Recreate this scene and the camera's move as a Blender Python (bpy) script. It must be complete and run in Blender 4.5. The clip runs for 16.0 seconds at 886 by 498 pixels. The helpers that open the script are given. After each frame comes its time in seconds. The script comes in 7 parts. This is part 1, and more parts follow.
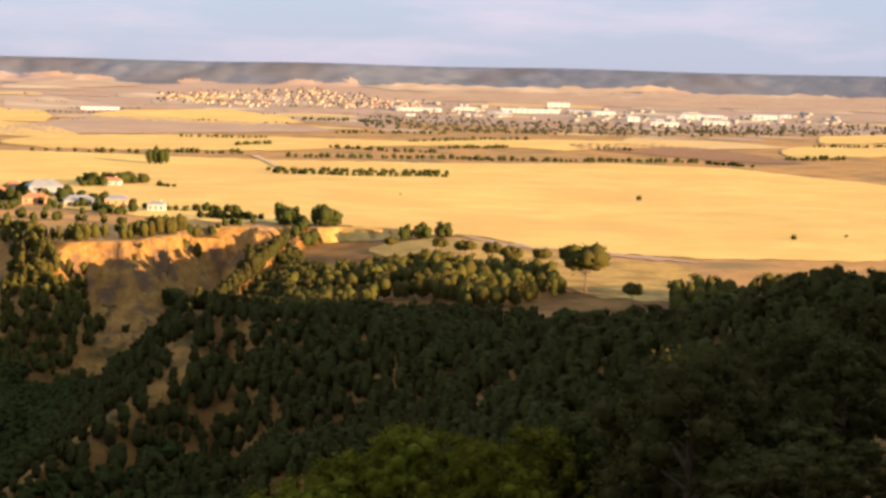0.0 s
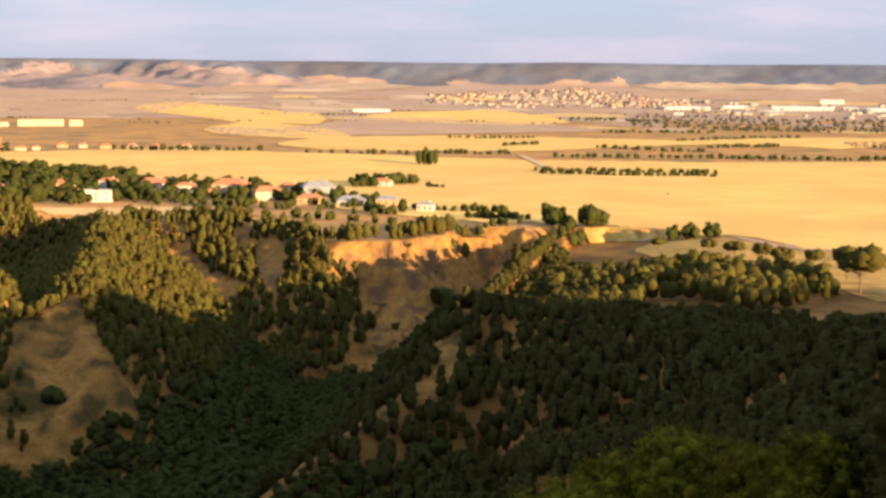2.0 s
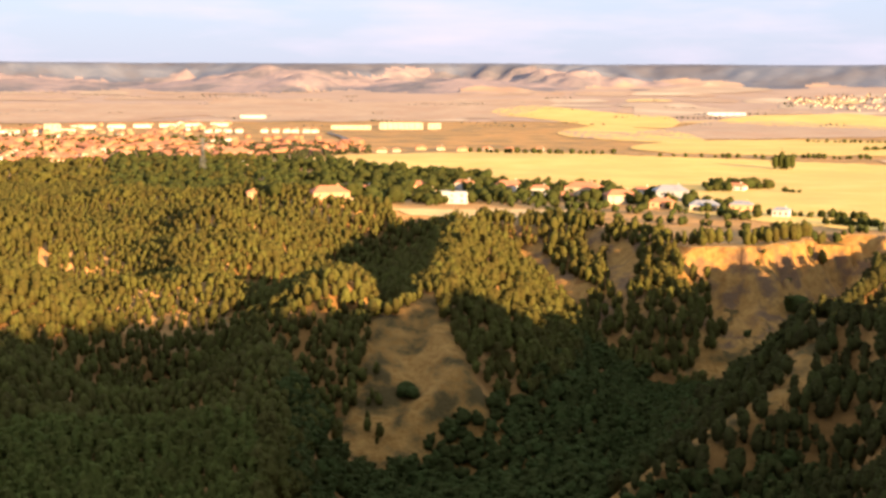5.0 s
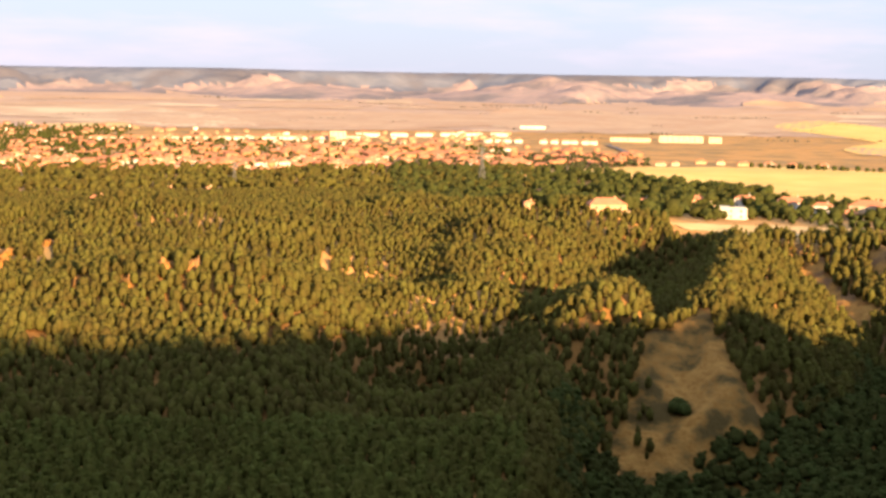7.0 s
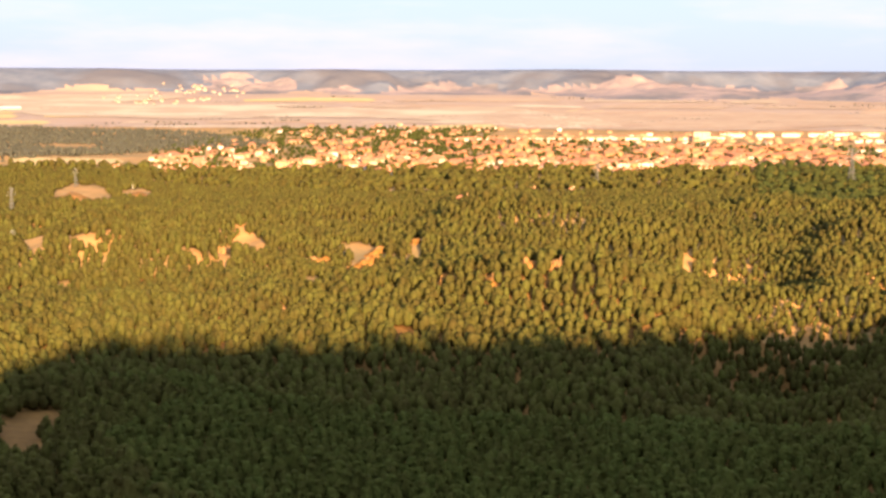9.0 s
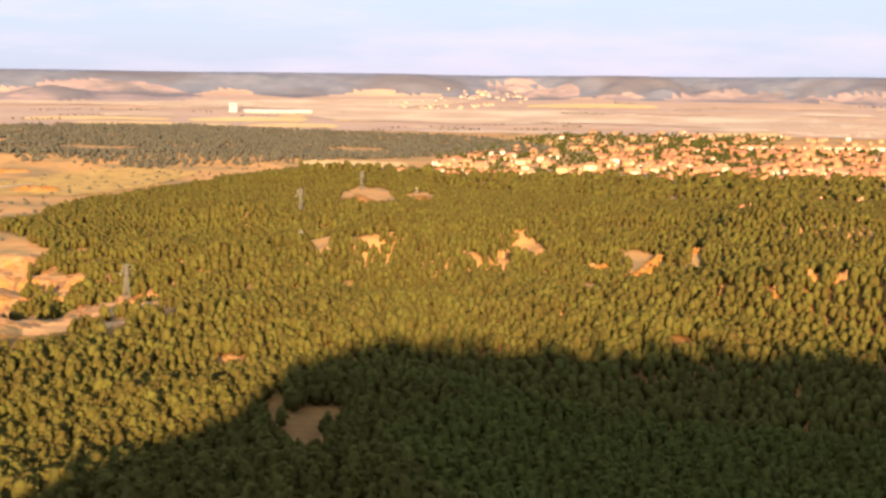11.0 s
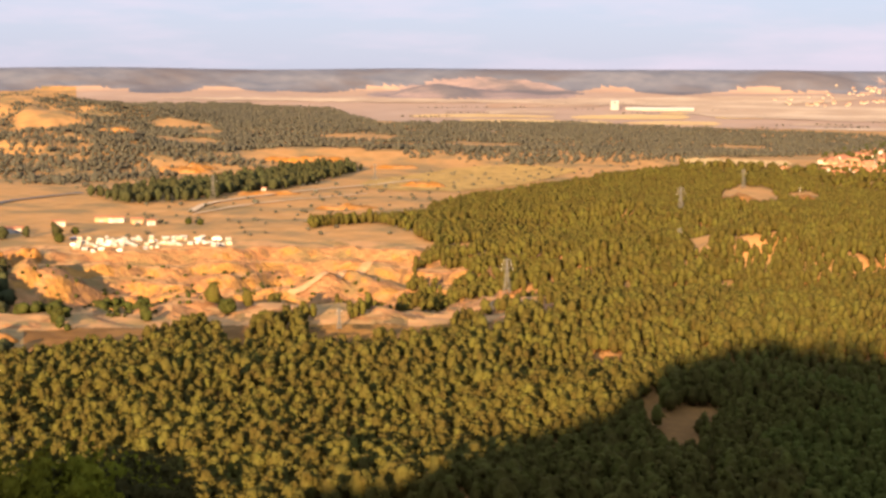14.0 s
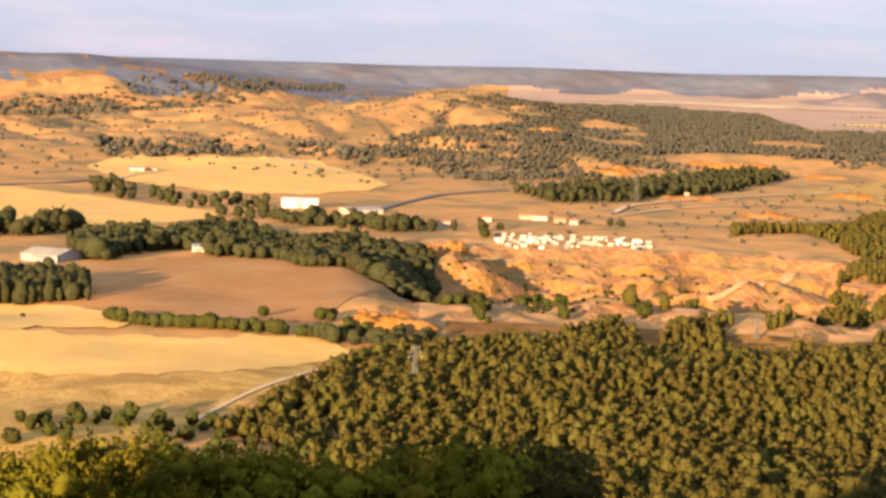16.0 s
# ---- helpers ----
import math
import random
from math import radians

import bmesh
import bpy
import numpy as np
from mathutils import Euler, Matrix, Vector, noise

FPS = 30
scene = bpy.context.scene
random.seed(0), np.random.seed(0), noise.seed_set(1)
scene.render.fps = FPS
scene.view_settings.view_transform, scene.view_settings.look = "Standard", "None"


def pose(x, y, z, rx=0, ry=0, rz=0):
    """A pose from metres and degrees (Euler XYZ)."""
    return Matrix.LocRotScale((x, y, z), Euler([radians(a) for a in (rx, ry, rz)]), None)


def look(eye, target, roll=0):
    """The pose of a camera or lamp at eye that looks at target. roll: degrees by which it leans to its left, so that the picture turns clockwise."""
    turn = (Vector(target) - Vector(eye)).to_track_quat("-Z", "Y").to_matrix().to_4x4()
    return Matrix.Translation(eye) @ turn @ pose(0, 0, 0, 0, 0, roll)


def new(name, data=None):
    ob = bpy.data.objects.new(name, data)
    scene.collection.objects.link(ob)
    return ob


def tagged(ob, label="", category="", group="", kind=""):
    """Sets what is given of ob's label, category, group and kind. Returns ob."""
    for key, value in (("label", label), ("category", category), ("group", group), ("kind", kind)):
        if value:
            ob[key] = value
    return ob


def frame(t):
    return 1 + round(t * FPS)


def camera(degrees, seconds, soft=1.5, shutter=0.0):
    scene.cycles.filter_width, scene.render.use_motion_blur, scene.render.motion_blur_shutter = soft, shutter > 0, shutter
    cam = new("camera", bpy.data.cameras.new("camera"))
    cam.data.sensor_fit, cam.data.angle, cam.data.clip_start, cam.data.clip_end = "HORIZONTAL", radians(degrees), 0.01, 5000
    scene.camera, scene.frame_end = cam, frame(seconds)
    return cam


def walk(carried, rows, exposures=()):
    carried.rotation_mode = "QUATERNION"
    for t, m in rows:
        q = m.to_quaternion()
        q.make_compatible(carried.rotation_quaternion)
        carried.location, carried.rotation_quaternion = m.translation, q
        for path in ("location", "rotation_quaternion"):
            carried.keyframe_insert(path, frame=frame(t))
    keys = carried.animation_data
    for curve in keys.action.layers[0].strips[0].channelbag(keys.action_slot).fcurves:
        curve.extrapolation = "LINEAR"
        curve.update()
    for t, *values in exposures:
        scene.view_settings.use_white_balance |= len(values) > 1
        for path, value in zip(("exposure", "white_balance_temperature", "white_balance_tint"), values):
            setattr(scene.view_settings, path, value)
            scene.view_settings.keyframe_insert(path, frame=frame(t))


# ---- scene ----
# The camera stands on the hilltop and pans from right to left.
cam = camera(31.2, 16.0, soft=3.0)
EYE = 85.0
SIGHT = [  # seconds, bearing (left is plus), tilt, lean
    (0.0, -42.19, -6.25, -1.40),
    (0.5, -40.99, -6.28, -1.10),
    (1.0, -39.21, -6.31, -0.74),
    (1.5, -35.74, -6.35, -0.94),
    (2.0, -32.53, -6.41, -0.54),
    (2.5, -30.56, -6.44, -1.02),
    (3.0, -28.55, -6.44, -0.35),
    (3.5, -26.83, -6.45, -0.31),
    (4.0, -24.41, -6.47, -0.48),
    (6.5, -12.84, -6.04, -0.31),
    (7.0, -9.84, -6.04, -0.90),
    (7.5, -6.19, -6.10, -1.00),
    (8.0, -2.51, -6.13, -0.52),
    (8.5, 0.09, -6.16, -0.30),
    (9.0, 3.24, -6.13, -0.22),
    (9.5, 6.29, -6.17, -0.69),
    (12.0, 19.32, -5.76, -0.82),
    (12.5, 22.70, -5.81, -1.05),
    (13.0, 24.06, -5.83, -0.13),
    (13.5, 25.88, -6.16, -0.03),
    (14.0, 27.03, -6.15, -0.22),
    (14.5, 29.24, -6.15, -0.15),
    (15.0, 33.17, -6.16, -0.77),
    (15.5, 37.91, -6.19, -1.36),
    (16.0, 42.19, -6.27, -1.64),
]
EXPOSURES = [(0.0, 2.06, 6150, 10), (3.4, 2.12, 6150, 10), (4.0, 2.34, 6150, 10), (7.0, 2.42, 6300, 12), (9.0, 2.5, 6000, 10), (12.5, 2.2, 6250, 14), (16.0, 2.14, 6300, 14)]
walk(cam, [(t, pose(0, 0, EYE, 0, 0, b) @ pose(0, 0, 0, tilt) @ pose(0, 0, 0, 0, lean) @ pose(0, 0, 0, 90)) for t, b, tilt, lean in SIGHT], EXPOSURES)

# ---- sky and sun: a low evening sun behind the lookout ----
SUN_BEARING, SUN_HEIGHT = 14.0, 9.2     # the light travels towards this bearing
world = bpy.data.worlds.new("evening_sky")
scene.world = world
world.use_nodes = True
wn, wl = world.node_tree.nodes, world.node_tree.links
wn.clear()
w_out = wn.new("ShaderNodeOutputWorld")
w_bg = wn.new("ShaderNodeBackground")
w_sky = wn.new("ShaderNodeTexSky")
w_sky.sky_type = "NISHITA"
w_sky.sun_disc = False
w_sky.sun_elevation = radians(SUN_HEIGHT)
w_sky.sun_rotation = radians(180.0 - SUN_BEARING)
w_sky.air_density, w_sky.dust_density, w_sky.ozone_density = 1.0, 0.5, 3.5
w_bg.inputs["Strength"].default_value = 0.10
# thin clouds, faintly pink
w_co = wn.new("ShaderNodeTexCoord")
w_map = wn.new("ShaderNodeMapping")
w_map.inputs["Scale"].default_value = (2.2, 2.2, 14.0)
w_noise = wn.new("ShaderNodeTexNoise")
w_noise.inputs["Scale"].default_value = 3.0
w_noise.inputs["Detail"].default_value = 7.0
w_noise.inputs["Roughness"].default_value = 0.55
w_ramp = wn.new("ShaderNodeValToRGB")
w_ramp.color_ramp.elements[0].position = 0.46
w_ramp.color_ramp.elements[1].position = 0.72
w_ramp.color_ramp.elements[0].color = (0, 0, 0, 1)
w_ramp.color_ramp.elements[1].color = (0.55, 0.55, 0.55, 1)
w_mix = wn.new("ShaderNodeMix")
w_mix.data_type = "RGBA"
w_mix.inputs["B"].default_value = (2.3, 1.85, 2.05, 1)
wl.new(w_co.outputs["Generated"], w_map.inputs["Vector"])
wl.new(w_map.outputs["Vector"], w_noise.inputs["Vector"])
wl.new(w_noise.outputs["Fac"], w_ramp.inputs["Fac"])
wl.new(w_ramp.outputs["Color"], w_mix.inputs["Factor"])
# a high thin veil over the whole sky
w_veil = wn.new("ShaderNodeMix")
w_veil.data_type = "RGBA"
w_dir = wn.new("ShaderNodeSeparateXYZ")
w_low = wn.new("ShaderNodeMapRange")
w_low.inputs["From Min"].default_value, w_low.inputs["From Max"].default_value = 0.02, 0.55
w_low.inputs["To Min"].default_value, w_low.inputs["To Max"].default_value = 0.0, 1.0
wl.new(w_co.outputs["Generated"], w_dir.inputs["Vector"])
wl.new(w_dir.outputs["Z"], w_low.inputs["Value"])
w_grade = wn.new("ShaderNodeValToRGB")
w_grade.color_ramp.elements[0].color = (0.60, 0.61, 0.77, 1)
w_grade.color_ramp.elements[1].color = (0.82, 0.96, 1.10, 1)
w_gain = wn.new("ShaderNodeVectorMath")
w_gain.operation = "SCALE"
w_gain.inputs["Scale"].default_value = 2.15
wl.new(w_low.outputs["Result"], w_grade.inputs["Fac"])
wl.new(w_grade.outputs["Color"], w_gain.inputs[0])
wl.new(w_gain.outputs["Vector"], w_veil.inputs["B"])
w_veil.inputs["Factor"].default_value = 0.90
wl.new(w_sky.outputs["Color"], w_veil.inputs["A"])
wl.new(w_veil.outputs["Result"], w_mix.inputs["A"])
wl.new(w_mix.outputs["Result"], w_bg.inputs["Color"])
wl.new(w_bg.outputs["Background"], w_out.inputs["Surface"])

sun = new("sun", bpy.data.lights.new("sun", "SUN"))
sun.data.energy, sun.data.angle, sun.data.color = 4.4, radians(0.6), (1.0, 0.64, 0.31)
_sb, _sh = radians(SUN_BEARING), radians(SUN_HEIGHT)
_ray = Vector((-math.sin(_sb) * math.cos(_sh), math.cos(_sb) * math.cos(_sh), -math.sin(_sh)))
sun.matrix_world = look((0, -60, 400), Vector((0, -60, 400)) + _ray)

# ---- materials ----
def mat(name, a, b, size=4.0, rough=0.9, bump=0.0, fine=0.0, c=None, big=0.0, island=0.0, tint=False, spec=0.1, metal=0.0):
    """a and b: colours mingled by noise of that size in metres; c: a third colour in patches of the size big."""
    m = bpy.data.materials.new(name)
    m.use_nodes = True
    n, l = m.node_tree.nodes, m.node_tree.links
    p = n["Principled BSDF"]
    p.inputs["Roughness"].default_value = rough
    p.inputs["Specular IOR Level"].default_value = spec
    p.inputs["Metallic"].default_value = metal
    geo = n.new("ShaderNodeNewGeometry")
    tex = n.new("ShaderNodeTexNoise")
    tex.inputs["Scale"].default_value = 1.0 / size
    tex.inputs["Detail"].default_value = 6.0
    tex.inputs["Roughness"].default_value = 0.62
    l.new(geo.outputs["Position"], tex.inputs["Vector"])
    ramp = n.new("ShaderNodeValToRGB")
    ramp.color_ramp.elements[0].position, ramp.color_ramp.elements[1].position = 0.34, 0.68
    ramp.color_ramp.elements[0].color, ramp.color_ramp.elements[1].color = (*a, 1), (*b, 1)
    l.new(tex.outputs["Fac"], ramp.inputs["Fac"])
    colour = ramp.outputs["Color"]
    if c:
        t2 = n.new("ShaderNodeTexNoise")
        t2.inputs["Scale"].default_value = 1.0 / big
        t2.inputs["Detail"].default_value = 8.0
        t2.inputs["Roughness"].default_value = 0.6
        l.new(geo.outputs["Position"], t2.inputs["Vector"])
        r2 = n.new("ShaderNodeValToRGB")
        r2.color_ramp.elements[0].position, r2.color_ramp.elements[1].position = 0.47, 0.6
        l.new(t2.outputs["Fac"], r2.inputs["Fac"])
        x = n.new("ShaderNodeMix")
        x.data_type = "RGBA"
        x.inputs["B"].default_value = (*c, 1)
        l.new(r2.outputs["Color"], x.inputs["Factor"])
        l.new(colour, x.inputs["A"])
        colour = x.outputs["Result"]
    if island or tint:
        hsv = n.new("ShaderNodeHueSaturation")
        l.new(colour, hsv.inputs["Color"])
        mr = n.new("ShaderNodeMapRange")
        mr.inputs["To Min"].default_value, mr.inputs["To Max"].default_value = 1 - island, 1 + island
        l.new(geo.outputs["Random Per Island"], mr.inputs["Value"])
        value = mr.outputs["Result"]
        if tint:
            at = n.new("ShaderNodeAttribute")
            at.attribute_name = "tint"
            mr2 = n.new("ShaderNodeMapRange")
            mr2.inputs["To Min"].default_value, mr2.inputs["To Max"].default_value = 0.80, 1.16
            l.new(at.outputs["Fac"], mr2.inputs["Value"])
            mu = n.new("ShaderNodeMath")
            mu.operation = "MULTIPLY"
            l.new(mr2.outputs["Result"], mu.inputs[0])
            l.new(value, mu.inputs[1])
            value = mu.outputs["Value"]
            mr3 = n.new("ShaderNodeMapRange")
            mr3.inputs["To Min"].default_value, mr3.inputs["To Max"].default_value = 0.462, 0.508
            l.new(at.outputs["Fac"], mr3.inputs["Value"])
            l.new(mr3.outputs["Result"], hsv.inputs["Hue"])
        l.new(value, hsv.inputs["Value"])
        colour = hsv.outputs["Color"]
    l.new(colour, p.inputs["Base Color"])
    if tint:        # needles and leaves let some light through
        leaf = n.new("ShaderNodeBsdfTranslucent")
        both = n.new("ShaderNodeMixShader")
        both.inputs["Fac"].default_value = 0.28
        l.new(colour, leaf.inputs["Color"])
        l.new(p.outputs["BSDF"], both.inputs[1])
        l.new(leaf.outputs["BSDF"], both.inputs[2])
        l.new(both.outputs["Shader"], n["Material Output"].inputs["Surface"])
    if bump:
        t3 = n.new("ShaderNodeTexNoise")
        t3.inputs["Scale"].default_value = 1.0 / (fine or size * 0.3)
        t3.inputs["Detail"].default_value = 5.0
        l.new(geo.outputs["Position"], t3.inputs["Vector"])
        bp = n.new("ShaderNodeBump")
        bp.inputs["Strength"].default_value = min(1.0, bump)
        bp.inputs["Distance"].default_value = 0.5 * (fine or size * 0.3)
        l.new(t3.outputs["Fac"], bp.inputs["Height"])
        l.new(bp.outputs["Normal"], p.inputs["Normal"])
    return m


M = {
    "earth": mat("dry_earth", (0.37, 0.195, 0.064), (0.49, 0.27, 0.098), 14, 0.95, 0.25, 3, c=(0.235, 0.16, 0.068), big=55),
    # Aerial haze is put into the blue-grey scrub and mauve badland colours.
    "scrub": mat("hazy_scrub_scarp", (0.108, 0.122, 0.158), (0.155, 0.163, 0.195), 60, 0.95, 0.15, 45, c=(0.115, 0.11, 0.125), big=330),
    "badland": mat("hazy_pink_badland", (0.24, 0.185, 0.175), (0.34, 0.25, 0.22), 60, 0.95, 0.4, 40, c=(0.15, 0.135, 0.14), big=210),
    "dirt": mat("bare_slope", (0.20, 0.097, 0.022), (0.35, 0.188, 0.052), 3, 0.95, 0.9, 1.6, c=(0.075, 0.05, 0.016), big=12),
    "wheat": mat("ripe_wheat", (0.64, 0.405, 0.108), (0.74, 0.495, 0.155), 45, 0.9, 0.12, 2, c=(0.63, 0.39, 0.115), big=120),
    "stubble": mat("wheat_stubble", (0.55, 0.365, 0.145), (0.64, 0.45, 0.20), 30, 0.95, 0.15, 2, c=(0.56, 0.36, 0.16), big=110),
    "straw": mat("golden_stubble", (0.56, 0.345, 0.09), (0.66, 0.425, 0.135), 18, 0.95, 0.1, 1.0, c=(0.56, 0.35, 0.12), big=40),
    "tilled": mat("brown_tilled_soil", (0.31, 0.152, 0.052), (0.37, 0.19, 0.072), 9, 0.95, 0.15, 0.8, c=(0.38, 0.205, 0.082), big=45),
    "fallow": mat("fallow_ground", (0.38, 0.255, 0.165), (0.47, 0.33, 0.215), 26, 0.95, 0.4, 2, c=(0.39, 0.25, 0.16), big=100),
    "ploughed": mat("ploughed_soil", (0.24, 0.125, 0.06), (0.31, 0.165, 0.085), 12, 0.95, 0.5, 1.2, c=(0.28, 0.155, 0.085), big=70),
    "meadow": mat("dry_meadow", (0.38, 0.232, 0.06), (0.52, 0.33, 0.10), 5, 0.95, 0.5, 1.5, c=(0.29, 0.178, 0.05), big=17),
    "rock": mat("sandy_cliff", (0.24, 0.120, 0.031), (0.38, 0.205, 0.058), 4, 0.95, 1.0, 2.4, c=(0.15, 0.085, 0.042), big=13),
    "bare": mat("bare_orange_rock", (0.20, 0.088, 0.017), (0.29, 0.135, 0.030), 3, 0.95, 0.9, 1.6, c=(0.30, 0.16, 0.06), big=11),
    "quarry": mat("quarried_clay", (0.24, 0.115, 0.046), (0.40, 0.205, 0.083), 7, 0.95, 1.0, 4.0, c=(0.20, 0.135, 0.055), big=30),
    "bench": mat("pale_quarry_floor", (0.42, 0.22, 0.085), (0.53, 0.30, 0.125), 6, 0.95, 0.4, 1.5, c=(0.25, 0.17, 0.07), big=22),
    "haul": mat("beaten_clay_track", (0.40, 0.245, 0.12), (0.47, 0.30, 0.155), 3, 0.95, 0.2, 0.5, c=(0.34, 0.20, 0.095), big=9),
    "track": mat("gravel_track", (0.48, 0.355, 0.22), (0.56, 0.43, 0.28), 3, 0.95, 0.2, 0.5),
    "asphalt": mat("grey_asphalt", (0.10, 0.10, 0.10), (0.16, 0.155, 0.15), 4, 0.85, 0.1, 0.3),
    "pine": mat("pine_needles", (0.064, 0.062, 0.013), (0.108, 0.101, 0.024), 0.9, 0.85, 0.9, 0.5, island=0.06, tint=True, spec=0.02),
    "broad": mat("broadleaf_green", (0.034, 0.044, 0.011), (0.067, 0.077, 0.022), 1.2, 0.85, 0.9, 0.6, island=0.08, tint=True, spec=0.02),
    # Oak green, greyed and paled further so the colour carries distance haze.
    "oak": mat("hazy_grey_green_oak", (0.070, 0.073, 0.056), (0.108, 0.106, 0.082), 2.0, 0.9, 1.0, 1.4, island=0.16, tint=True, spec=0.02),
    # Far earth and far stubble, paled in colour to stand for haze.
    "hazy_earth": mat("hazy_pale_plain", (0.34, 0.23, 0.165), (0.42, 0.30, 0.22), 90, 0.95, 0.2, 6, c=(0.40, 0.27, 0.185), big=330),
    "hazy_stubble": mat("hazy_pale_stubble", (0.39, 0.275, 0.18), (0.46, 0.335, 0.225), 60, 0.95, 0.15, 4, c=(0.56, 0.42, 0.28), big=180),
    "dull": mat("weathered_walls", (0.24, 0.21, 0.17), (0.36, 0.325, 0.275), 6, 0.9),
    # Fresh green of the bright pines; on the olive ones, painted sunlight.
    "fresh": mat("fresh_sunlit_needles", (0.085, 0.090, 0.008), (0.165, 0.165, 0.015), 0.8, 0.85, 0.8, 0.4, island=0.14, tint=True, spec=0.02),
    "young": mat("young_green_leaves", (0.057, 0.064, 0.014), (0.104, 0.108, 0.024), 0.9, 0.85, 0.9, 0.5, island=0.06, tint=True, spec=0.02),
    # Darker copy of the pine needles; shade below the lookout painted into colour.
    "shaded_pine": mat("shaded_pine_needles", (0.041, 0.042, 0.011), (0.074, 0.071, 0.020), 0.9, 0.85, 0.9, 0.5, island=0.06, tint=True, spec=0.02),
    "river_leaf": mat("dusty_river_leaves", (0.036, 0.043, 0.018), (0.066, 0.071, 0.032), 1.2, 0.85, 0.9, 0.6, island=0.08, tint=True, spec=0.02),
    "bark": mat("pine_bark", (0.09, 0.06, 0.04), (0.17, 0.115, 0.075), 0.4, 0.95, 0.5, 0.1),
    "white": mat("white_render", (0.42, 0.39, 0.34), (0.54, 0.51, 0.46), 3, 0.85),
    "cream": mat("cream_render", (0.40, 0.32, 0.22), (0.48, 0.39, 0.28), 3, 0.85),
    "ochre": mat("ochre_brick", (0.42, 0.24, 0.13), (0.50, 0.30, 0.17), 2, 0.9, 0.3, 0.3),
    "warm": mat("warm_render", (0.27, 0.165, 0.095), (0.35, 0.225, 0.13), 5, 0.9),
    "brick": mat("orange_brick", (0.32, 0.145, 0.07), (0.40, 0.19, 0.092), 4, 0.9),
    "roof": mat("terracotta_tiles", (0.36, 0.14, 0.07), (0.48, 0.21, 0.11), 1.5, 0.85, 0.5, 0.35, island=0.15),
    "slate": mat("grey_roof_sheet", (0.20, 0.20, 0.21), (0.28, 0.28, 0.29), 4, 0.6),
    "sheet": mat("white_metal_sheet", (0.46, 0.46, 0.44), (0.56, 0.55, 0.52), 6, 0.5),
    "dark": mat("dark_window_glass", (0.03, 0.035, 0.04), (0.05, 0.055, 0.06), 2, 0.15, spec=0.5),
    "steel": mat("galvanised_steel", (0.09, 0.09, 0.088), (0.15, 0.15, 0.145), 1.5, 0.6, metal=0.2),
    "scrap": mat("grey_rubble", (0.42, 0.41, 0.39), (0.66, 0.64, 0.60), 2, 0.9, 0.5, 0.5, island=0.3),
    "litter": mat("needle_litter", (0.125, 0.062, 0.016), (0.21, 0.104, 0.029), 5, 0.95, 0.4, 1.5, c=(0.26, 0.13, 0.036), big=26),
}


# ---- the lie of the land: bearing in degrees (left plus) and range in metres from the lookout ----
def place(b, r):
    return (-r * math.sin(radians(b)), r * math.cos(radians(b)))


def smooth(a, b, v):
    t = np.clip((v - a) / (b - a), 0, 1)
    return t * t * (3 - 2 * t)


def waves(x, y, size, seed):
    """A gentle random swell of about -1 to 1, with forms of about that size."""
    rnd = random.Random(seed)
    total = 0
    for k in range(7):
        a, p = rnd.uniform(0, 6.283), rnd.uniform(0, 6.283)
        w = 6.283 / (size * rnd.uniform(0.7, 1.9))
        total = total + np.sin(w * (x * math.cos(a) + y * math.sin(a)) + p + 0.8 * np.sin(0.6 * w * (y * math.cos(a) - x * math.sin(a)) + 2 * p))
    return total / 3.6


def off_line(x, y, line):
    """Distance from a line of (bearing, range[, height]) points, and the height along it."""
    best, level = np.full(np.shape(x), 1e9), np.zeros(np.shape(x))
    for p, q in zip(line[:-1], line[1:]):
        (ax, ay), (bx, by) = place(*p[:2]), place(*q[:2])
        ha, hb = (p[2], q[2]) if len(p) > 2 else (0, 0)
        ux, uy = bx - ax, by - ay
        t = np.clip(((x - ax) * ux + (y - ay) * uy) / (ux * ux + uy * uy), 0, 1)
        dd = np.hypot(x - ax - t * ux, y - ay - t * uy)
        level = np.where(dd < best, ha + t * (hb - ha), level)
        best = np.minimum(best, dd)
    return best, level


def knoll(x, y, b, r, across, deep, h):
    """A hill h high, that wide across the line of sight and that deep along it."""
    cx, cy = place(b, r)
    cb, sb = math.cos(radians(b)), math.sin(radians(b))
    p, q = (x - cx) * cb + (y - cy) * sb, -(x - cx) * sb + (y - cy) * cb
    return h * np.exp(-(p / across) ** 2 - (q / deep) ** 2)


GULLY = [(-8.6, 560), (-12.4, 650), (-16, 800), (-18.5, 900)]
BARE_RIBS = [[(-23.1, 862), (-23.6, 830), (-24.4, 790)], [(-25.8, 860), (-26.1, 820), (-26.4, 770)]]
RAVINE = [(-9.0, 480), (-9.2, 600), (-8.0, 720)]
FAR_RIM = [(-37.4, 885), (-36.0, 868), (-34.0, 848), (-31.2, 815), (-30.0, 796), (-28.8, 792), (-27.0, 838), (-25.0, 872), (-22.0, 892), (-20.6, 895), (-14.0, 905)]
NEAR_RIM = [(-37.4, 885), (-36.6, 800), (-35.7, 690), (-34.6, 610), (-33.6, 556)]
TONGUE = [(-33.6, 556, 0), (-32.6, 500, -10), (-29.9, 479, -22), (-27, 462, -35), (-24.5, 450, -49)]
DIRT_SPUR = [(-20.8, 890, 1), (-20.2, 740, -1), (-19.3, 622, -4), (-17.2, 602, -10), (-15.5, 612, -17)]
DIRT_EDGE = [(-19.3, 622, -4), (-20.6, 566, -22), (-22.1, 548, -43)]
# First point of SPUR lies out of view, raised to shade the dirt spur.
SPUR = [(-72, 350, 80), (-58, 300, 46), (-50, 385, 22), (-44, 460, 5), (-38, 520, 3), (-33.6, 556, 0)]
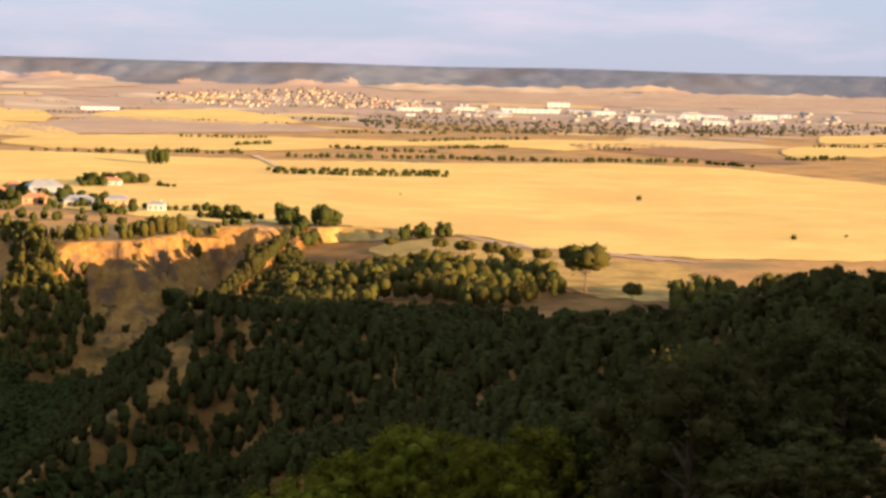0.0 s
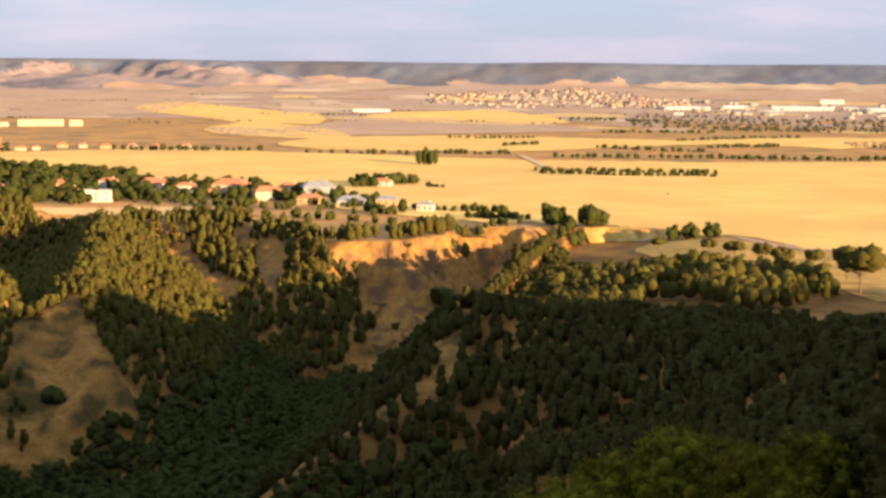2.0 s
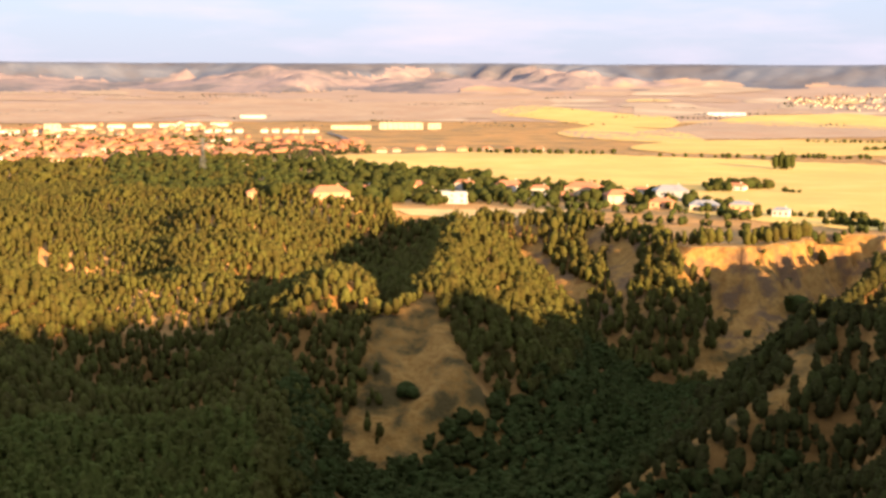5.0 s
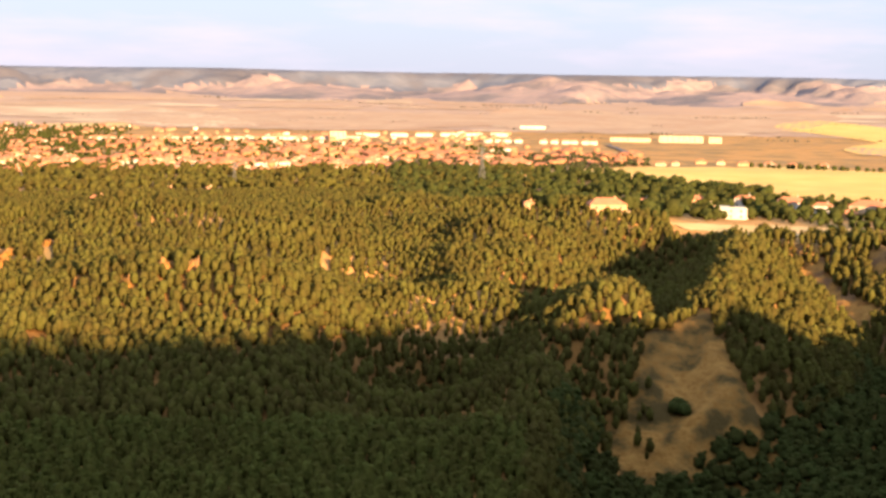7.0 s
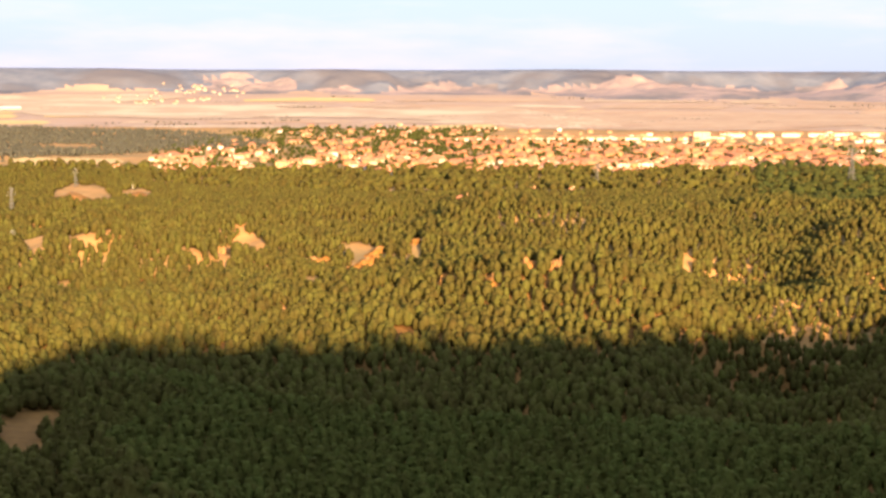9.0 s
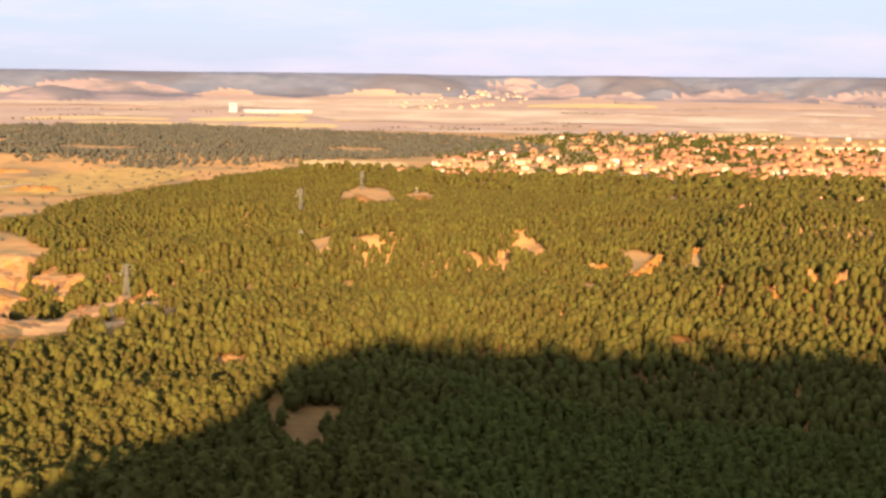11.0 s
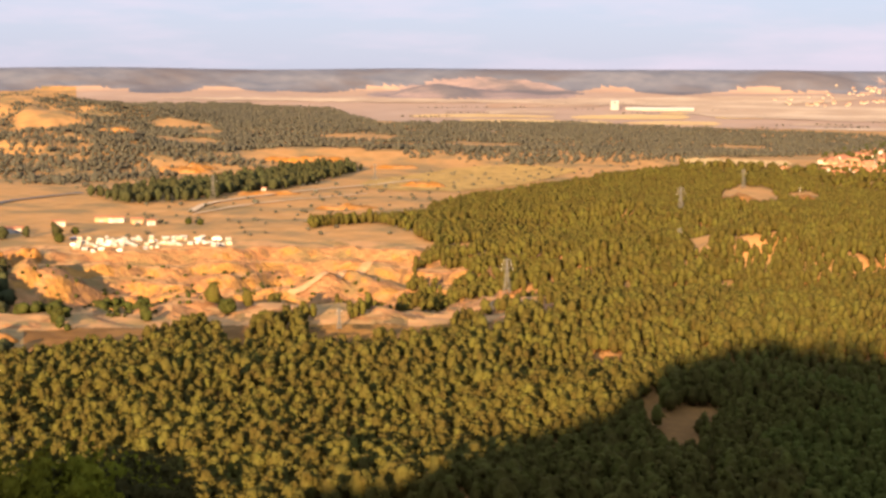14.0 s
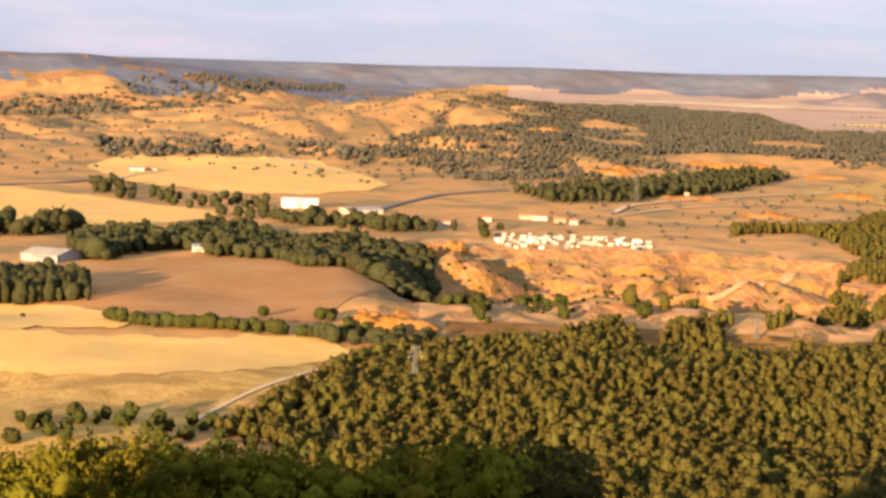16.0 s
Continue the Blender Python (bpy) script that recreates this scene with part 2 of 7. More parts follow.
QUARRY = [(30.6, 676), (34, 697), (38, 697), (41.3, 676)]


def ground(x, y):
    """Height of the land; the plain lies at 0."""
    x, y = np.asarray(x, float), np.asarray(y, float)
    r = np.hypot(x, y)
    b = np.degrees(np.arctan2(-x, y))
    ahead = (np.abs(b) < 80)
    z = 50 * np.clip((r - 2500) / 1900, 0, 1.1) ** 1.6
    z = z + 1.3 * waves(x, y, 420, 1) * smooth(500, 900, r) + 0.25 * waves(x, y, 60, 2)
    # wooded slopes opposite the lookout
    wood = smooth(-24, -12, b) * (1 - smooth(20, 28, b)) * smooth(430, 600, r) * (1 - smooth(900, 1100, r))
    z = z + (9.5 * waves(x, y, 150, 3) + 2.6 * waves(x, y, 52, 28)) * wood + 5 * wood
    z = z + 2.0 * waves(x, y, 90, 4) * smooth(20, 28, b) * (1 - smooth(560, 640, r))
    # rough hills to the left, beyond the river
    rough = smooth(33, 41, b) * smooth(1250, 1700, r) * (1 - smooth(3200, 3700, r))
    z = z + (10 + 13 * waves(x, y, 330, 5) + 9 * np.abs(waves(x, y, 150, 6)) - 6 * np.abs(waves(x, y, 75, 26))) * rough
    z = z + knoll(x, y, 43.0, 2500, 260, 330, 24) + knoll(x, y, 38.5, 2750, 240, 240, 12)
    z = z + knoll(x, y, 34, 2500, 420, 500, 14) + knoll(x, y, 30, 1900, 200, 120, 6) + knoll(x, y, 36.4, 1560, 75, 60, 12)
    z = z + knoll(x, y, 32, 1640, 110, 60, 10) + knoll(x, y, 23, 1650, 260, 130, 9)
    # canyon with a cliffed far side, wooded walls and a spur on each hand, and side gullies
    warp = 22 * waves(x, y, 75, 7) + 8 * waves(x, y, 22, 8)
    rims = [(-72, 350), (-58, 300), (-50, 385), (-44, 460), (-38, 520)] + NEAR_RIM[::-1] + FAR_RIM[1:]
    dc, _ = off_line(x, y, rims)
    high = r > np.interp(b, [p[0] for p in FAR_RIM], [p[1] for p in FAR_RIM])
    high = high | ((b < np.interp(r, [p[1] for p in NEAR_RIM[::-1]], [p[0] for p in NEAR_RIM[::-1]])) & (r > np.interp(b, [p[0] for p in SPUR], [p[1] for p in SPUR])))
    z = z - 8 * high * (b < -33) * (r < 860) * (1 - smooth(0, 95, off_line(x, y, NEAR_RIM)[0]))
    cliffy = smooth(-36.6, -35.6, b) * (1 - smooth(-29.9, -28.4, b)) * (r > 700)
    ribs = np.abs(waves(x, y, 60, 23))
    d1 = np.clip(dc + 0.4 * warp * smooth(8, 60, dc) - 14 * ribs * smooth(5, 40, dc), 0, None)
    d2 = np.clip(dc + 11 * waves(x, y, 46, 21) + 7 * np.abs(waves(x, y, 21, 22)) - 1.0 * waves(x, y, 8, 29) - 3, 0, None)
    face = 10 * smooth(0, 6, d2) + 9 * smooth(9, 15, d2) + 3 * smooth(14, 20, d2) + 0.40 * np.clip(d2 - 6, 0, None) + 0.8 * waves(x, y, 13, 30)
    wall = 0.5 * d1 + 6 * smooth(2, 16, d1)
    near_side = off_line(x, y, NEAR_RIM)[0] < dc + 0.5
    wall = np.where(near_side, 0.95 * dc + 3 * waves(x, y, 26, 39) * smooth(4, 20, dc), wall)
    drop = face * cliffy + wall * (1 - cliffy)
    bed = 55 + 3.0 * waves(x, y, 70, 36)
    drop = bed - np.log1p(np.exp(np.clip((bed - drop) / 4, -40, 40))) * 4
    dt, ht = off_line(x, y, TONGUE)
    ds, hs = off_line(x, y, DIRT_SPUR)
    de, he = off_line(x, y, DIRT_EDGE)
    hollow = np.maximum(np.where(high, z, z - drop), ht + 1.5 * waves(x, y, 30, 37) - 0.85 * np.clip(dt - 3, 0, None))
    spur_end = np.maximum(hs - 0.60 * np.clip(ds - 4, 0, None), he - 0.62 * np.clip(de - 3, 0, None)) + 0.8 * waves(x, y, 16, 38)
    open_ = 1 - smooth(-17.5 - 3 * smooth(590, 640, r), -13.0 - 3 * smooth(590, 640, r), b)
    dg, _ = off_line(x, y, GULLY)
    dr, _ = off_line(x, y, RAVINE)
    soft = 12 * (1 - smooth(430, 620, r)) * (1 - smooth(2, 17, b))
    plain_side = z - soft - 26 * np.exp(-((dg + 0.3 * warp) / 34) ** 2) - 16 * np.exp(-(dr / 30) ** 2)
    z = np.where((r < 1100) & (b > -75) & (b < 60), hollow * open_ + plain_side * (1 - open_), z)
    z = np.maximum(z, spur_end)
    # quarry
    dq, _ = off_line(x, y, QUARRY)
    dq = dq + 13 * waves(x, y, 95, 9) + 5 * waves(x, y, 30, 10) + 4 * np.abs(waves(x, y, 14, 25))
    left_off = 1 - smooth(41.5, 46, b)
    steps = 0.30 * smooth(30, 38, dq) + 0.24 * smooth(50, 57, dq) + 0.24 * smooth(68, 76, dq) + 0.22 * smooth(86, 100, dq)
    z = z - 23 * (1 - steps) * left_off
    z = z + (1.3 * waves(x, y, 48, 11) + 0.9 * waves(x, y, 17, 24)) * (1 - smooth(100, 150, dq)) * left_off
    z = z + 2.5 * np.abs(waves(x, y, 42, 12)) * (1 - smooth(45, 75, dq)) * left_off + knoll(x, y, 41.3, 728, 22, 17, 15) + knoll(x, y, 39.0, 672, 16, 10, 9) + knoll(x, y, 31.2, 735, 20, 20, 8)
    z = z + knoll(x, y, 36.0, 640, 26, 14, 8) * left_off + knoll(x, y, 33.0, 655, 18, 12, 6) + knoll(x, y, 40.5, 655, 22, 12, 6) * left_off
    # spur on the right and the hill of the lookout itself
    dp, hp = off_line(x, y, SPUR)
    z = np.maximum(z, hp + 3 * waves(x, y, 60, 13) * (1 - smooth(-46, -38, b)) - (0.50 + 0.7 * smooth(-35.5, -33.5, b)) * np.clip(dp - 8 + 0.35 * warp, 0, None))
    lx, ly = -math.sin(radians(14)), math.cos(radians(14))
    s, u = x * lx + y * ly, x * ly - y * lx
    crest = np.where(u < 0, 80.5 + 0.36 * u, 80.5 - 0.008 * u - 0.11 * np.clip(u - 300, 0, None) - 0.45 * np.clip(u - 560, 0, None))
    front = 0.62 - 0.30 * (1 - smooth(-22, -2, u)) * (s < 42)
    past = 0.30 * 38 * (1 - smooth(-22, -2, u)) * (s >= 42)
    hill = crest + past - front * np.clip(s - 4, 0, None) - 0.12 * np.clip(-s - 12, 0, None) - 0.5 * np.clip(s - 42, 0, None) * (1 - smooth(-22, -2, u)) + 1.2 * waves(x, y, 28, 14) * smooth(6, 30, r) + 2.7 * np.exp(-(r / 4) ** 2)
    z = np.maximum(z, hill)
    # tableland on the skyline, with its worn scarp
    worn = 0.25 + 0.75 * smooth(-30, -22, b) * (1 - smooth(10, 18, b))
    warp2 = (110 * waves(x, y, 520, 15) + 60 * np.abs(waves(x, y, 170, 16)) + 25 * waves(x, y, 70, 17)) * worn
    scarp = smooth(4330, 4640, r + warp2)
    top = 110 + 2.5 * waves(x, y, 700, 18)
    z = np.where(ahead, z + (top - z) * scarp, z)
    far_left = smooth(43, 56, b) * smooth(2750, 3350, r + 0.7 * warp2)
    z = z + np.clip(106 + 3 * waves(x, y, 300, 19) - z, 0, None) * far_left
    for kb, kr, kw, kh in ((27.2, 4180, 150, 30), (25.6, 4230, 260, 10), (-14.7, 4180, 120, 38), (-12.2, 4220, 260, 24), (-20.5, 4230, 300, 28), (-5, 4230, 260, 22)):
        cx, cy = place(kb, kr)
        cone = np.clip(1 - np.hypot(x - cx, y - cy) / kw * (1 + 0.25 * waves(x, y, 90, 27)), 0, 1)
        z = z + kh * cone ** 1.25 * (1 - scarp)
    return z


def height(x, y):
    return float(ground(np.array([x]), np.array([y]))[0])


# ---- builders ----
def mesh_of(name, verts, faces, material, tint=None, flat=True):
    """A mesh out of numpy arrays; all faces have the same number of corners."""
    verts, faces = np.asarray(verts, np.float32), np.asarray(faces, np.int32)
    me = bpy.data.meshes.new(name)
    me.vertices.add(len(verts))
    me.vertices.foreach_set("co", verts.ravel())
    k = faces.shape[1]
    me.loops.add(faces.size)
    me.loops.foreach_set("vertex_index", faces.ravel())
    me.polygons.add(len(faces))
    me.polygons.foreach_set("loop_start", np.arange(0, faces.size, k, dtype=np.int32))
    me.polygons.foreach_set("loop_total", np.full(len(faces), k, np.int32))
    if not flat:
        me.polygons.foreach_set("use_smooth", np.ones(len(faces), bool))
    if tint is not None:
        me.attributes.new("tint", "FLOAT", "POINT").data.foreach_set("value", np.asarray(tint, np.float32))
    me.materials.append(material)
    me.update()
    return me


def part(name, bm, material, parent, label=""):
    me = bpy.data.meshes.new(name)
    bm.to_mesh(me)
    bm.free()
    me.materials.append(material)
    ob = new(name, me)
    ob.parent = parent
    if label:
        tagged(ob, label)
    return ob


def box(bm, x0, x1, y0, y1, z0, z1):
    m = Matrix.Translation(((x0 + x1) / 2, (y0 + y1) / 2, (z0 + z1) / 2)) @ Matrix.Diagonal((x1 - x0, y1 - y0, z1 - z0, 1))
    bmesh.ops.create_cube(bm, size=1.0, matrix=m)


def bar(bm, p, q, w):
    p, q = Vector(p), Vector(q)
    d = q - p
    m = Matrix.Translation((p + q) / 2) @ d.to_track_quat("Z", "Y").to_matrix().to_4x4() @ Matrix.Diagonal((w, w, d.length, 1))
    bmesh.ops.create_cube(bm, size=1.0, matrix=m)


# ---- the ground, one sheet round the lookout ----
bearings = np.concatenate([np.arange(-63, -38, 0.3), np.arange(-38, -17, 0.12), np.arange(-17, 30, 0.3), np.arange(30, 45, 0.2), np.arange(45, 63.01, 0.3), np.arange(66, 297, 3.0)])
rings = [4.0]
while rings[-1] < 5600:
    r = rings[-1]
    rings.append(r * 1.07 if r < 250 else r * 1.010 if r < 520 else r * 1.005 if r < 900 else r * 1.013 if r < 1000 else r * 1.02 if r < 4100 else r + 26 if r < 4800 else r * 1.06)
rings = np.array(rings)
bb, rr = np.meshgrid(np.radians(bearings), rings)
gx, gy = -rr * np.sin(bb), rr * np.cos(bb)
gz = ground(gx, gy)
nb, nr = len(bearings), len(rings)
idx = np.arange(nb * nr).reshape(nr, nb)
quads = np.stack([idx[:-1], np.roll(idx, -1, 1)[:-1], np.roll(idx, -1, 1)[1:], idx[1:]], -1).reshape(-1, 4)
gv = np.concatenate([np.stack([gx, gy, gz], -1).reshape(-1, 3), [[0, 0, 83.2]]])
quads = np.concatenate([quads, np.stack([idx[0], np.roll(idx[0], -1), np.full(nb, nb * nr), np.full(nb, nb * nr)], -1)])
tris = np.concatenate([quads[:-nb][:, [0, 1, 2]], quads[:-nb][:, [0, 2, 3]], quads[-nb:][:, [1, 0, 2]]])
quads = tris
land = mesh_of("ground", gv, quads, M["earth"], flat=False)
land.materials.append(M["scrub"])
land.materials.append(M["rock"])
land.materials.append(M["quarry"])
land.materials.append(M["litter"])
land.materials.append(M["dirt"])
land.materials.append(M["badland"])
land.materials.append(M["bench"])
land.materials.append(M["hazy_earth"])
land.materials.append(M["tilled"])
mid = gv[quads].mean(1)
mr, mb = np.hypot(mid[:, 0], mid[:, 1]), np.degrees(np.arctan2(-mid[:, 0], mid[:, 1]))
e1, e2 = gv[quads[:, 1]] - gv[quads[:, 0]], gv[quads[:, 2]] - gv[quads[:, 0]]
nn = np.cross(e1, e2)
steep = np.hypot(nn[:, 0], nn[:, 1]) / np.maximum(np.abs(nn[:, 2]), 1e-6)
kind = np.zeros(len(quads), np.int32)
rim = mr + 90 * waves(mid[:, 0], mid[:, 1], 420, 31) + 40 * waves(mid[:, 0], mid[:, 1], 130, 32)
kind[(rim > 2750) & (np.abs(mb) < 75) & (mb < 40)] = 8
kind[(mr > 1500) & (mb >= 88) & (mr < 3400) & (waves(mid[:, 0], mid[:, 1], 190, 41) + 0.6 * waves(mid[:, 0], mid[:, 1], 70, 42) > -0.1)] = 8
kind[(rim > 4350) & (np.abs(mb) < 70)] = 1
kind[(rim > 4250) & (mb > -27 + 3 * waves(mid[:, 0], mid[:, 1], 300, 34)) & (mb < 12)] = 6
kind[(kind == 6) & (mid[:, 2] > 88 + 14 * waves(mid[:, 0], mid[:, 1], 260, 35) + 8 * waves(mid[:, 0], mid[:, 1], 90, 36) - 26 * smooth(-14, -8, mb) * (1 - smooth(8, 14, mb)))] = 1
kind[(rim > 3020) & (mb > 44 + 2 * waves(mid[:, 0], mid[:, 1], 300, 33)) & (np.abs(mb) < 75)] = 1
kind[(mb > 44) & (mr > 2600) & (mr < 4200) & (mb < 70) & (waves(mid[:, 0], mid[:, 1], 150, 43) + 0.5 * waves(mid[:, 0], mid[:, 1], 60, 44) > 0.45)] = 3
d_rim, _ = off_line(mid[:, 0], mid[:, 1], FAR_RIM)
d_pit, _ = off_line(mid[:, 0], mid[:, 1], QUARRY)
low = mid[:, 2] < -1.5
kind[(mr < 640) & (mb < 42)] = 4
kind[low & (mr < 1000) & (mb < -12)] = 4
kind[(d_rim < 150) & low & (mb < -28.6) & (mb > -36.6) & (mr > 640)] = 5
kind[(d_rim < 60) & (steep > 0.55) & (mb < -22) & (mb > -37)] = 2
d_dirt = np.minimum(off_line(mid[:, 0], mid[:, 1], DIRT_SPUR[2:])[0], off_line(mid[:, 0], mid[:, 1], DIRT_EDGE)[0])
kind[(d_dirt < 125) & (mr > 498) & (mr < 628) & (mb > np.interp(mr, (500, 548, 566, 622), (-22.8, -22.3, -20.9, -19.6))) & (mb < np.interp(mr, (500, 600, 625), (-14.7, -16.9, -17.4)) + 0.4 * waves(mid[:, 0], mid[:, 1], 25, 52))] = 5
d_ribs = np.minimum(off_line(mid[:, 0], mid[:, 1], BARE_RIBS[0])[0], off_line(mid[:, 0], mid[:, 1], BARE_RIBS[1])[0])
kind[d_ribs < 8 + 5 * waves(mid[:, 0], mid[:, 1], 20, 66)] = 2
d_tongue, _ = off_line(mid[:, 0], mid[:, 1], TONGUE)
kind[(d_tongue < 5 + 4 * waves(mid[:, 0], mid[:, 1], 30, 51)) & (mr < 560)] = 5
kind[(mb > 22) & (mb < 34) & (mr > 490) & (mr < 730) & (waves(mid[:, 0], mid[:, 1], 36, 70) > -0.7)] = 5
kind[(d_pit < 135) & (mb < 44.5)] = 3
kind[(d_pit < 135) & (steep < 0.16) & (mb < 43)] = 7
kind[(d_pit < 135) & (steep > 0.85)] = 2
for kb, kr, kw in ((27.2, 4180, 190), (25.6, 4230, 270), (-14.7, 4180, 140), (-12.2, 4220, 270), (-20.5, 4230, 310), (-5, 4230, 270)):
    cx, cy = place(kb, kr)
    kind[np.hypot(mid[:, 0] - cx, mid[:, 1] - cy) < kw] = 6
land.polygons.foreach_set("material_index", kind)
tagged(new("ground", land), "dry earthy plain with hills, a wooded canyon and a scarp", "ground", kind="structure")


# ---- regions of the plan: a far and a near edge, each as (bearing, range) points ----
def edges(far, near, b):
    far, near = sorted(far), sorted(near)
    fb, fr = zip(*far)
    nb_, nr_ = zip(*near)
    return np.interp(b, fb, fr), np.interp(b, nb_, nr_)


def span(far, near):
    return max(min(p[0] for p in far), min(p[0] for p in near)), min(max(p[0] for p in far), max(p[0] for p in near))


def field(name, material, far, near, label, category="field", wobble=1.0, lift=0.0003, seed=0, taper=0.07):
    """A field draped over the land, a little proud of it, with an uneven border."""
    lo, hi = span(far, near)
    b = np.arange(lo, hi + 1e-6, max(0.03, min(0.25, (hi - lo) / 12)))
    r1, r0 = edges(far, near, b)
    jig = np.array([noise.noise((bi * 1.7, seed * 3.1, 0.0)) + 0.5 * noise.noise((bi * 5.1, seed * 3.1, 7.0)) for bi in b])
    jig2 = np.array([noise.noise((bi * 1.7, seed * 3.1, 4.0)) + 0.5 * noise.noise((bi * 5.1, seed * 3.1, 9.0)) for bi in b])
    k = (b - lo) / max(hi - lo, 1e-6)
    ends = np.sqrt(np.clip(np.minimum(k, 1 - k) / taper, 0, 1)) if taper else 1.0
    r1 = r1 * (1 + 0.010 * wobble * jig)
    r0 = np.minimum(r0 * (1 + 0.010 * wobble * jig2), r1 - 0.5)
    half, centre = (r1 - r0) / 2 * ends + 0.2, (r1 + r0) / 2
    r1, r0 = centre + half, centre - half
    steps = int(max(3, min(60, np.max(np.log(r1 / r0)) / 0.011)))
    k = np.linspace(0, 1, steps)[:, None]
    rr_ = r0[None] * (r1 / r0)[None] ** k
    bb_ = np.broadcast_to(np.radians(b)[None], rr_.shape)
    x, y = -rr_ * np.sin(bb_), rr_ * np.cos(bb_)
    z = ground(x, y) + 0.12 + lift * rr_
    i = np.arange(x.size).reshape(x.shape)
    q = np.stack([i[:-1, 1:], i[:-1, :-1], i[1:, :-1], i[1:, 1:]], -1).reshape(-1, 4)
    v = np.stack([x, y, z], -1).reshape(-1, 3)
    q = q[:, ::-1]
    return tagged(new(name, mesh_of(name, v, q, M[material], flat=False)), label, category, kind="structure")


# ---- trees ----
def blob(rnd, lat, lon):
    """A small uneven clump of foliage about 1 across, pointing up."""
    v = [(0, 0, -0.42)]
    for i in range(1, lat):
        a = math.pi * i / lat
        for j in range(lon):
            o = 6.283 * (j + 0.5 * (i % 2)) / lon
            s = rnd.uniform(0.42, 0.57)
            v.append((s * math.sin(a) * math.cos(o), s * math.sin(a) * math.sin(o), -s * math.cos(a) * 0.9))
    v.append((0, 0, 0.55))
    f, last = [], len(v) - 1
    for j in range(lon):
        f.append((0, 1 + (j + 1) % lon, 1 + j))
        for i in range(lat - 2):
            p, q = 1 + i * lon + j, 1 + i * lon + (j + 1) % lon
            f += [(p, q, p + lon), (q, q + lon, p + lon)]
        p = 1 + (lat - 2) * lon
        f.append((p + j, p + (j + 1) % lon, last))
    return np.array(v), np.array(f)


SHAPES = {"pine": (0.60, 0.08, 1.0, 1.45), "broad": (0.86, 0.04, 0.92, 0.8), "poplar": (0.34, 0.06, 1.0, 0.9), "parasol": (0.95, 0.56, 0.95, 1.0)}


def ovoid(rnd, style, lat, lon, lump=0.24):
    """The body of a crown: an uneven dome, wider below, for a tree 1 high."""
    wide, z0, z1, slim = SHAPES[style]
    v = [(0, 0, z0)]
    ph = rnd.uniform(0, 6.283)
    for i in range(1, lat):
        a = math.pi * i / lat
        h = 0.5 - 0.5 * math.cos(a)
        for j in range(lon):
            o = 6.283 * (j + 0.5 * (i % 2)) / lon
            r = 0.5 * wide * math.sin(a) ** 0.8 * (1.12 - 0.28 * slim * h) * rnd.uniform(1 - lump, 1 + lump) * (1 + 0.12 * math.sin(2 * o + ph))
            v.append((r * math.cos(o), r * math.sin(o), z0 + (z1 - z0) * h + rnd.uniform(-0.06, 0.06)))
    v.append((rnd.uniform(-0.05, 0.05), rnd.uniform(-0.05, 0.05), z1))
    f, last = [], len(v) - 1
    for j in range(lon):
        f.append((0, 1 + (j + 1) % lon, 1 + j))
        for i in range(lat - 2):
            p, q = 1 + i * lon + j, 1 + i * lon + (j + 1) % lon
            f += [(p, q, p + lon), (q, q + lon, p + lon)]
        p = 1 + (lat - 2) * lon
        f.append((p + j, p + (j + 1) % lon, last))
    return np.array(v), np.array(f)


def full_crown(rnd, style, lat, lon, bumps, tufts, leaf):
    """A domed crown: a body, rounded clumps of foliage set close round it, and fine sprays on the clumps."""
    wide, z0, z1, _ = SHAPES[style]
    v, f = ovoid(rnd, style, lat, lon, 0.22)
    v = v * (0.86, 0.86, 0.95)
    vs, fs, n = [v], [f], len(v)
    spots_ = []
    for k in range(bumps):
        h = 0.22 + 0.66 * (k + rnd.random()) / max(1, bumps)
        a = 2.4 * k + rnd.uniform(-0.5, 0.5)
        q = 0.5 * wide * math.sin(math.pi * (0.12 + 0.8 * h)) ** 0.8 * rnd.uniform(0.55, 0.85)
        size = wide * (rnd.uniform(0.28, 0.40) if style == "pine" else rnd.uniform(0.36, 0.52))
        c = np.array((q * math.cos(a), q * math.sin(a), z0 + (z1 - z0) * h))
        bv, bf = blob(rnd, 3, 5)
        vs.append(bv * (size, size, size * 0.85) + c)
        fs.append(bf + n)
        n += len(bv)
        spots_.append((c, size))
    for k in range(tufts):
        if spots_:
            c, size = spots_[rnd.randrange(len(spots_))]
        else:
            c, size = np.array((0, 0, (z0 + z1) / 2)), wide * 0.95
        d = np.array((rnd.gauss(0, 1), rnd.gauss(0, 1), rnd.gauss(0.3, 0.8)))
        d /= np.linalg.norm(d)
        p = c + d * size * rnd.uniform(0.40, 0.56)
        d1, d2 = np.array([rnd.gauss(0, 1) for _ in range(3)]), np.array([rnd.gauss(0, 1) for _ in range(3)])
        vs.append(np.array((p, p + leaf * d1 * 0.6, p + leaf * d2 * 0.6 + d * leaf * 0.5)))
        fs.append(np.array(((n, n + 1, n + 2),)))
        n += 3
    return np.concatenate(vs), np.concatenate(fs)


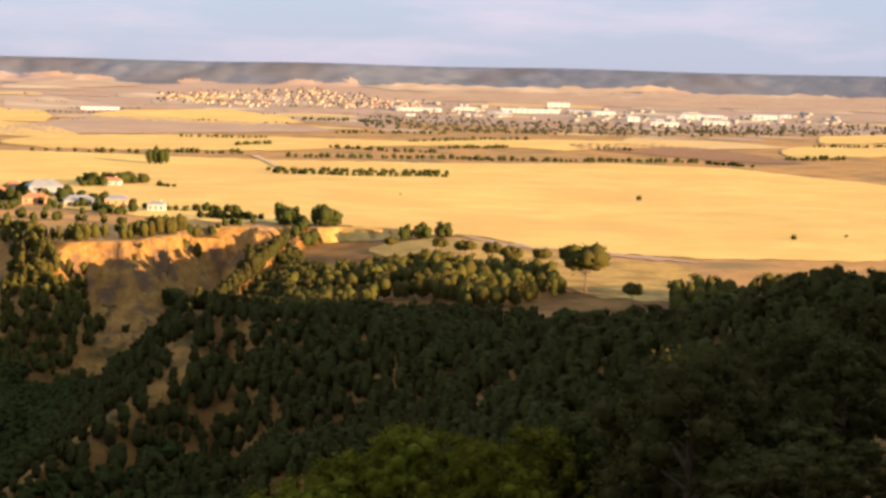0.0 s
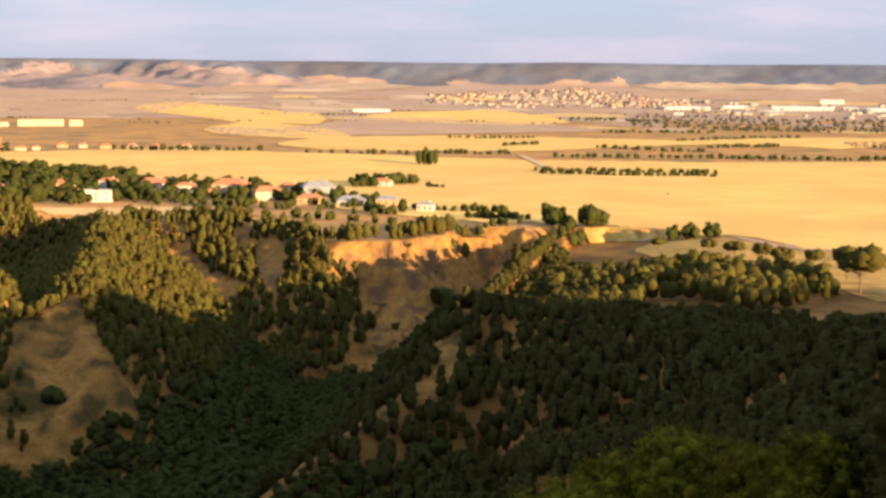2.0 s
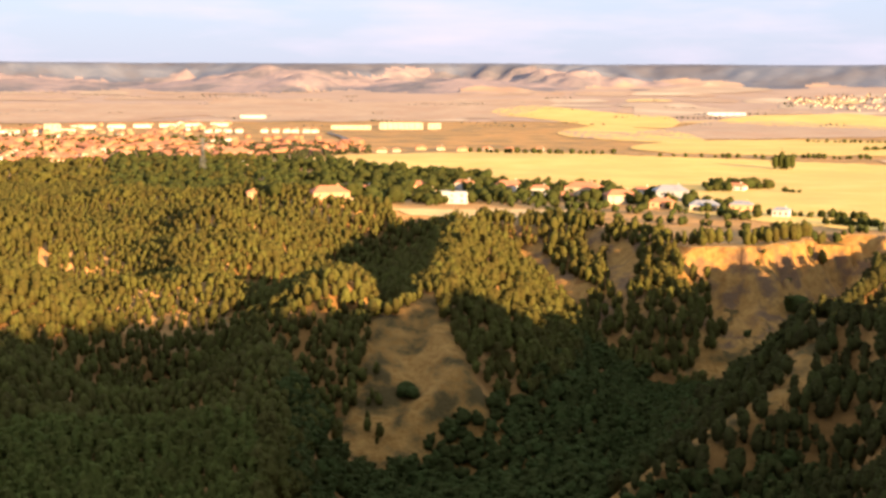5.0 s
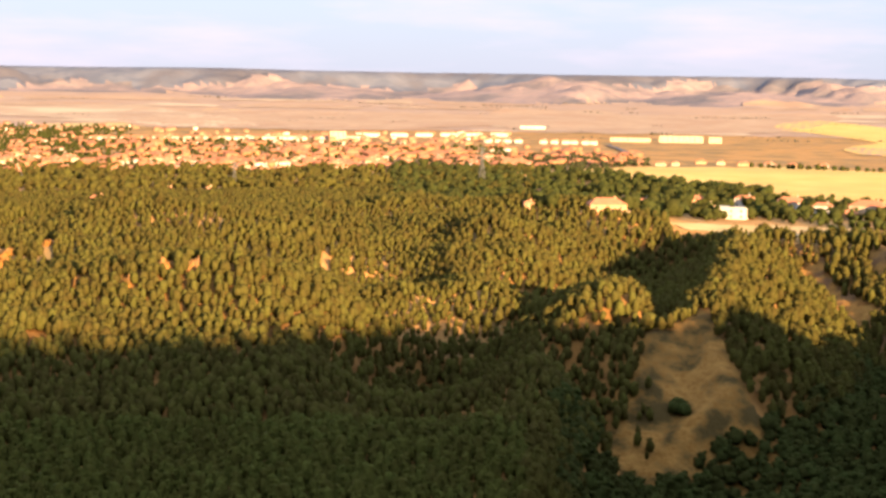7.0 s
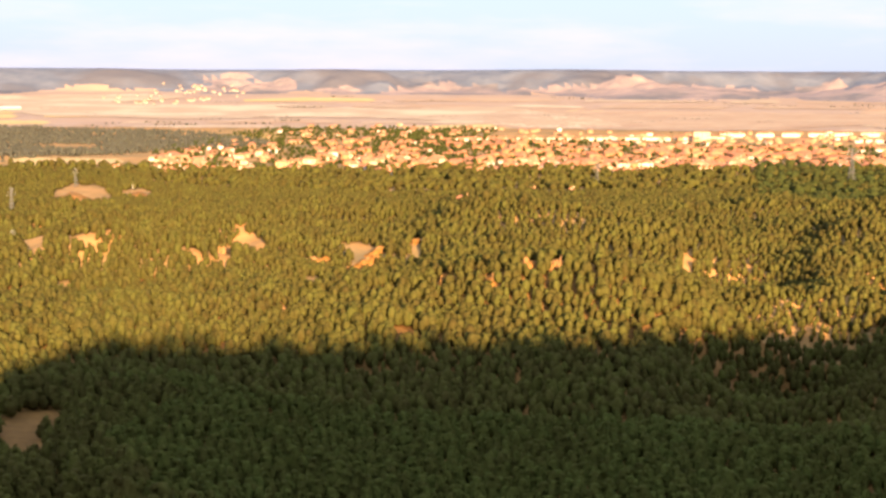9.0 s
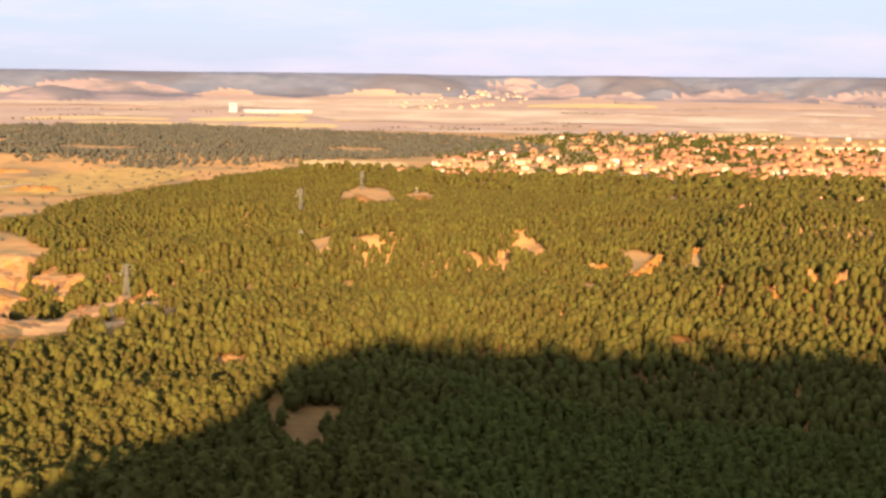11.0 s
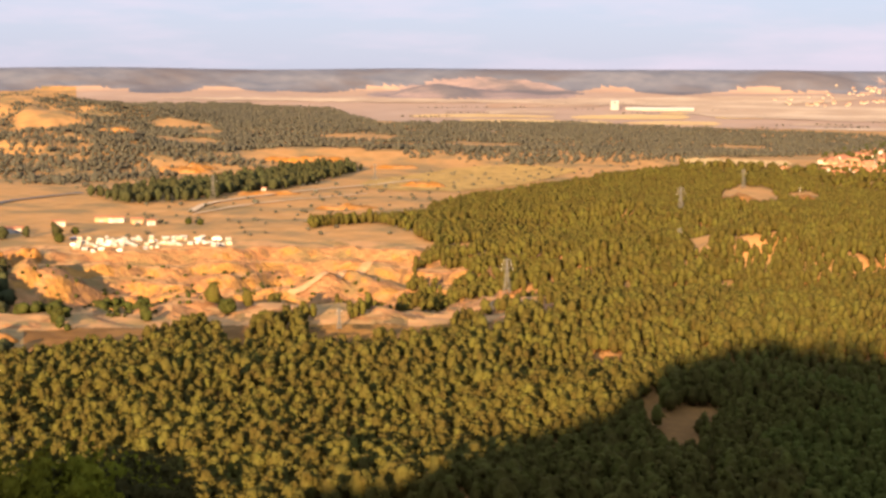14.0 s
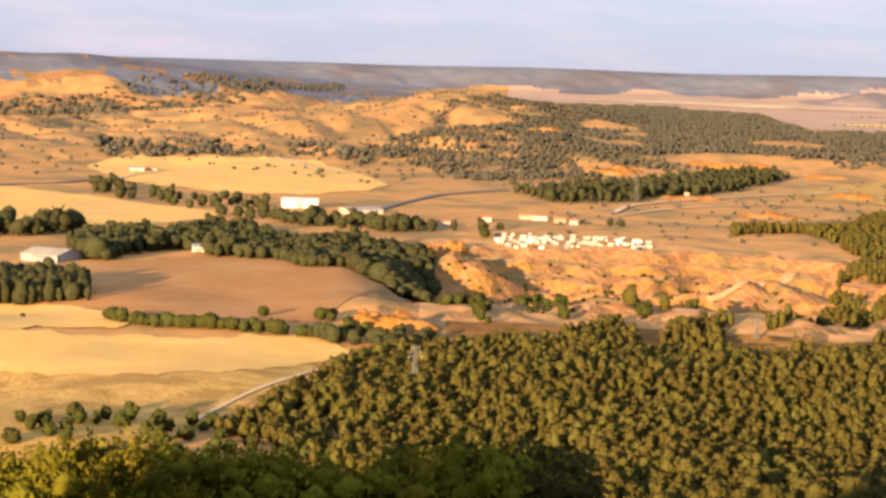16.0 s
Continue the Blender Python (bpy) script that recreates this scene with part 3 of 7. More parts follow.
def crown(rnd, style, clumps, lat, lon, tufts, leaf=0.12):
    """A crown for a tree 1 high: clumps of foliage round limbs, with loose sprays; verts, triangles, shade."""
    vs, fs, n = [], [], 0
    centres = []
    for k in range(clumps):
        t = (k + rnd.random()) / clumps
        if style == "pine":         # domed, fuller towards the upper half
            h = 0.36 + 0.46 * t
            wide = 0.17 * math.sin(math.pi * min(1, 0.25 + 0.7 * t)) ** 0.8 * (1 - 0.6 / clumps)
            size = rnd.uniform(0.36, 0.46) * (1.12 - 0.35 * t) * (1.5 if clumps < 3 else 1.2 if clumps < 5 else 1.0)
        elif style == "bigpine":    # many small clumps on spreading limbs
            h = 0.30 + 0.66 * t
            wide = 0.36 * math.sin(math.pi * min(1, 0.2 + 0.72 * t)) ** 0.8 * (1 + 0.3 * math.sin(k * 0.9))
            size = rnd.uniform(0.5, 0.85) / math.sqrt(clumps) * (1.2 if clumps > 100 else 1.4)
        elif style == "parasol":
            h = 0.70 + 0.18 * rnd.random()
            wide = 0.42
            size = rnd.uniform(0.24, 0.34)
        elif style == "poplar":
            h = 0.15 + 0.75 * t
            wide = 0.10
            size = rnd.uniform(0.2, 0.28) * (1.2 - 0.5 * t)
        else:                       # broadleaf
            h = 0.30 + 0.55 * t
            wide = 0.36 * math.sin(math.pi * (0.2 + 0.7 * t)) ** 0.7
            size = rnd.uniform(0.3, 0.44) * (1.1 - 0.3 * t)
        a, q = 2.4 * k + rnd.uniform(-0.5, 0.5), wide * math.sqrt(rnd.uniform(0.1, 1))
        c = np.array((q * math.cos(a), q * math.sin(a), h))
        if k == clumps - 1 and style == "pine":
            c = np.array((0.02, 0.0, 0.84))
        bv, bf = blob(rnd, lat, lon)
        w = rnd.uniform(0, 6.283)
        rot = np.array(((math.cos(w), -math.sin(w), 0), (math.sin(w), math.cos(w), 0), (0, 0, 1)))
        vs.append((bv * (size, size, size * rnd.uniform(0.7, 1.0))) @ rot.T + c)
        fs.append(bf + n)
        n += len(bv)
        centres.append((c, size))
    for k in range(tufts):
        c, size = centres[rnd.randrange(len(centres))]
        d = np.array((rnd.gauss(0, 1), rnd.gauss(0, 1), rnd.gauss(0.35, 0.8)))
        d /= np.linalg.norm(d)
        side = np.cross(d, (rnd.gauss(0, 1), rnd.gauss(0, 1), rnd.gauss(0, 1)))
        side /= np.linalg.norm(side)
        up = np.cross(side, d)
        p = c + d * size * rnd.uniform(0.30, 0.85 if style == "bigpine" else 0.52)
        ln = leaf * rnd.uniform(0.6, 1.3)
        vs.append(np.array((p - side * ln * 0.5, p + side * ln * 0.5, p + d * ln * rnd.uniform(0.6, 1.1) + up * ln * rnd.uniform(-0.6, 0.6))))
        fs.append(np.array(((n, n + 1, n + 2),)))
        n += 3
    return np.concatenate(vs), np.concatenate(fs)


def stem(rnd, sides=5, top=0.8, r0=0.028, limbs=3):
    """A tapered trunk with a few limbs, for a tree 1 high; triangles."""
    vs, fs, n = [], [], 0
    lines = [((0, 0, -0.04), (rnd.uniform(-0.03, 0.03), rnd.uniform(-0.03, 0.03), top), r0, r0 * 0.35)]
    for k in range(limbs):
        a, h = 2.1 * k + rnd.random(), rnd.uniform(0.35, 0.6)
        lines.append(((0, 0, h), (0.24 * math.cos(a), 0.24 * math.sin(a), h + rnd.uniform(0.12, 0.22)), r0 * 0.5, r0 * 0.2))
    for p, q, ra, rb in lines:
        p, q = np.array(p), np.array(q)
        d = (q - p) / np.linalg.norm(q - p)
        s = np.cross(d, (0.3, 1, 0.1))
        s /= np.linalg.norm(s)
        u = np.cross(d, s)
        for c, r in ((p, ra), (q, rb)):
            for j in range(sides):
                a = 6.283 * j / sides
                vs.append(c + r * (s * math.cos(a) + u * math.sin(a)))
        for j in range(sides):
            a, b = n + j, n + (j + 1) % sides
            fs += [(a, b, b + sides), (a, b + sides, a + sides)]
        n += 2 * sides
    return np.array(vs), np.array(fs)


_rnd = random.Random(5)
LOD = {}
for _style in ("pine", "broad", "poplar", "parasol"):
    LOD[_style] = [
        [(full_crown(_rnd, _style, 5, 6, 5, 60, 0.075), stem(_rnd, 4, 0.6, 0.022, 0)) for _ in range(12)],
        [(full_crown(_rnd, _style, 4, 6, 1, 26, 0.075), None) for _ in range(14)],
        [(full_crown(_rnd, _style, 4, 5, 0 if _style == "pine" else 2, 5, 0.13), None) for _ in range(10)],
        [(full_crown(_rnd, _style, 3, 5, 0, 3, 0.16), None) for _ in range(8)],
    ]


def stand(name, style, spots, label, category="forest", material=None, seed=1, fine=False):
    """Many trees in one sheet of stuff: spots of (x, y, tall, wide)."""
    if not len(spots):
        return None
    rnd = random.Random(seed)
    spots = np.asarray(spots)
    z = ground(spots[:, 0], spots[:, 1])
    dist = np.hypot(spots[:, 0], spots[:, 1])
    level = np.digitize(dist, (800, 900, 1300) if fine else (430, 720, 1300))
    cv, cf, ct, sv, sf = [], [], [], [], []
    cn = sn = 0
    shade = np.clip(0.5 + 0.28 * waves(spots[:, 0], spots[:, 1], 38, seed + 7), 0, 1)
    for lv in range(4):
        kinds = LOD[style][lv]
        which = np.array([rnd.randrange(len(kinds)) for _ in spots])
        for w, (cr, st) in enumerate(kinds):
            pick = np.nonzero((level == lv) & (which == w))[0]
            if not len(pick):
                continue
            a = np.array([rnd.uniform(0, 6.283) for _ in pick])
            tall, wide = spots[pick, 2], spots[pick, 3]
            for k, (v, f) in enumerate((cr, st) if st else (cr,)):
                x = (v[None, :, 0] * np.cos(a)[:, None] - v[None, :, 1] * np.sin(a)[:, None]) * wide[:, None] + spots[pick, 0][:, None]
                y = (v[None, :, 0] * np.sin(a)[:, None] + v[None, :, 1] * np.cos(a)[:, None]) * wide[:, None] + spots[pick, 1][:, None]
                h = v[None, :, 2] * tall[:, None] + z[pick][:, None] - 0.1
                vv = np.stack([x, y, h], -1).reshape(-1, 3)
                off = (np.arange(len(pick)) * len(v))[:, None, None]
                ff = (f[None] + off).reshape(-1, 3)
                if k == 0:
                    cv.append(vv), cf.append(ff + cn)
                    ct.append(np.repeat(np.array([rnd.random() * 0.6 + 0.4 * shade[i] for i in pick]), len(v)) + np.tile(np.array([rnd.uniform(-0.3, 0.3) for _ in v]), len(pick)))
                    cn += len(vv)
                else:
                    sv.append(vv), sf.append(ff + sn)
                    sn += len(vv)
    ob = new(name, mesh_of(name, np.concatenate(cv), np.concatenate(cf), M[material or ("pine" if style in ("pine", "parasol") else "broad")], np.concatenate(ct), flat=False))
    tagged(ob, label, category, kind="stuff")
    if sv:
        tr = new("trunks", mesh_of("trunks", np.concatenate(sv), np.concatenate(sf), M["bark"]))
        tr.parent = ob
        tagged(tr, kind="stuff")
    return ob


CLEARINGS = []      # (bearing, range, half width across, half depth)


def scatter(far, near, gap, tall, seed, patchy=0.0, steep_limit=9.0, wide=(0.9, 1.25), only=None):
    """Spots for trees over a region of the plan, about gap metres apart."""
    rnd = np.random.RandomState(seed)
    lo, hi = span(far, near)
    rmax, rmin = max(p[1] for p in far), min(p[1] for p in near)
    corners = [place(b, r) for b in np.linspace(lo, hi, 12) for r in (rmin, rmax)]
    x0, x1 = min(c[0] for c in corners), max(c[0] for c in corners)
    y0, y1 = min(c[1] for c in corners), max(c[1] for c in corners)
    gx_, gy_ = np.meshgrid(np.arange(x0, x1, gap), np.arange(y0, y1, gap * 0.87))
    gx_ = gx_ + (np.arange(gx_.shape[0]) % 2)[:, None] * gap * 0.5
    x = (gx_ + rnd.uniform(-0.42, 0.42, gx_.shape) * gap).ravel()
    y = (gy_ + rnd.uniform(-0.42, 0.42, gx_.shape) * gap).ravel()
    r, b = np.hypot(x, y), np.degrees(np.arctan2(-x, y))
    r1, r0 = edges(far, near, b)
    wob = 1 + 0.012 * waves(x, y, 40, seed + 50)
    keep = (b > lo) & (b < hi) & (r < r1 * wob) & (r > r0 * wob)
    if patchy:
        keep &= (waves(x, y, 70, seed + 90) + rnd.uniform(-0.5, 0.5, x.shape)) > (patchy * 2 - 1.2)
    for cb, cr_, cw, cd in CLEARINGS:
        p = np.radians(b - cb) * r / cw
        q = (r - cr_) / cd
        keep &= (p * p + q * q) > 1 + 0.35 * waves(x, y, 18, 77)
    x, y = x[keep], y[keep]
    if only is not None:
        ok = only(x, y)
        x, y = x[ok], y[ok]
    if steep_limit < 5:
        e = 3.0
        g = np.hypot(ground(x + e, y) - ground(x - e, y), ground(x, y + e) - ground(x, y - e)) / (2 * e)
        ok = g < steep_limit
        x, y = x[ok], y[ok]
    t = tall * rnd.uniform(0.72, 1.2, x.shape) * (1 + 0.14 * waves(x, y, 55, seed + 21)) * np.where(rnd.uniform(0, 1, x.shape) < 0.04, 1.25, 1.0)
    return np.stack([x, y, t, t * rnd.uniform(wide[0], wide[1], x.shape)], -1)


def row_of(line, gap, tall, seed, jitter=1.5, wide=(1.1, 1.5)):
    """Spots for trees along a line of (bearing, range) points."""
    rnd = random.Random(seed)
    out = []
    for p, q in zip(line[:-1], line[1:]):
        a, c = Vector(place(*p)), Vector(place(*q))
        n = max(1, int((c - a).length / gap))
        for k in range(n):
            v = a.lerp(c, (k + rnd.random() * 0.7) / n)
            h = tall * rnd.uniform(0.65, 1.2)
            out.append((v.x + rnd.uniform(-jitter, jitter), v.y + rnd.uniform(-jitter, jitter), h, h * rnd.uniform(*wide)))
    return np.array(out)


# ---- houses ----
def house(b, r, w, d, h, turn, wall, roof="roof", windows=3, storeys=1, flat=False, name="house", label="", group="", z=None):
    """A house w wide, d deep and h to the eaves, its front towards -y before it is turned."""
    x, y = place(b, r)
    if group == "villas by the wheat":
        w, d, h = w * 1.12, d * 1.12, h * 1.35
    base = new(name)
    base.location = (x, y, height(x, y) if z is None else z)
    base.rotation_euler = (0, 0, radians(turn))
    bm = bmesh.new()
    box(bm, -w / 2, w / 2, -d / 2, d / 2, -0.8, h)
    part("wall", bm, M[wall], base)
    bm = bmesh.new()
    o = 0.45
    if flat:
        box(bm, -w / 2 - 0.15, w / 2 + 0.15, -d / 2 - 0.15, d / 2 + 0.15, h + 0.003, h + 0.5)
    else:
        rise_, ridge = d * 0.24, max(0.5, w / 2 - d * 0.32)
        pts = [(-w / 2 - o, -d / 2 - o, h), (w / 2 + o, -d / 2 - o, h), (w / 2 + o, d / 2 + o, h), (-w / 2 - o, d / 2 + o, h)]
        low = [bm.verts.new(p) for p in pts]
        eave = [bm.verts.new((p[0], p[1], h + 0.18)) for p in pts]
        rg = [bm.verts.new((-ridge, 0, h + 0.18 + rise_)), bm.verts.new((ridge, 0, h + 0.18 + rise_))]
        bm.faces.new(low[::-1])
        for k in range(4):
            bm.faces.new((low[k], low[(k + 1) % 4], eave[(k + 1) % 4], eave[k]))
        bm.faces.new((eave[0], eave[1], rg[1], rg[0]))
        bm.faces.new((eave[2], eave[3], rg[0], rg[1]))
        bm.faces.new((eave[1], eave[2], rg[1]))
        bm.faces.new((eave[3], eave[0], rg[0]))
    top = part("roof", bm, M[roof], base)
    if windows:
        for s in range(storeys):
            hs = h / storeys
            for k in range(windows):
                wx = -w / 2 + w * (k + 0.5) / windows
                bm = bmesh.new()
                box(bm, wx - 0.6, wx + 0.6, -d / 2 - 0.05, -d / 2 + 0.1, s * hs + hs * 0.32, s * hs + hs * 0.76)
                part("window", bm, M["dark"], base)
        if not flat:
            bm = bmesh.new()
            box(bm, w * 0.22, w * 0.22 + 0.8, -0.4, 0.4, h + 0.3, h + d * 0.24 + 1.1)
            part("chimney", bm, M[wall], top)
    tagged(base, label, "house", group)
    return base


def far_houses(name, spots, wall, roof, label, seed=1):
    """Houses too far to tell apart, in one sheet of stuff: spots of (x, y, w, d, h, turn)."""
    base_v = np.array([(-.5, -.5, -.3), (.5, -.5, -.3), (.5, .5, -.3), (-.5, .5, -.3), (-.5, -.5, 1), (.5, -.5, 1), (.5, .5, 1), (-.5, .5, 1)])
    wf = np.array([(0, 1, 5, 4), (1, 2, 6, 5), (2, 3, 7, 6), (3, 0, 4, 7)])
    rf = np.array([(0, 1, 5, 4), (2, 3, 4, 5), (1, 2, 5, 5), (3, 0, 4, 4)])
    wv, ww, rv, rw = [], [], [], []
    for n, (x, y, w, d, h, turn) in enumerate(spots):
        c, s = math.cos(turn), math.sin(turn)
        z = height(x, y)
        v = base_v * (w, d, h)
        wv.append(np.stack([v[:, 0] * c - v[:, 1] * s + x, v[:, 0] * s + v[:, 1] * c + y, v[:, 2] + z], -1))
        ww.append(wf + 8 * n)
        v = np.array([(-.54 * w, -.54 * d, h), (.54 * w, -.54 * d, h), (.54 * w, .54 * d, h), (-.54 * w, .54 * d, h), (-.42 * w, 0, h + .26 * d), (.42 * w, 0, h + .26 * d)])
        rv.append(np.stack([v[:, 0] * c - v[:, 1] * s + x, v[:, 0] * s + v[:, 1] * c + y, v[:, 2] + z + 0.02], -1))
        for a, b_, c_, d_ in rf:
            rw.append((a + 6 * n, b_ + 6 * n, c_ + 6 * n))
            if c_ != d_:
                rw.append((a + 6 * n, c_ + 6 * n, d_ + 6 * n))
    ob = tagged(new(name, mesh_of(name, np.concatenate(wv), np.concatenate(ww), M[wall])), label, "houses", kind="stuff")
    top = new("roofs", mesh_of("roofs", np.concatenate(rv), np.array(rw), M[roof]))
    top.parent = ob
    tagged(top, kind="stuff")
    return ob



# ---- fields of the plain ----
field("wheat_field", "wheat", [(-13.3, 1525), (-17.0, 1617), (-22.2, 1743), (-26.3, 1607), (-31.5, 1578), (-35.7, 1529), (-42.4, 1530), (-48.5, 1586), (-52.5, 1571), (-58.4, 1416), (-61.0, 1393)], [(-13.3, 1493), (-16.4, 1414), (-19.0, 1335), (-21.4, 1248), (-25.1, 1080), (-28.4, 978), (-31.2, 919), (-34.3, 891), (-36.0, 894), (-39.2, 873), (-43.1, 844), (-45.6, 787), (-51.7, 769), (-61.1, 796)],
      "broad golden field of ripe wheat on the plain", wobble=1.0, seed=1)
field("wheat_field", "wheat", [(-26.5, 1970), (-32.7, 2148), (-35.9, 2094), (-40.4, 2032), (-45.5, 2156), (-51.3, 2259)], [(-26.5, 1662), (-31.5, 1664), (-36.3, 1695), (-42.4, 1921), (-46.5, 1872), (-51.3, 2085)],
      "golden strip of ripe wheat between hedgerows", wobble=1.0, seed=2)
field("stubble_field", "stubble", [(-48.5, 2373), (-51.5, 2307), (-54.5, 2175)], [(-48.5, 2101), (-51.5, 2025), (-54.5, 2133)],
      "pale strip of stubble beside a hedge", wobble=1.0, seed=3)
field("ploughed_field", "ploughed", [(-46.5, 2045), (-49.5, 2171), (-52.5, 1981), (-54.9, 1776)], [(-46.5, 1943), (-49.5, 1851), (-52.5, 1745), (-54.9, 1722)],
      "brown ploughed strip on the plain", wobble=1.0, seed=4)
field("wheat_field", "wheat", [(-54.1, 2158), (-58.3, 2447), (-60.9, 2587)], [(-54.1, 1851), (-58.3, 1955), (-60.9, 2070)],
      "golden wheat field by the works", wobble=1.0, seed=5)
field("wheat_field", "wheat", [(-55.2, 2652), (-60.9, 2909)], [(-55.2, 2338), (-60.9, 2555)],
      "far golden wheat strip", wobble=1.0, seed=6)
field("fallow_field", "fallow", [(-23.9, 2321), (-26.5, 2215), (-29.4, 2757), (-32.3, 2781), (-37.5, 2445), (-38.3, 2334)], [(-23.9, 2109), (-26.5, 2041), (-32.3, 2169), (-38.3, 2257)],
      "brown fallow field on the plain", wobble=1.0, seed=7)
field("wheat_field", "wheat", [(-29.4, 2796), (-30.8, 2982), (-34.3, 3122), (-36.3, 2904), (-37.1, 2685)], [(-29.4, 2728), (-32.3, 2583), (-35.1, 2478), (-37.1, 2549)],
      "golden swelling wheat field before the village", wobble=1.0, seed=8)
field("wheat_field", "wheat", [(-21.4, 3166), (-23.1, 3359), (-25.1, 3127), (-28.3, 2917)], [(-21.4, 3037), (-23.1, 2838), (-25.1, 2565), (-28.3, 2482)],
      "golden wheat field on a low swell", wobble=1.0, seed=9)
field("wheat_field", "wheat", [(-23.9, 2249), (-25.5, 2638), (-27.1, 2473), (-29.2, 2105)], [(-23.9, 2133), (-27.1, 1990), (-29.2, 1981)],
      "golden wheat field by the suburb", wobble=1.0, seed=10)
field("hazy_stubble_field", "hazy_stubble", [(-26.5, 3415), (-28.4, 3504), (-30.4, 3174)], [(-26.5, 2889), (-28.4, 2935), (-30.4, 3083)],
      "pale stubble field below the scarp", wobble=1.0, seed=11)
field("hazy_stubble_field", "hazy_stubble", [(-26.5, 4024), (-29.2, 4379), (-31.5, 4242)], [(-26.5, 3830), (-29.2, 3964), (-31.5, 4124)],
      "pale stubble at the foot of the scarp", wobble=1.0, seed=12)
field("hazy_stubble_field", "hazy_stubble", [(-39.1, 4379), (-41.6, 4422), (-44.4, 4398), (-50.4, 4391)], [(-39.1, 4276), (-41.6, 4154), (-44.4, 4235), (-50.4, 4348)],
      "pale stubble beyond the village", wobble=1.0, seed=13)
field("hazy_stubble_field", "hazy_stubble", [(-46.4, 4276), (-50.4, 4329), (-56.3, 4414)], [(-46.4, 4095), (-50.5, 4042), (-56.3, 4176)],
      "pale stubble below the wooded scarp", wobble=1.0, seed=14)
field("fallow_field", "fallow", [(-39.1, 4074), (-44.4, 4235), (-50.4, 4329), (-60.8, 4375)], [(-39.1, 3730), (-44.4, 3655), (-50.5, 3675), (-60.8, 3733)],
      "reddish fallow land round the works", wobble=1.0, seed=15)
field("fallow_field", "fallow", [(-11.3, 3783), (-16.1, 3455), (-21.4, 3642), (-23.9, 3753)], [(-11.2, 2831), (-16.1, 2631), (-21.4, 2846), (-23.9, 3271)],
      "pinkish fallow slope below the scarp", wobble=1.0, seed=16)
field("fallow_field", "fallow", [(2.0, 3498), (-2.4, 3452), (-12.1, 3394), (-16.2, 3837)], [(2.0, 2713), (-6.0, 2603), (-12.1, 2958), (-16.2, 2982)],
      "pinkish fallow slope behind the town", wobble=1.0, seed=17)
field("hazy_stubble_field", "hazy_stubble", [(18.8, 3864), (13.0, 3697), (6.2, 3433), (1.3, 3623), (-3.2, 2998)], [(18.8, 3194), (13.0, 3032), (6.2, 3138), (1.3, 2851), (-3.2, 2631)],
      "pale stubble land beyond the town", wobble=1.0, seed=18)
field("hazy_stubble_field", "hazy_stubble", [(37.2, 4000), (31.0, 4000), (27.0, 3920), (24.5, 3940), (18.4, 4100), (12.4, 4200)], [(37.2, 3929), (31.0, 3790), (24.5, 3750), (18.4, 3604), (12.4, 3922)],
      "pale sunlit stubble plain below the scarp", wobble=1.0, seed=19)
field("stubble_field", "stubble", [(-13.7, 940), (-18.2, 961), (-22.2, 969), (-24.9, 957)], [(-13.7, 938), (-18.2, 951), (-20.6, 943), (-23.1, 904), (-24.9, 943)],
      "stubble strip between pine wood and villas", wobble=1.0, seed=20)
field("stubble_field", "stubble", [(-18.2, 961), (-21.3, 975), (-25.0, 969)], [(-18.2, 944), (-22.3, 914), (-25.1, 935)],
      "stubble strip beside the pine wood", wobble=1.0, seed=21)
field("meadow_field", "meadow", [(-37.6, 861), (-39.2, 873), (-42.1, 848), (-43.6, 830)], [(-37.6, 855), (-39.2, 852), (-42.1, 839), (-43.6, 827)],
      "dry grass on the canyon head", wobble=1.0, seed=22)
field("fallow_field", "fallow", [(-39.2, 857), (-42.5, 843), (-44.6, 805), (-51.5, 758)], [(-39.2, 850), (-42.5, 841), (-44.6, 788), (-51.5, 746)],
      "dark strip of fallow beside the wheat", wobble=1.0, seed=23)
field("meadow_field", "meadow", [(-39.2, 825), (-41.7, 829), (-47.9, 750), (-51.5, 740)], [(-39.3, 790), (-41.8, 727), (-47.9, 617), (-51.6, 611)],
      "dry sandy meadow under scattered pines", wobble=1.0, seed=24)

# ---- the valley on the left ----
field("straw_field", "straw", [(59.0, 506), (57.9, 510), (54.0, 505), (50.0, 501), (46.7, 509), (45.2, 491)], [(59.1, 451), (57.9, 450), (54.0, 437), (49.6, 443), (46.7, 466), (45.2, 487)],
      "bright stubble field above the pine wood", wobble=1.0, seed=25, lift=0.0005)
field("tilled_field", "tilled", [(59.0, 672), (55.2, 673), (53.2, 712), (49.2, 738), (46.8, 698), (44.1, 663)], [(59.0, 588), (55.2, 566), (53.2, 547), (49.2, 534), (46.7, 533), (44.1, 644)],
      "brown ploughed field inside the river bend", wobble=1.0, seed=26)
field("straw_field", "straw", [(59.0, 594), (57.9, 591), (55.6, 573), (53.4, 536)], [(59.0, 507), (57.9, 513), (55.6, 516), (53.4, 521)],
      "stubble strip beside the ploughed field", wobble=1.0, seed=27, lift=0.0006)
field("meadow_field", "meadow", [(59.0, 461), (54.0, 448), (49.6, 455), (46.7, 471)], [(59.1, 348), (56.7, 345), (54.0, 347), (51.2, 363), (46.7, 448)],
      "dry rough meadow on the slope", wobble=1.0, seed=28, lift=0.0001)
field("straw_field", "straw", [(59.0, 1123), (57.9, 1134), (55.2, 1078), (52.8, 1014), (50.2, 965)], [(59.0, 881), (57.9, 892), (55.2, 867), (52.8, 867), (50.2, 926)],
      "cream stubble field across the river", wobble=1.0, seed=29)
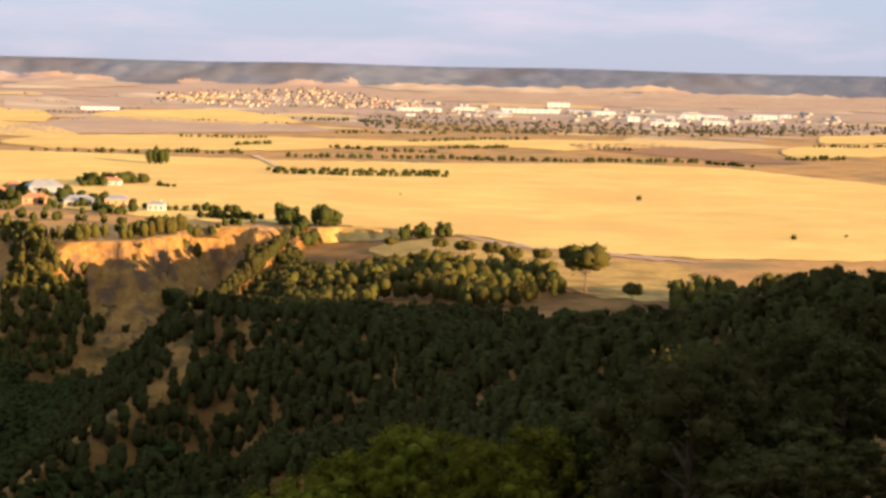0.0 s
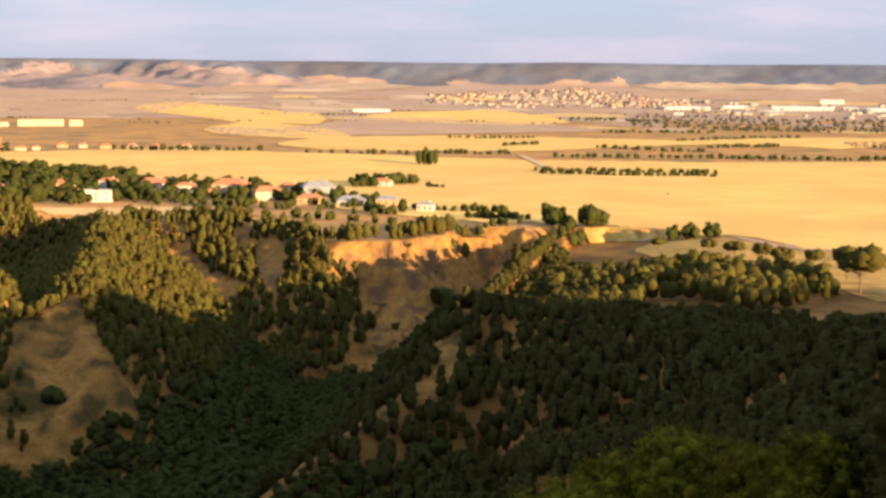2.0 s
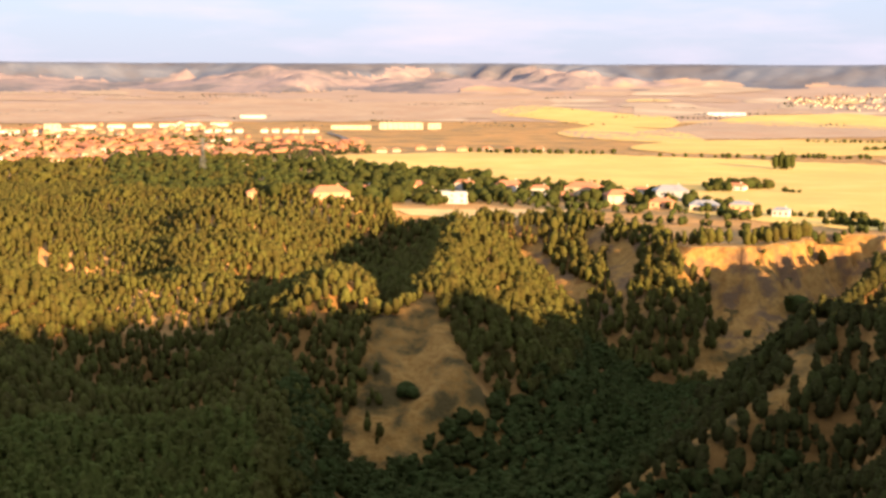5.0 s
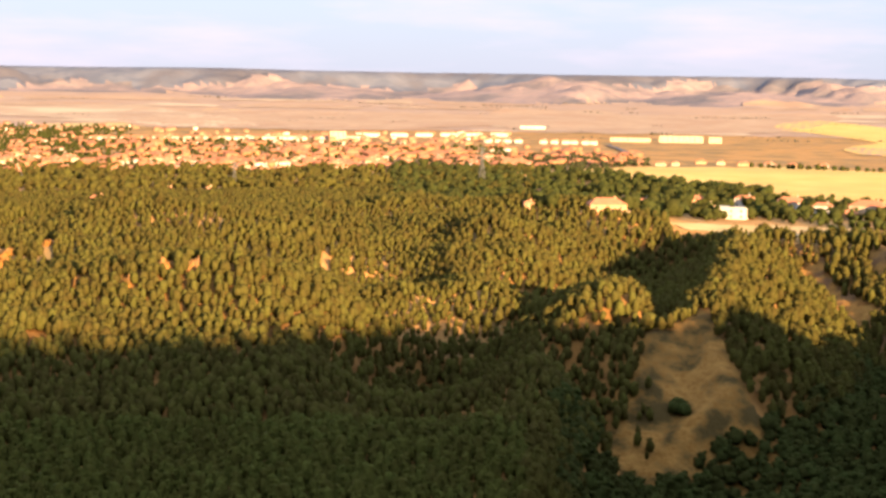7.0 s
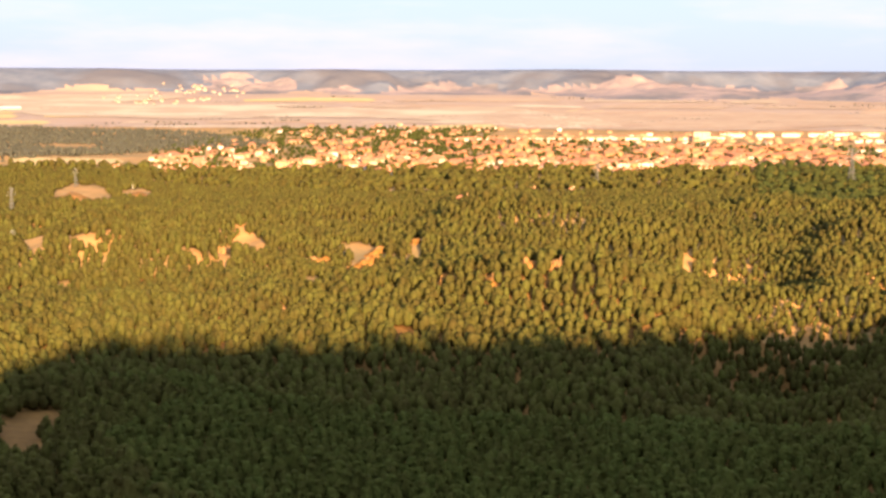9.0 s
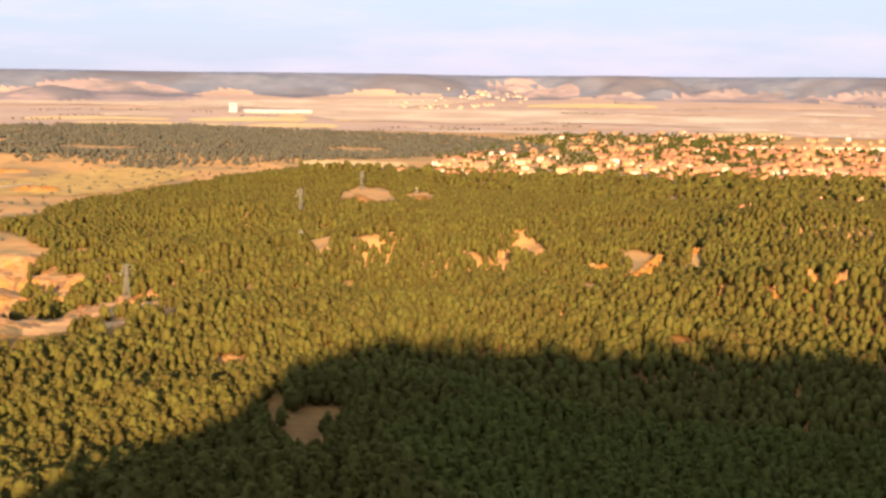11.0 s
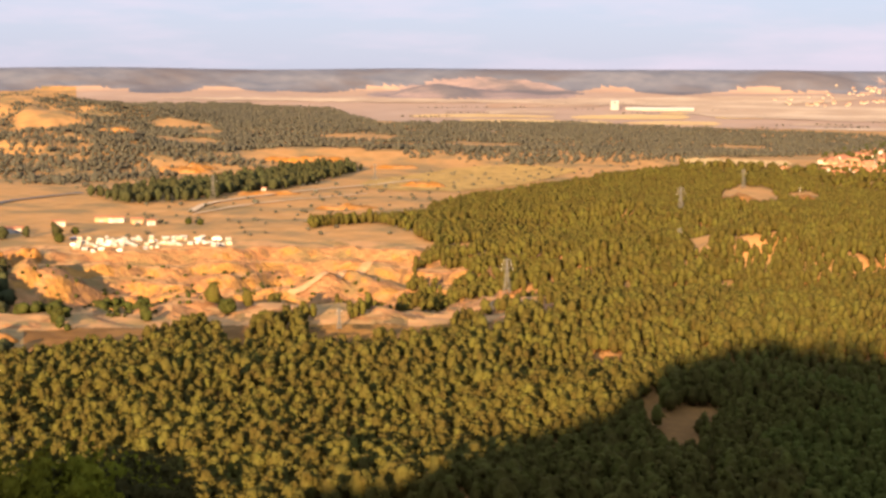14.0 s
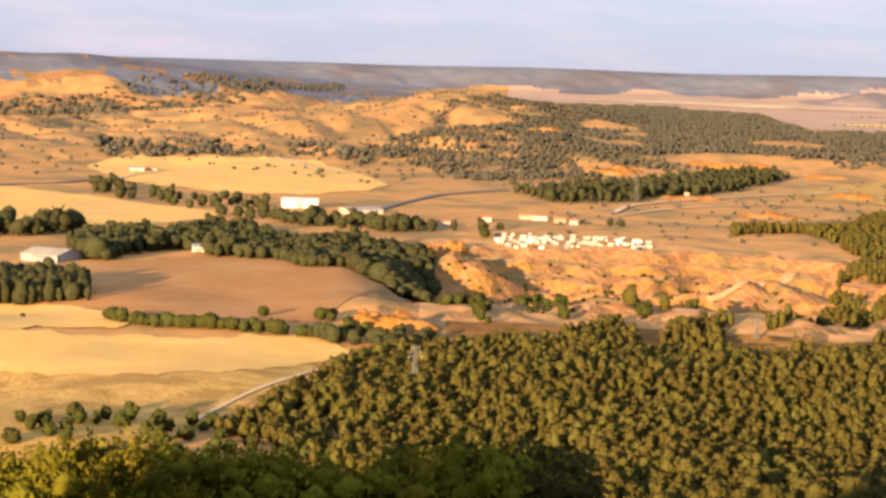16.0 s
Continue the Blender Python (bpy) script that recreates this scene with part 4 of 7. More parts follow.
field("straw_field", "straw", [(55.1, 1386), (53.3, 1472), (49.5, 1465), (46.8, 1446), (44.2, 1208)], [(55.1, 1331), (53.2, 1170), (49.5, 1089), (46.8, 1100), (44.2, 1155)],
      "tan grassland on a low rise", wobble=1.0, seed=30)
field("meadow_field", "meadow", [(30.1, 1294), (26.5, 1485), (24.5, 1512), (22.1, 1470)], [(30.1, 1218), (28.9, 1197), (26.5, 1193), (24.5, 1268), (22.1, 1449)],
      "tan grass hillside above the quarry", wobble=1.0, seed=31)
field("stubble_field", "stubble", [(18.8, 1585), (17.7, 1607), (14.6, 1626)], [(18.9, 1553), (17.7, 1522), (14.6, 1546)],
      "tan field at the edge of the town", wobble=1.0, seed=32)
field("meadow_field", "meadow", [(12.0, 2233), (10.6, 2415), (9.0, 2454)], [(12.0, 1900), (10.6, 1969), (9.0, 2131)],
      "pale green field at the edge of the town", wobble=1.0, seed=33)

# ---- woods and trees ----
def lie(x, y):
    """Bearing, range, height and the distances from the rims and the spurs of the canyon."""
    bear, rng = np.degrees(np.arctan2(-x, y)), np.hypot(x, y)
    return bear, rng, ground(x, y), off_line(x, y, FAR_RIM)[0], off_line(x, y, TONGUE)[0], np.minimum(off_line(x, y, DIRT_SPUR[2:])[0], off_line(x, y, DIRT_EDGE)[0])


def on_face(x, y):
    """The bare end of the dirt spur, between its sharp edge and the pines."""
    bear, rng = np.degrees(np.arctan2(-x, y)), np.hypot(x, y)
    return (rng > np.interp(bear, (-20.5, -18.5, -16.0, -15.0), (552, 538, 515, 500))) & (rng < 628) & (bear > np.interp(rng, (500, 548, 566, 622), (-22.6, -22.1, -20.7, -19.4))) & (bear < np.interp(rng, (500, 600, 625), (-14.8, -17.0, -17.5)))


def on_floor(x, y):
    bear, rng, z, d_far, d_ton, d_dirt = lie(x, y)
    return ((z < -33 + 3 * waves(x, y, 25, 61)) | ((bear > -18.5) & (rng < 522))) & (d_far > 95) & ~on_face(x, y) & (d_ton > 6)


def on_wall(x, y):
    bear, rng, z, d_far, d_ton, d_dirt = lie(x, y)
    bare = (np.minimum(off_line(x, y, BARE_RIBS[0])[0], off_line(x, y, BARE_RIBS[1])[0]) < 7 + 5 * waves(x, y, 20, 66)) | (np.abs(waves(x, y, 60, 23)) < 0.05)
    return (z < 0.5) & (d_far < 345) & (bear > -29.7 + 0.6 * waves(x, y, 22, 58)) & ((z > -36) | (d_far < 95)) & ~on_face(x, y) & ~(bare & (z < -6)) & (waves(x, y, 30, 63) > -0.75)


def not_bare(x, y):
    """Leaves bare patches and thin places in the forest, more of them on the far sunny slope."""
    rng = np.hypot(x, y)
    bear = np.degrees(np.arctan2(-x, y))
    patch = waves(x, y, 48, 62) + 0.5 * waves(x, y, 17, 65)
    near_edge = np.interp(bear, (22.0, 23.6, 25.5, 30.4, 34.0), (585, 556, 518, 496, 540))
    far_edge = np.interp(bear, (22.0, 23.5, 25.0, 27.9, 29.6, 32.0), (592, 615, 668, 684, 720, 720))
    strip = (bear > 22) & (bear < 32) & (rng > near_edge) & (rng < far_edge)
    return (patch < 1.45 + 0.6 * (bear < -4) - 0.45 * smooth(560, 660, rng) * (1 - smooth(820, 900, rng))) & (~strip | (waves(x, y, 26, 67) > 0.72))


def on_spur(x, y):
    bear, rng, z, d_far, d_ton, d_dirt = lie(x, y)
    return (d_ton > 2.0 + 3.5 * waves(x, y, 30, 51)) & (z > -46) & ~((np.abs(waves(x, y, 34, 64)) < 0.07) & (d_ton < 80) & (bear > -40))


stand("canyon_trees", "broad", scatter([(-14.0, 560.0), (-20.0, 720.0), (-29.0, 790.0), (-34.0, 790.0)], [(-14.0, 380.0), (-34.0, 380.0)], 4.3, 6.0, 34, 0.0, 9.0, (0.9, 1.3), on_floor),
      "dark broadleaf trees crowding the canyon floor", "wood", seed=34, fine=True)
stand("canyon_pines", "pine", scatter([(-19.4, 905.0), (-23.0, 905.0), (-25.0, 885.0), (-27.0, 850.0), (-28.9, 800.0), (-30.2, 800.0)], [(-19.4, 560.0), (-30.2, 600.0)], 4.7, 7.8, 35, 0.0, 9.0, (0.8, 1.1), on_wall),
      "pines climbing the canyon wall over orange soil", "wood", seed=35, fine=True)
stand("talus_bushes", "broad", row_of([(-32.4, 778), (-33.2, 735), (-33.0, 715), (-32.9, 788)], 5.0, 9.0, 36, 5.0),
      "dark clump of trees on the bare slope under the cliff", "wood", seed=36)
stand("talus_bushes", "broad", scatter([(-28.8, 780.0), (-36.0, 830.0)], [(-28.8, 700.0), (-36.0, 720.0)], 17, 3.5, 37, 0.45, 9.0, (1.0, 1.4)),
      "bushes dotted over the slope under the cliff", "scrub", seed=37)
stand("rim_pines", "pine", scatter([(-28.6, 815.0), (-30.2, 815.0), (-32.0, 840.0), (-33.4, 855.0)], [(-28.6, 796.0), (-30.2, 799.0), (-32.0, 812.0), (-33.4, 838.0)], 6.5, 9.5, 31, 0.35, 9.0),
      "pines standing along the rim of the cliff", "wood", seed=31)
stand("dirt_bushes", "broad", row_of([(-18.3, 566), (-18.8, 562)], 1.3, 5.5, 38, 2.5),
      "dark clump of bushes on the bare dirt slope", "scrub", seed=38)
stand("dirt_bushes", "pine", row_of([(-16.0, 562), (-17.0, 572), (-17.4, 566), (-17.3, 540), (-16.4, 530)], 4.0, 5.5, 39, 4.0, (0.9, 1.1)),
      "scattered young pines on the bare dirt slope", "scrub", seed=39)
stand("dirt_bushes", "broad", row_of([(-17.4, 528), (-18.0, 520), (-18.5, 512)], 2.2, 6.0, 32, 4.0),
      "dark bushes at the foot of the bare dirt slope", "scrub", seed=32)
CLEARINGS.append((5.9, 751, 8, 16))
CLEARINGS.append((6.2, 732, 6, 9))
CLEARINGS.append((7.8, 751, 8, 10))
CLEARINGS.append((8.1, 616, 3, 11))
CLEARINGS.append((5.8, 607, 4, 7))
CLEARINGS.append((4.2, 598, 3, 6))
CLEARINGS.append((1.6, 584, 2, 6))
CLEARINGS.append((3.2, 603, 3, 6))
CLEARINGS.append((0.2, 589, 2, 6))
CLEARINGS.append((-0.9, 585, 2, 6))
CLEARINGS.append((11.1, 717, 5, 70))
CLEARINGS.append((-5.6, 713, 3, 52))
CLEARINGS.append((4.2, 760, 3, 28))
CLEARINGS.append((9.0, 559, 2, 6))
CLEARINGS.append((-3.0, 582, 2, 6))
CLEARINGS.append((21.0, 471, 7, 7))
CLEARINGS.append((19.4, 397, 5, 11))
CLEARINGS.append((17.7, 398, 6, 12))
CLEARINGS.append((18.5, 377, 5.5, 26))
CLEARINGS.append((19.4, 415, 2.5, 16))
CLEARINGS.append((28.2, 800, 13, 38))
CLEARINGS.append((27.5, 735, 7, 22))
CLEARINGS.append((26.0, 796, 5, 22))
CLEARINGS.append((16.1, 1167, 23, 141))
CLEARINGS.append((14.2, 1186, 12, 67))
CLEARINGS.append((10.4, 758, 10, 65))
CLEARINGS.append((12.1, 654, 3, 8))
CLEARINGS.append((6.2, 767, 10, 18))
CLEARINGS.append((0.2, 592, 3, 6))
CLEARINGS.append((-0.9, 587, 3, 13))
CLEARINGS.append((7.8, 648, 5, 26))
CLEARINGS.append((5.2, 611, 4, 10))
CLEARINGS.append((4.5, 528, 5, 6))
CLEARINGS.append((24.2, 650, 8, 8))
CLEARINGS.append((23.2, 559, 3, 32))
CLEARINGS.append((26.5, 789, 7, 26))
CLEARINGS.append((26.7, 722, 8, 17))
CLEARINGS.append((25.6, 649, 10, 6))
CLEARINGS.append((25.2, 527, 4, 19))
CLEARINGS.append((17.7, 733, 7, 44))
CLEARINGS.append((16.2, 688, 6, 6))
CLEARINGS.append((36.3, 2243, 48, 59))
CLEARINGS.append((41.0, 2144, 46, 247))
CLEARINGS.append((35.5, 2129, 23, 69))
CLEARINGS.append((26.8, 528, 6, 6))
_wood = scatter([(-13.0, 1010.0), (-9.0, 1180.0), (-8.1, 1236), (-2.0, 1189), (4.9, 1143), (7.0, 1168), (13.0, 1250), (17.0, 1385), (15.3, 1447), (18.4, 1485), (21.2, 1373), (24.5, 1187), (27.3, 1028), (27.9, 910), (28.1, 823)], [(-13.0, 290.0), (-8.0, 290.0), (-7.9, 312.0), (31.0, 312.0)], 3.5, 5.5, 40, 0.0, 9.0, (0.85, 1.2), not_bare)
_wb, _wr = np.degrees(np.arctan2(-_wood[:, 0], _wood[:, 1])), np.hypot(_wood[:, 0], _wood[:, 1])
_green = (_wb < 15 + 3 * waves(_wood[:, 0], _wood[:, 1], 60, 68)) & (_wr < 440 + 34 * waves(_wood[:, 0], _wood[:, 1], 90, 69))
stand("pine_forest", "pine", _wood[~_green], "dense green pine forest over sunlit and shaded slopes", "forest", seed=40)
stand("young_forest", "pine", _wood[_green], "fresh green trees crowding the shaded valley floor", "forest", "young", seed=29)
stand("pine_forest", "pine", scatter([(51.0, 354), (48.9, 384), (46.7, 422), (45.5, 465), (43.8, 489), (37.7, 512), (34.2, 490), (36.0, 560.0), (34.0, 545.0), (31.5, 575.0), (30.0, 640.0), (29.0, 690.0), (28.0, 730.0)], [(51.0, 367), (47.0, 340.0), (43.0, 312.0), (36.0, 312.0), (28.0, 312.0)], 3.4, 5.2, 41, 0.0, 9.0, (0.85, 1.2), not_bare),
      "dense pine plantation in evening sun", "forest", seed=41)
stand("pine_forest", "pine", scatter([(31.9, 930.0), (29.5, 928), (28.1, 947), (27.0, 960.0)], [(31.9, 900.0), (29.5, 909), (28.1, 866), (27.0, 640.0)], 3.5, 5.5, 42, 0.0, 9.0, (0.85, 1.2), not_bare),
      "dark finger of pines reaching to the quarry", "forest", seed=42)
stand("pine_forest", "pine", scatter([(-20.4, 905.0), (-19.0, 930.0), (-16.0, 950.0), (-13.0, 1010.0)], [(-20.4, 640.0), (-19.4, 626.0), (-17.5, 606.0), (-17.0, 580.0), (-16.2, 542.0), (-15.3, 500.0), (-14.8, 380.0), (-13.0, 330.0)], 4.0, 6.2, 43, 0.0, 9.0, (0.85, 1.2), not_bare),
      "pine wood on the slopes above the bare dirt spur", "forest", seed=43)
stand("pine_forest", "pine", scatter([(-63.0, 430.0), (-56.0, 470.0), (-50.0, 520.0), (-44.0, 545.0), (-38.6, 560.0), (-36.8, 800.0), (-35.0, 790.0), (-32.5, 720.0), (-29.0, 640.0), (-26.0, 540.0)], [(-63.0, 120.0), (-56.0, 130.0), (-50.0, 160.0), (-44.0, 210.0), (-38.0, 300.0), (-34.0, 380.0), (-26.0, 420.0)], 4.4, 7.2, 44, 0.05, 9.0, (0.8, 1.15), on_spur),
      "pine wood on the spur below the lookout, shade painted in its colour", "forest", "shaded_pine", seed=44, fine=True)
stand("valley_oaks", "broad", scatter([(58.0, 385.0), (50.0, 372.0), (44.0, 352.0)], [(58.0, 335.0), (50.0, 330.0), (44.0, 326.0)], 7, 4.2, 45, 0.42, 9.0, (0.9, 1.2)),
      "rounded trees at the foot of the hill", "wood", seed=45)
stand("pine_grove", "pine", scatter([(-36.4, 720.0), (-38.0, 700.0), (-41.0, 705.0), (-44.0, 700.0), (-46.6, 660.0)], [(-36.4, 570.0), (-38.6, 560.0), (-40.0, 606.0), (-41.8, 606.0), (-43.0, 560.0), (-46.6, 610.0)], 6.6, 8.5, 30, 0.2, 9.0, (0.95, 1.35)),
      "dark pines on the plateau between canyon and meadow", "grove", seed=30)
stand("pine_grove", "pine", scatter([(-50.2, 610.0), (-56.0, 640.0), (-63.0, 640.0)], [(-50.5, 520.0), (-56.0, 520.0), (-63.0, 500.0)], 7.5, 11, 47, 0.05, 9.0),
      "dark pines at the edge of the wheat", "grove", seed=47)
CLEARINGS.append((-20.2, 991, 11, 20))
CLEARINGS.append((-20.6, 1105, 7, 27))
CLEARINGS.append((-22.2, 1094, 11, 28))
CLEARINGS.append((-23.3, 1074, 7, 28))
CLEARINGS.append((-24.9, 1069, 13, 28))
CLEARINGS.append((-24.2, 1017, 7, 24))
CLEARINGS.append((-26.2, 1008, 11, 22))
CLEARINGS.append((-27.0, 1056, 6, 30))
CLEARINGS.append((-28.0, 1030, 12, 27))
CLEARINGS.append((-27.7, 972, 8, 22))
CLEARINGS.append((-29.2, 963, 10, 22))
CLEARINGS.append((-30.5, 969, 7, 21))
CLEARINGS.append((-15.7, 943, 12, 6))
CLEARINGS.append((-18.8, 1100, 9, 29))
CLEARINGS.append((-14.2, 956, 6, 14))
CLEARINGS.append((-17.0, 1093, 6, 35))
stand("villa_trees", "broad", scatter([(-8.0, 1560.0), (-13.3, 1427), (-16.4, 1414), (-19.4, 1285), (-21.4, 1211), (-25.1, 1169), (-28.4, 1052), (-31.2, 991)], [(-8.0, 1110.0), (-13.3, 954), (-17.0, 955), (-23.1, 1042), (-29.2, 1006), (-31.2, 977)], 11, 8.5, 48, 0.25, 9.0),
      "garden trees among the villas", "garden trees", seed=48)
stand("villa_trees", "broad", scatter([(5.8, 1451), (-2.0, 1470), (-8.1, 1522), (-13.0, 1548)], [(5.8, 1169), (-2.0, 1224), (-8.1, 1240), (-13.0, 1229)], 9, 7, 49, 0.2, 9.0),
      "garden trees along the edge of the town", "garden trees", "pine", seed=49)
stand("villa_trees", "broad", scatter([(18.5, 1531), (14.0, 1523), (9.0, 1456), (5.4, 1436)], [(18.5, 1408), (14.0, 1311), (9.0, 1198), (5.4, 1168)], 9, 7, 50, 0.15, 9.0),
      "trees between the town and the pine forest", "garden trees", "pine", seed=50)
stand("town_trees", "broad", scatter([(5.8, 2668), (2.0, 2319), (-6.0, 2096), (-12.1, 2023)], [(5.8, 1451), (2.0, 1450), (-6.0, 1501), (-12.2, 1597)], 18, 5.5, 51, 0.25, 9.0),
      "street trees among the town houses", "street trees", seed=51)
stand("suburb_trees", "broad", scatter([(-9.0, 1780), (-12.0, 1860), (-15.1, 1850), (-17.2, 1800)], [(-9.0, 1440), (-11.2, 1440), (-15.1, 1540), (-17.2, 1640)], 10, 5.5, 82, 0.42, 9.0, (0.9, 1.3)),
      "dark trees between the suburb houses", "garden trees", "river_leaf", seed=82)
stand("town_trees", "broad", scatter([(13.6, 1822), (9.0, 2759), (1.3, 2725)], [(13.6, 1493), (9.0, 1491), (1.3, 1595)], 18, 5.5, 52, 0.25, 9.0),
      "street trees among the white houses", "street trees", seed=52)
for _c in ((35.0, 1435, 48, 55), (31.8, 1570, 75, 60), (28.3, 1510, 60, 55), (30.0, 2050, 60, 110), (36.5, 1880, 55, 90), (25.5, 1900, 50, 80), (20.0, 1800, 45, 70), (16.5, 1980, 40, 90)):
    CLEARINGS.append(_c)
stand("holm_oak_wood", "broad", scatter([(39.5, 2332), (38.3, 2456), (34.5, 3646), (31.0, 3482), (29.3, 2551), (25.7, 2779), (22.5, 2899), (16.4, 2599), (13.2, 2522), (10.5, 2300), (9.3, 2050)], [(39.5, 1300), (38.4, 1330), (37.2, 1360), (33.7, 1490), (30.1, 1630), (27.0, 1570), (25.7, 1550), (23.7, 1500), (18.4, 1570), (15.5, 1700), (13.1, 1850), (10.5, 1950), (9.3, 2000)], 8.6, 5.2, 53, 0.3, 9.0, (0.9, 1.25)),
      "grey-green oak wood over rolling ground, paled for haze", "wood", "oak", seed=53)
stand("holm_oak_wood", "broad", scatter([(44.8, 1510), (43.6, 1711), (42.4, 2271), (40.8, 2555), (38.0, 3723), (33.9, 3743)], [(44.8, 1512), (43.6, 1442), (42.6, 1380), (40.7, 1254), (37.9, 1472), (33.9, 1588)], 8.6, 5.2, 54, 0.22, 9.0, (0.9, 1.25)),
      "grey-green oak wood over rolling hills, paled for haze", "wood", "oak", seed=54)
stand("pine_wood", "pine", scatter([(39.9, 1139), (34.8, 1311), (32.3, 1504), (29.5, 1508)], [(39.9, 1141), (38.0, 1074), (35.8, 1102), (32.2, 1214), (29.5, 1507)], 8, 9, 55, 0.0, 9.0, (1.0, 1.3)),
      "dark green wood below an orange bank", "wood", "river_leaf", seed=55)
stand("river_wood", "broad", scatter([(50.7, 847), (49.4, 849), (48.2, 798), (46.8, 789), (45.2, 777), (43.9, 751), (42.4, 727)], [(50.7, 733), (49.4, 719), (48.6, 711), (46.8, 688), (45.1, 678), (44.1, 659), (42.4, 642)], 5.0, 8, 56, 0.0, 9.0),
      "lush trees along the river bend", "wood", "river_leaf", seed=56)
stand("river_wood", "broad", scatter([(55.4, 798), (53.6, 811), (52.0, 806), (50.6, 836)], [(55.4, 732), (54.4, 706), (53.4, 721), (52.0, 750), (50.6, 756)], 5.5, 8.5, 57, 0.08, 9.0),
      "trees round a farm by the river", "wood", "river_leaf", seed=57)
stand("poplar_grove", "broad", scatter([(59.0, 672), (57.9, 652), (56.2, 632), (54.8, 612)], [(59.0, 585), (57.9, 588), (56.2, 582), (54.8, 578)], 4.4, 9, 58, 0.0, 9.0, (0.55, 0.8)),
      "tall leafy poplars beside the ploughed field", "grove", "river_leaf", seed=58)
stand("river_wood", "broad", scatter([(59.0, 815), (57.9, 823), (56.7, 816), (55.4, 830)], [(59.0, 791), (57.9, 800), (56.7, 807), (55.4, 820)], 8, 12, 59, 0.05, 9.0),
      "round trees beside the cream field", "wood", "river_leaf", seed=59)
stand("river_wood", "broad", scatter([(48.0, 909), (45.2, 880), (42.7, 872)], [(48.0, 888), (45.2, 862), (42.7, 857)], 8, 9, 60, 0.2, 9.0),
      "trees along the valley road", "wood", "river_leaf", seed=60)
stand("river_wood", "broad", scatter([(50.5, 956), (46.8, 890), (43.5, 881), (40.3, 876)], [(50.4, 926), (46.8, 866), (43.5, 855), (40.2, 870)], 13, 9, 61, 0.3, 9.0),
      "trees among sheds by the road", "wood", "river_leaf", seed=61)
stand("river_wood", "broad", scatter([(54.8, 1185), (51.5, 1065), (48.4, 1032)], [(54.8, 1079), (51.5, 989), (48.4, 985)], 15, 8, 62, 0.35, 9.0),
      "scrub along the far river bank", "wood", "river_leaf", seed=62)
stand("hill_scrub", "broad", scatter([(54.7, 1518), (51.3, 1568), (48.5, 1518)], [(54.7, 1445), (51.3, 1472), (48.5, 1472)], 13, 7, 63, 0.1, 9.0, (1.3, 1.8)),
      "dark scrub band across the hills", "scrub", "oak", seed=63)
stand("hill_scrub", "broad", scatter([(47.9, 1572), (45.6, 1511), (43.6, 1560)], [(47.9, 1510), (45.6, 1435), (43.6, 1465)], 13, 7, 64, 0.1, 9.0, (1.3, 1.8)),
      "dark scrub in a hollow of the hills", "scrub", "oak", seed=64)
stand("hill_scrub", "broad", scatter([(59.0, 2612), (54.1, 2950), (49.3, 3338), (45.9, 4205)], [(59.0, 1806), (54.0, 2150), (49.3, 2873), (45.9, 3905)], 22, 7, 65, 0.2, 9.0, (1.5, 2.2)),
      "dark woodland on the mountain foot", "scrub", "oak", seed=65)
stand("hill_bushes", "broad", scatter([(59.0, 1806), (52.1, 2233), (45.3, 3867), (42.0, 4269), (37.9, 1563)], [(59.0, 1160), (52.1, 1417), (45.2, 1171), (41.9, 1274), (37.8, 1156)], 22, 3.4, 66, 0.62, 9.0, (1.2, 1.9)),
      "dry scrub dotted over the rough hills", "scrub", "oak", seed=66)
stand("village_trees", "broad", scatter([(-31.9, 3840), (-37.5, 4235), (-41.6, 3566)], [(-31.9, 3347), (-37.5, 3197), (-41.6, 3194)], 42, 5.5, 67, 0.5, 9.0, (1.2, 1.8)),
      "trees among the far village houses", "trees", "oak", seed=67)
stand("works_trees", "broad", scatter([(-39.1, 3011), (-44.4, 2878), (-50.5, 2922), (-58.3, 3130)], [(-39.2, 2509), (-44.5, 2373), (-50.5, 2424), (-58.3, 2813)], 24, 6, 68, 0.5, 9.0, (1.0, 1.6)),
      "dark scrub and trees before the works", "trees", "oak", seed=68)
stand("quarry_scrub", "broad", scatter([(42.7, 758), (37.8, 767), (33.7, 777), (29.3, 727)], [(42.6, 596), (37.7, 555), (33.6, 670), (29.3, 693)], 8, 1.8, 69, 0.55, 9.0, (1.0, 1.8)),
      "green scrub on the quarry ledges", "scrub", seed=69)
stand("quarry_bushes", "broad", scatter([(46.7, 547), (45.1, 532), (43.4, 519)], [(46.7, 530), (45.1, 509), (43.4, 506)], 9, 5, 70, 0.3, 9.0),
      "bushes at the lip of the quarry", "bushes", seed=70)
stand("hedge", "broad", row_of([(54.1, 533), (52.6, 522), (50.2, 516), (48.6, 511), (46.7, 506)], 2.2, 5.5, 71, 1.2, wide=(1.0, 1.4)),
      "dark hedge between tilled field and stubble", "hedge", seed=71)
stand("river_bushes", "broad", scatter([(46.7, 513), (45.1, 506), (43.8, 502), (42.2, 511)], [(46.7, 501), (45.1, 492), (43.8, 491), (42.2, 506)], 5, 6, 72, 0.1, 9.0),
      "bushes along the field edge", "bushes", "river_leaf", seed=72)
stand("quarry_bushes", "broad", scatter([(42.7, 629), (41.8, 659), (40.4, 649)], [(42.7, 585), (41.8, 559), (40.3, 528)], 5, 4.5, 73, 0.2, 9.0),
      "green bushes in the quarry", "bushes", seed=73)
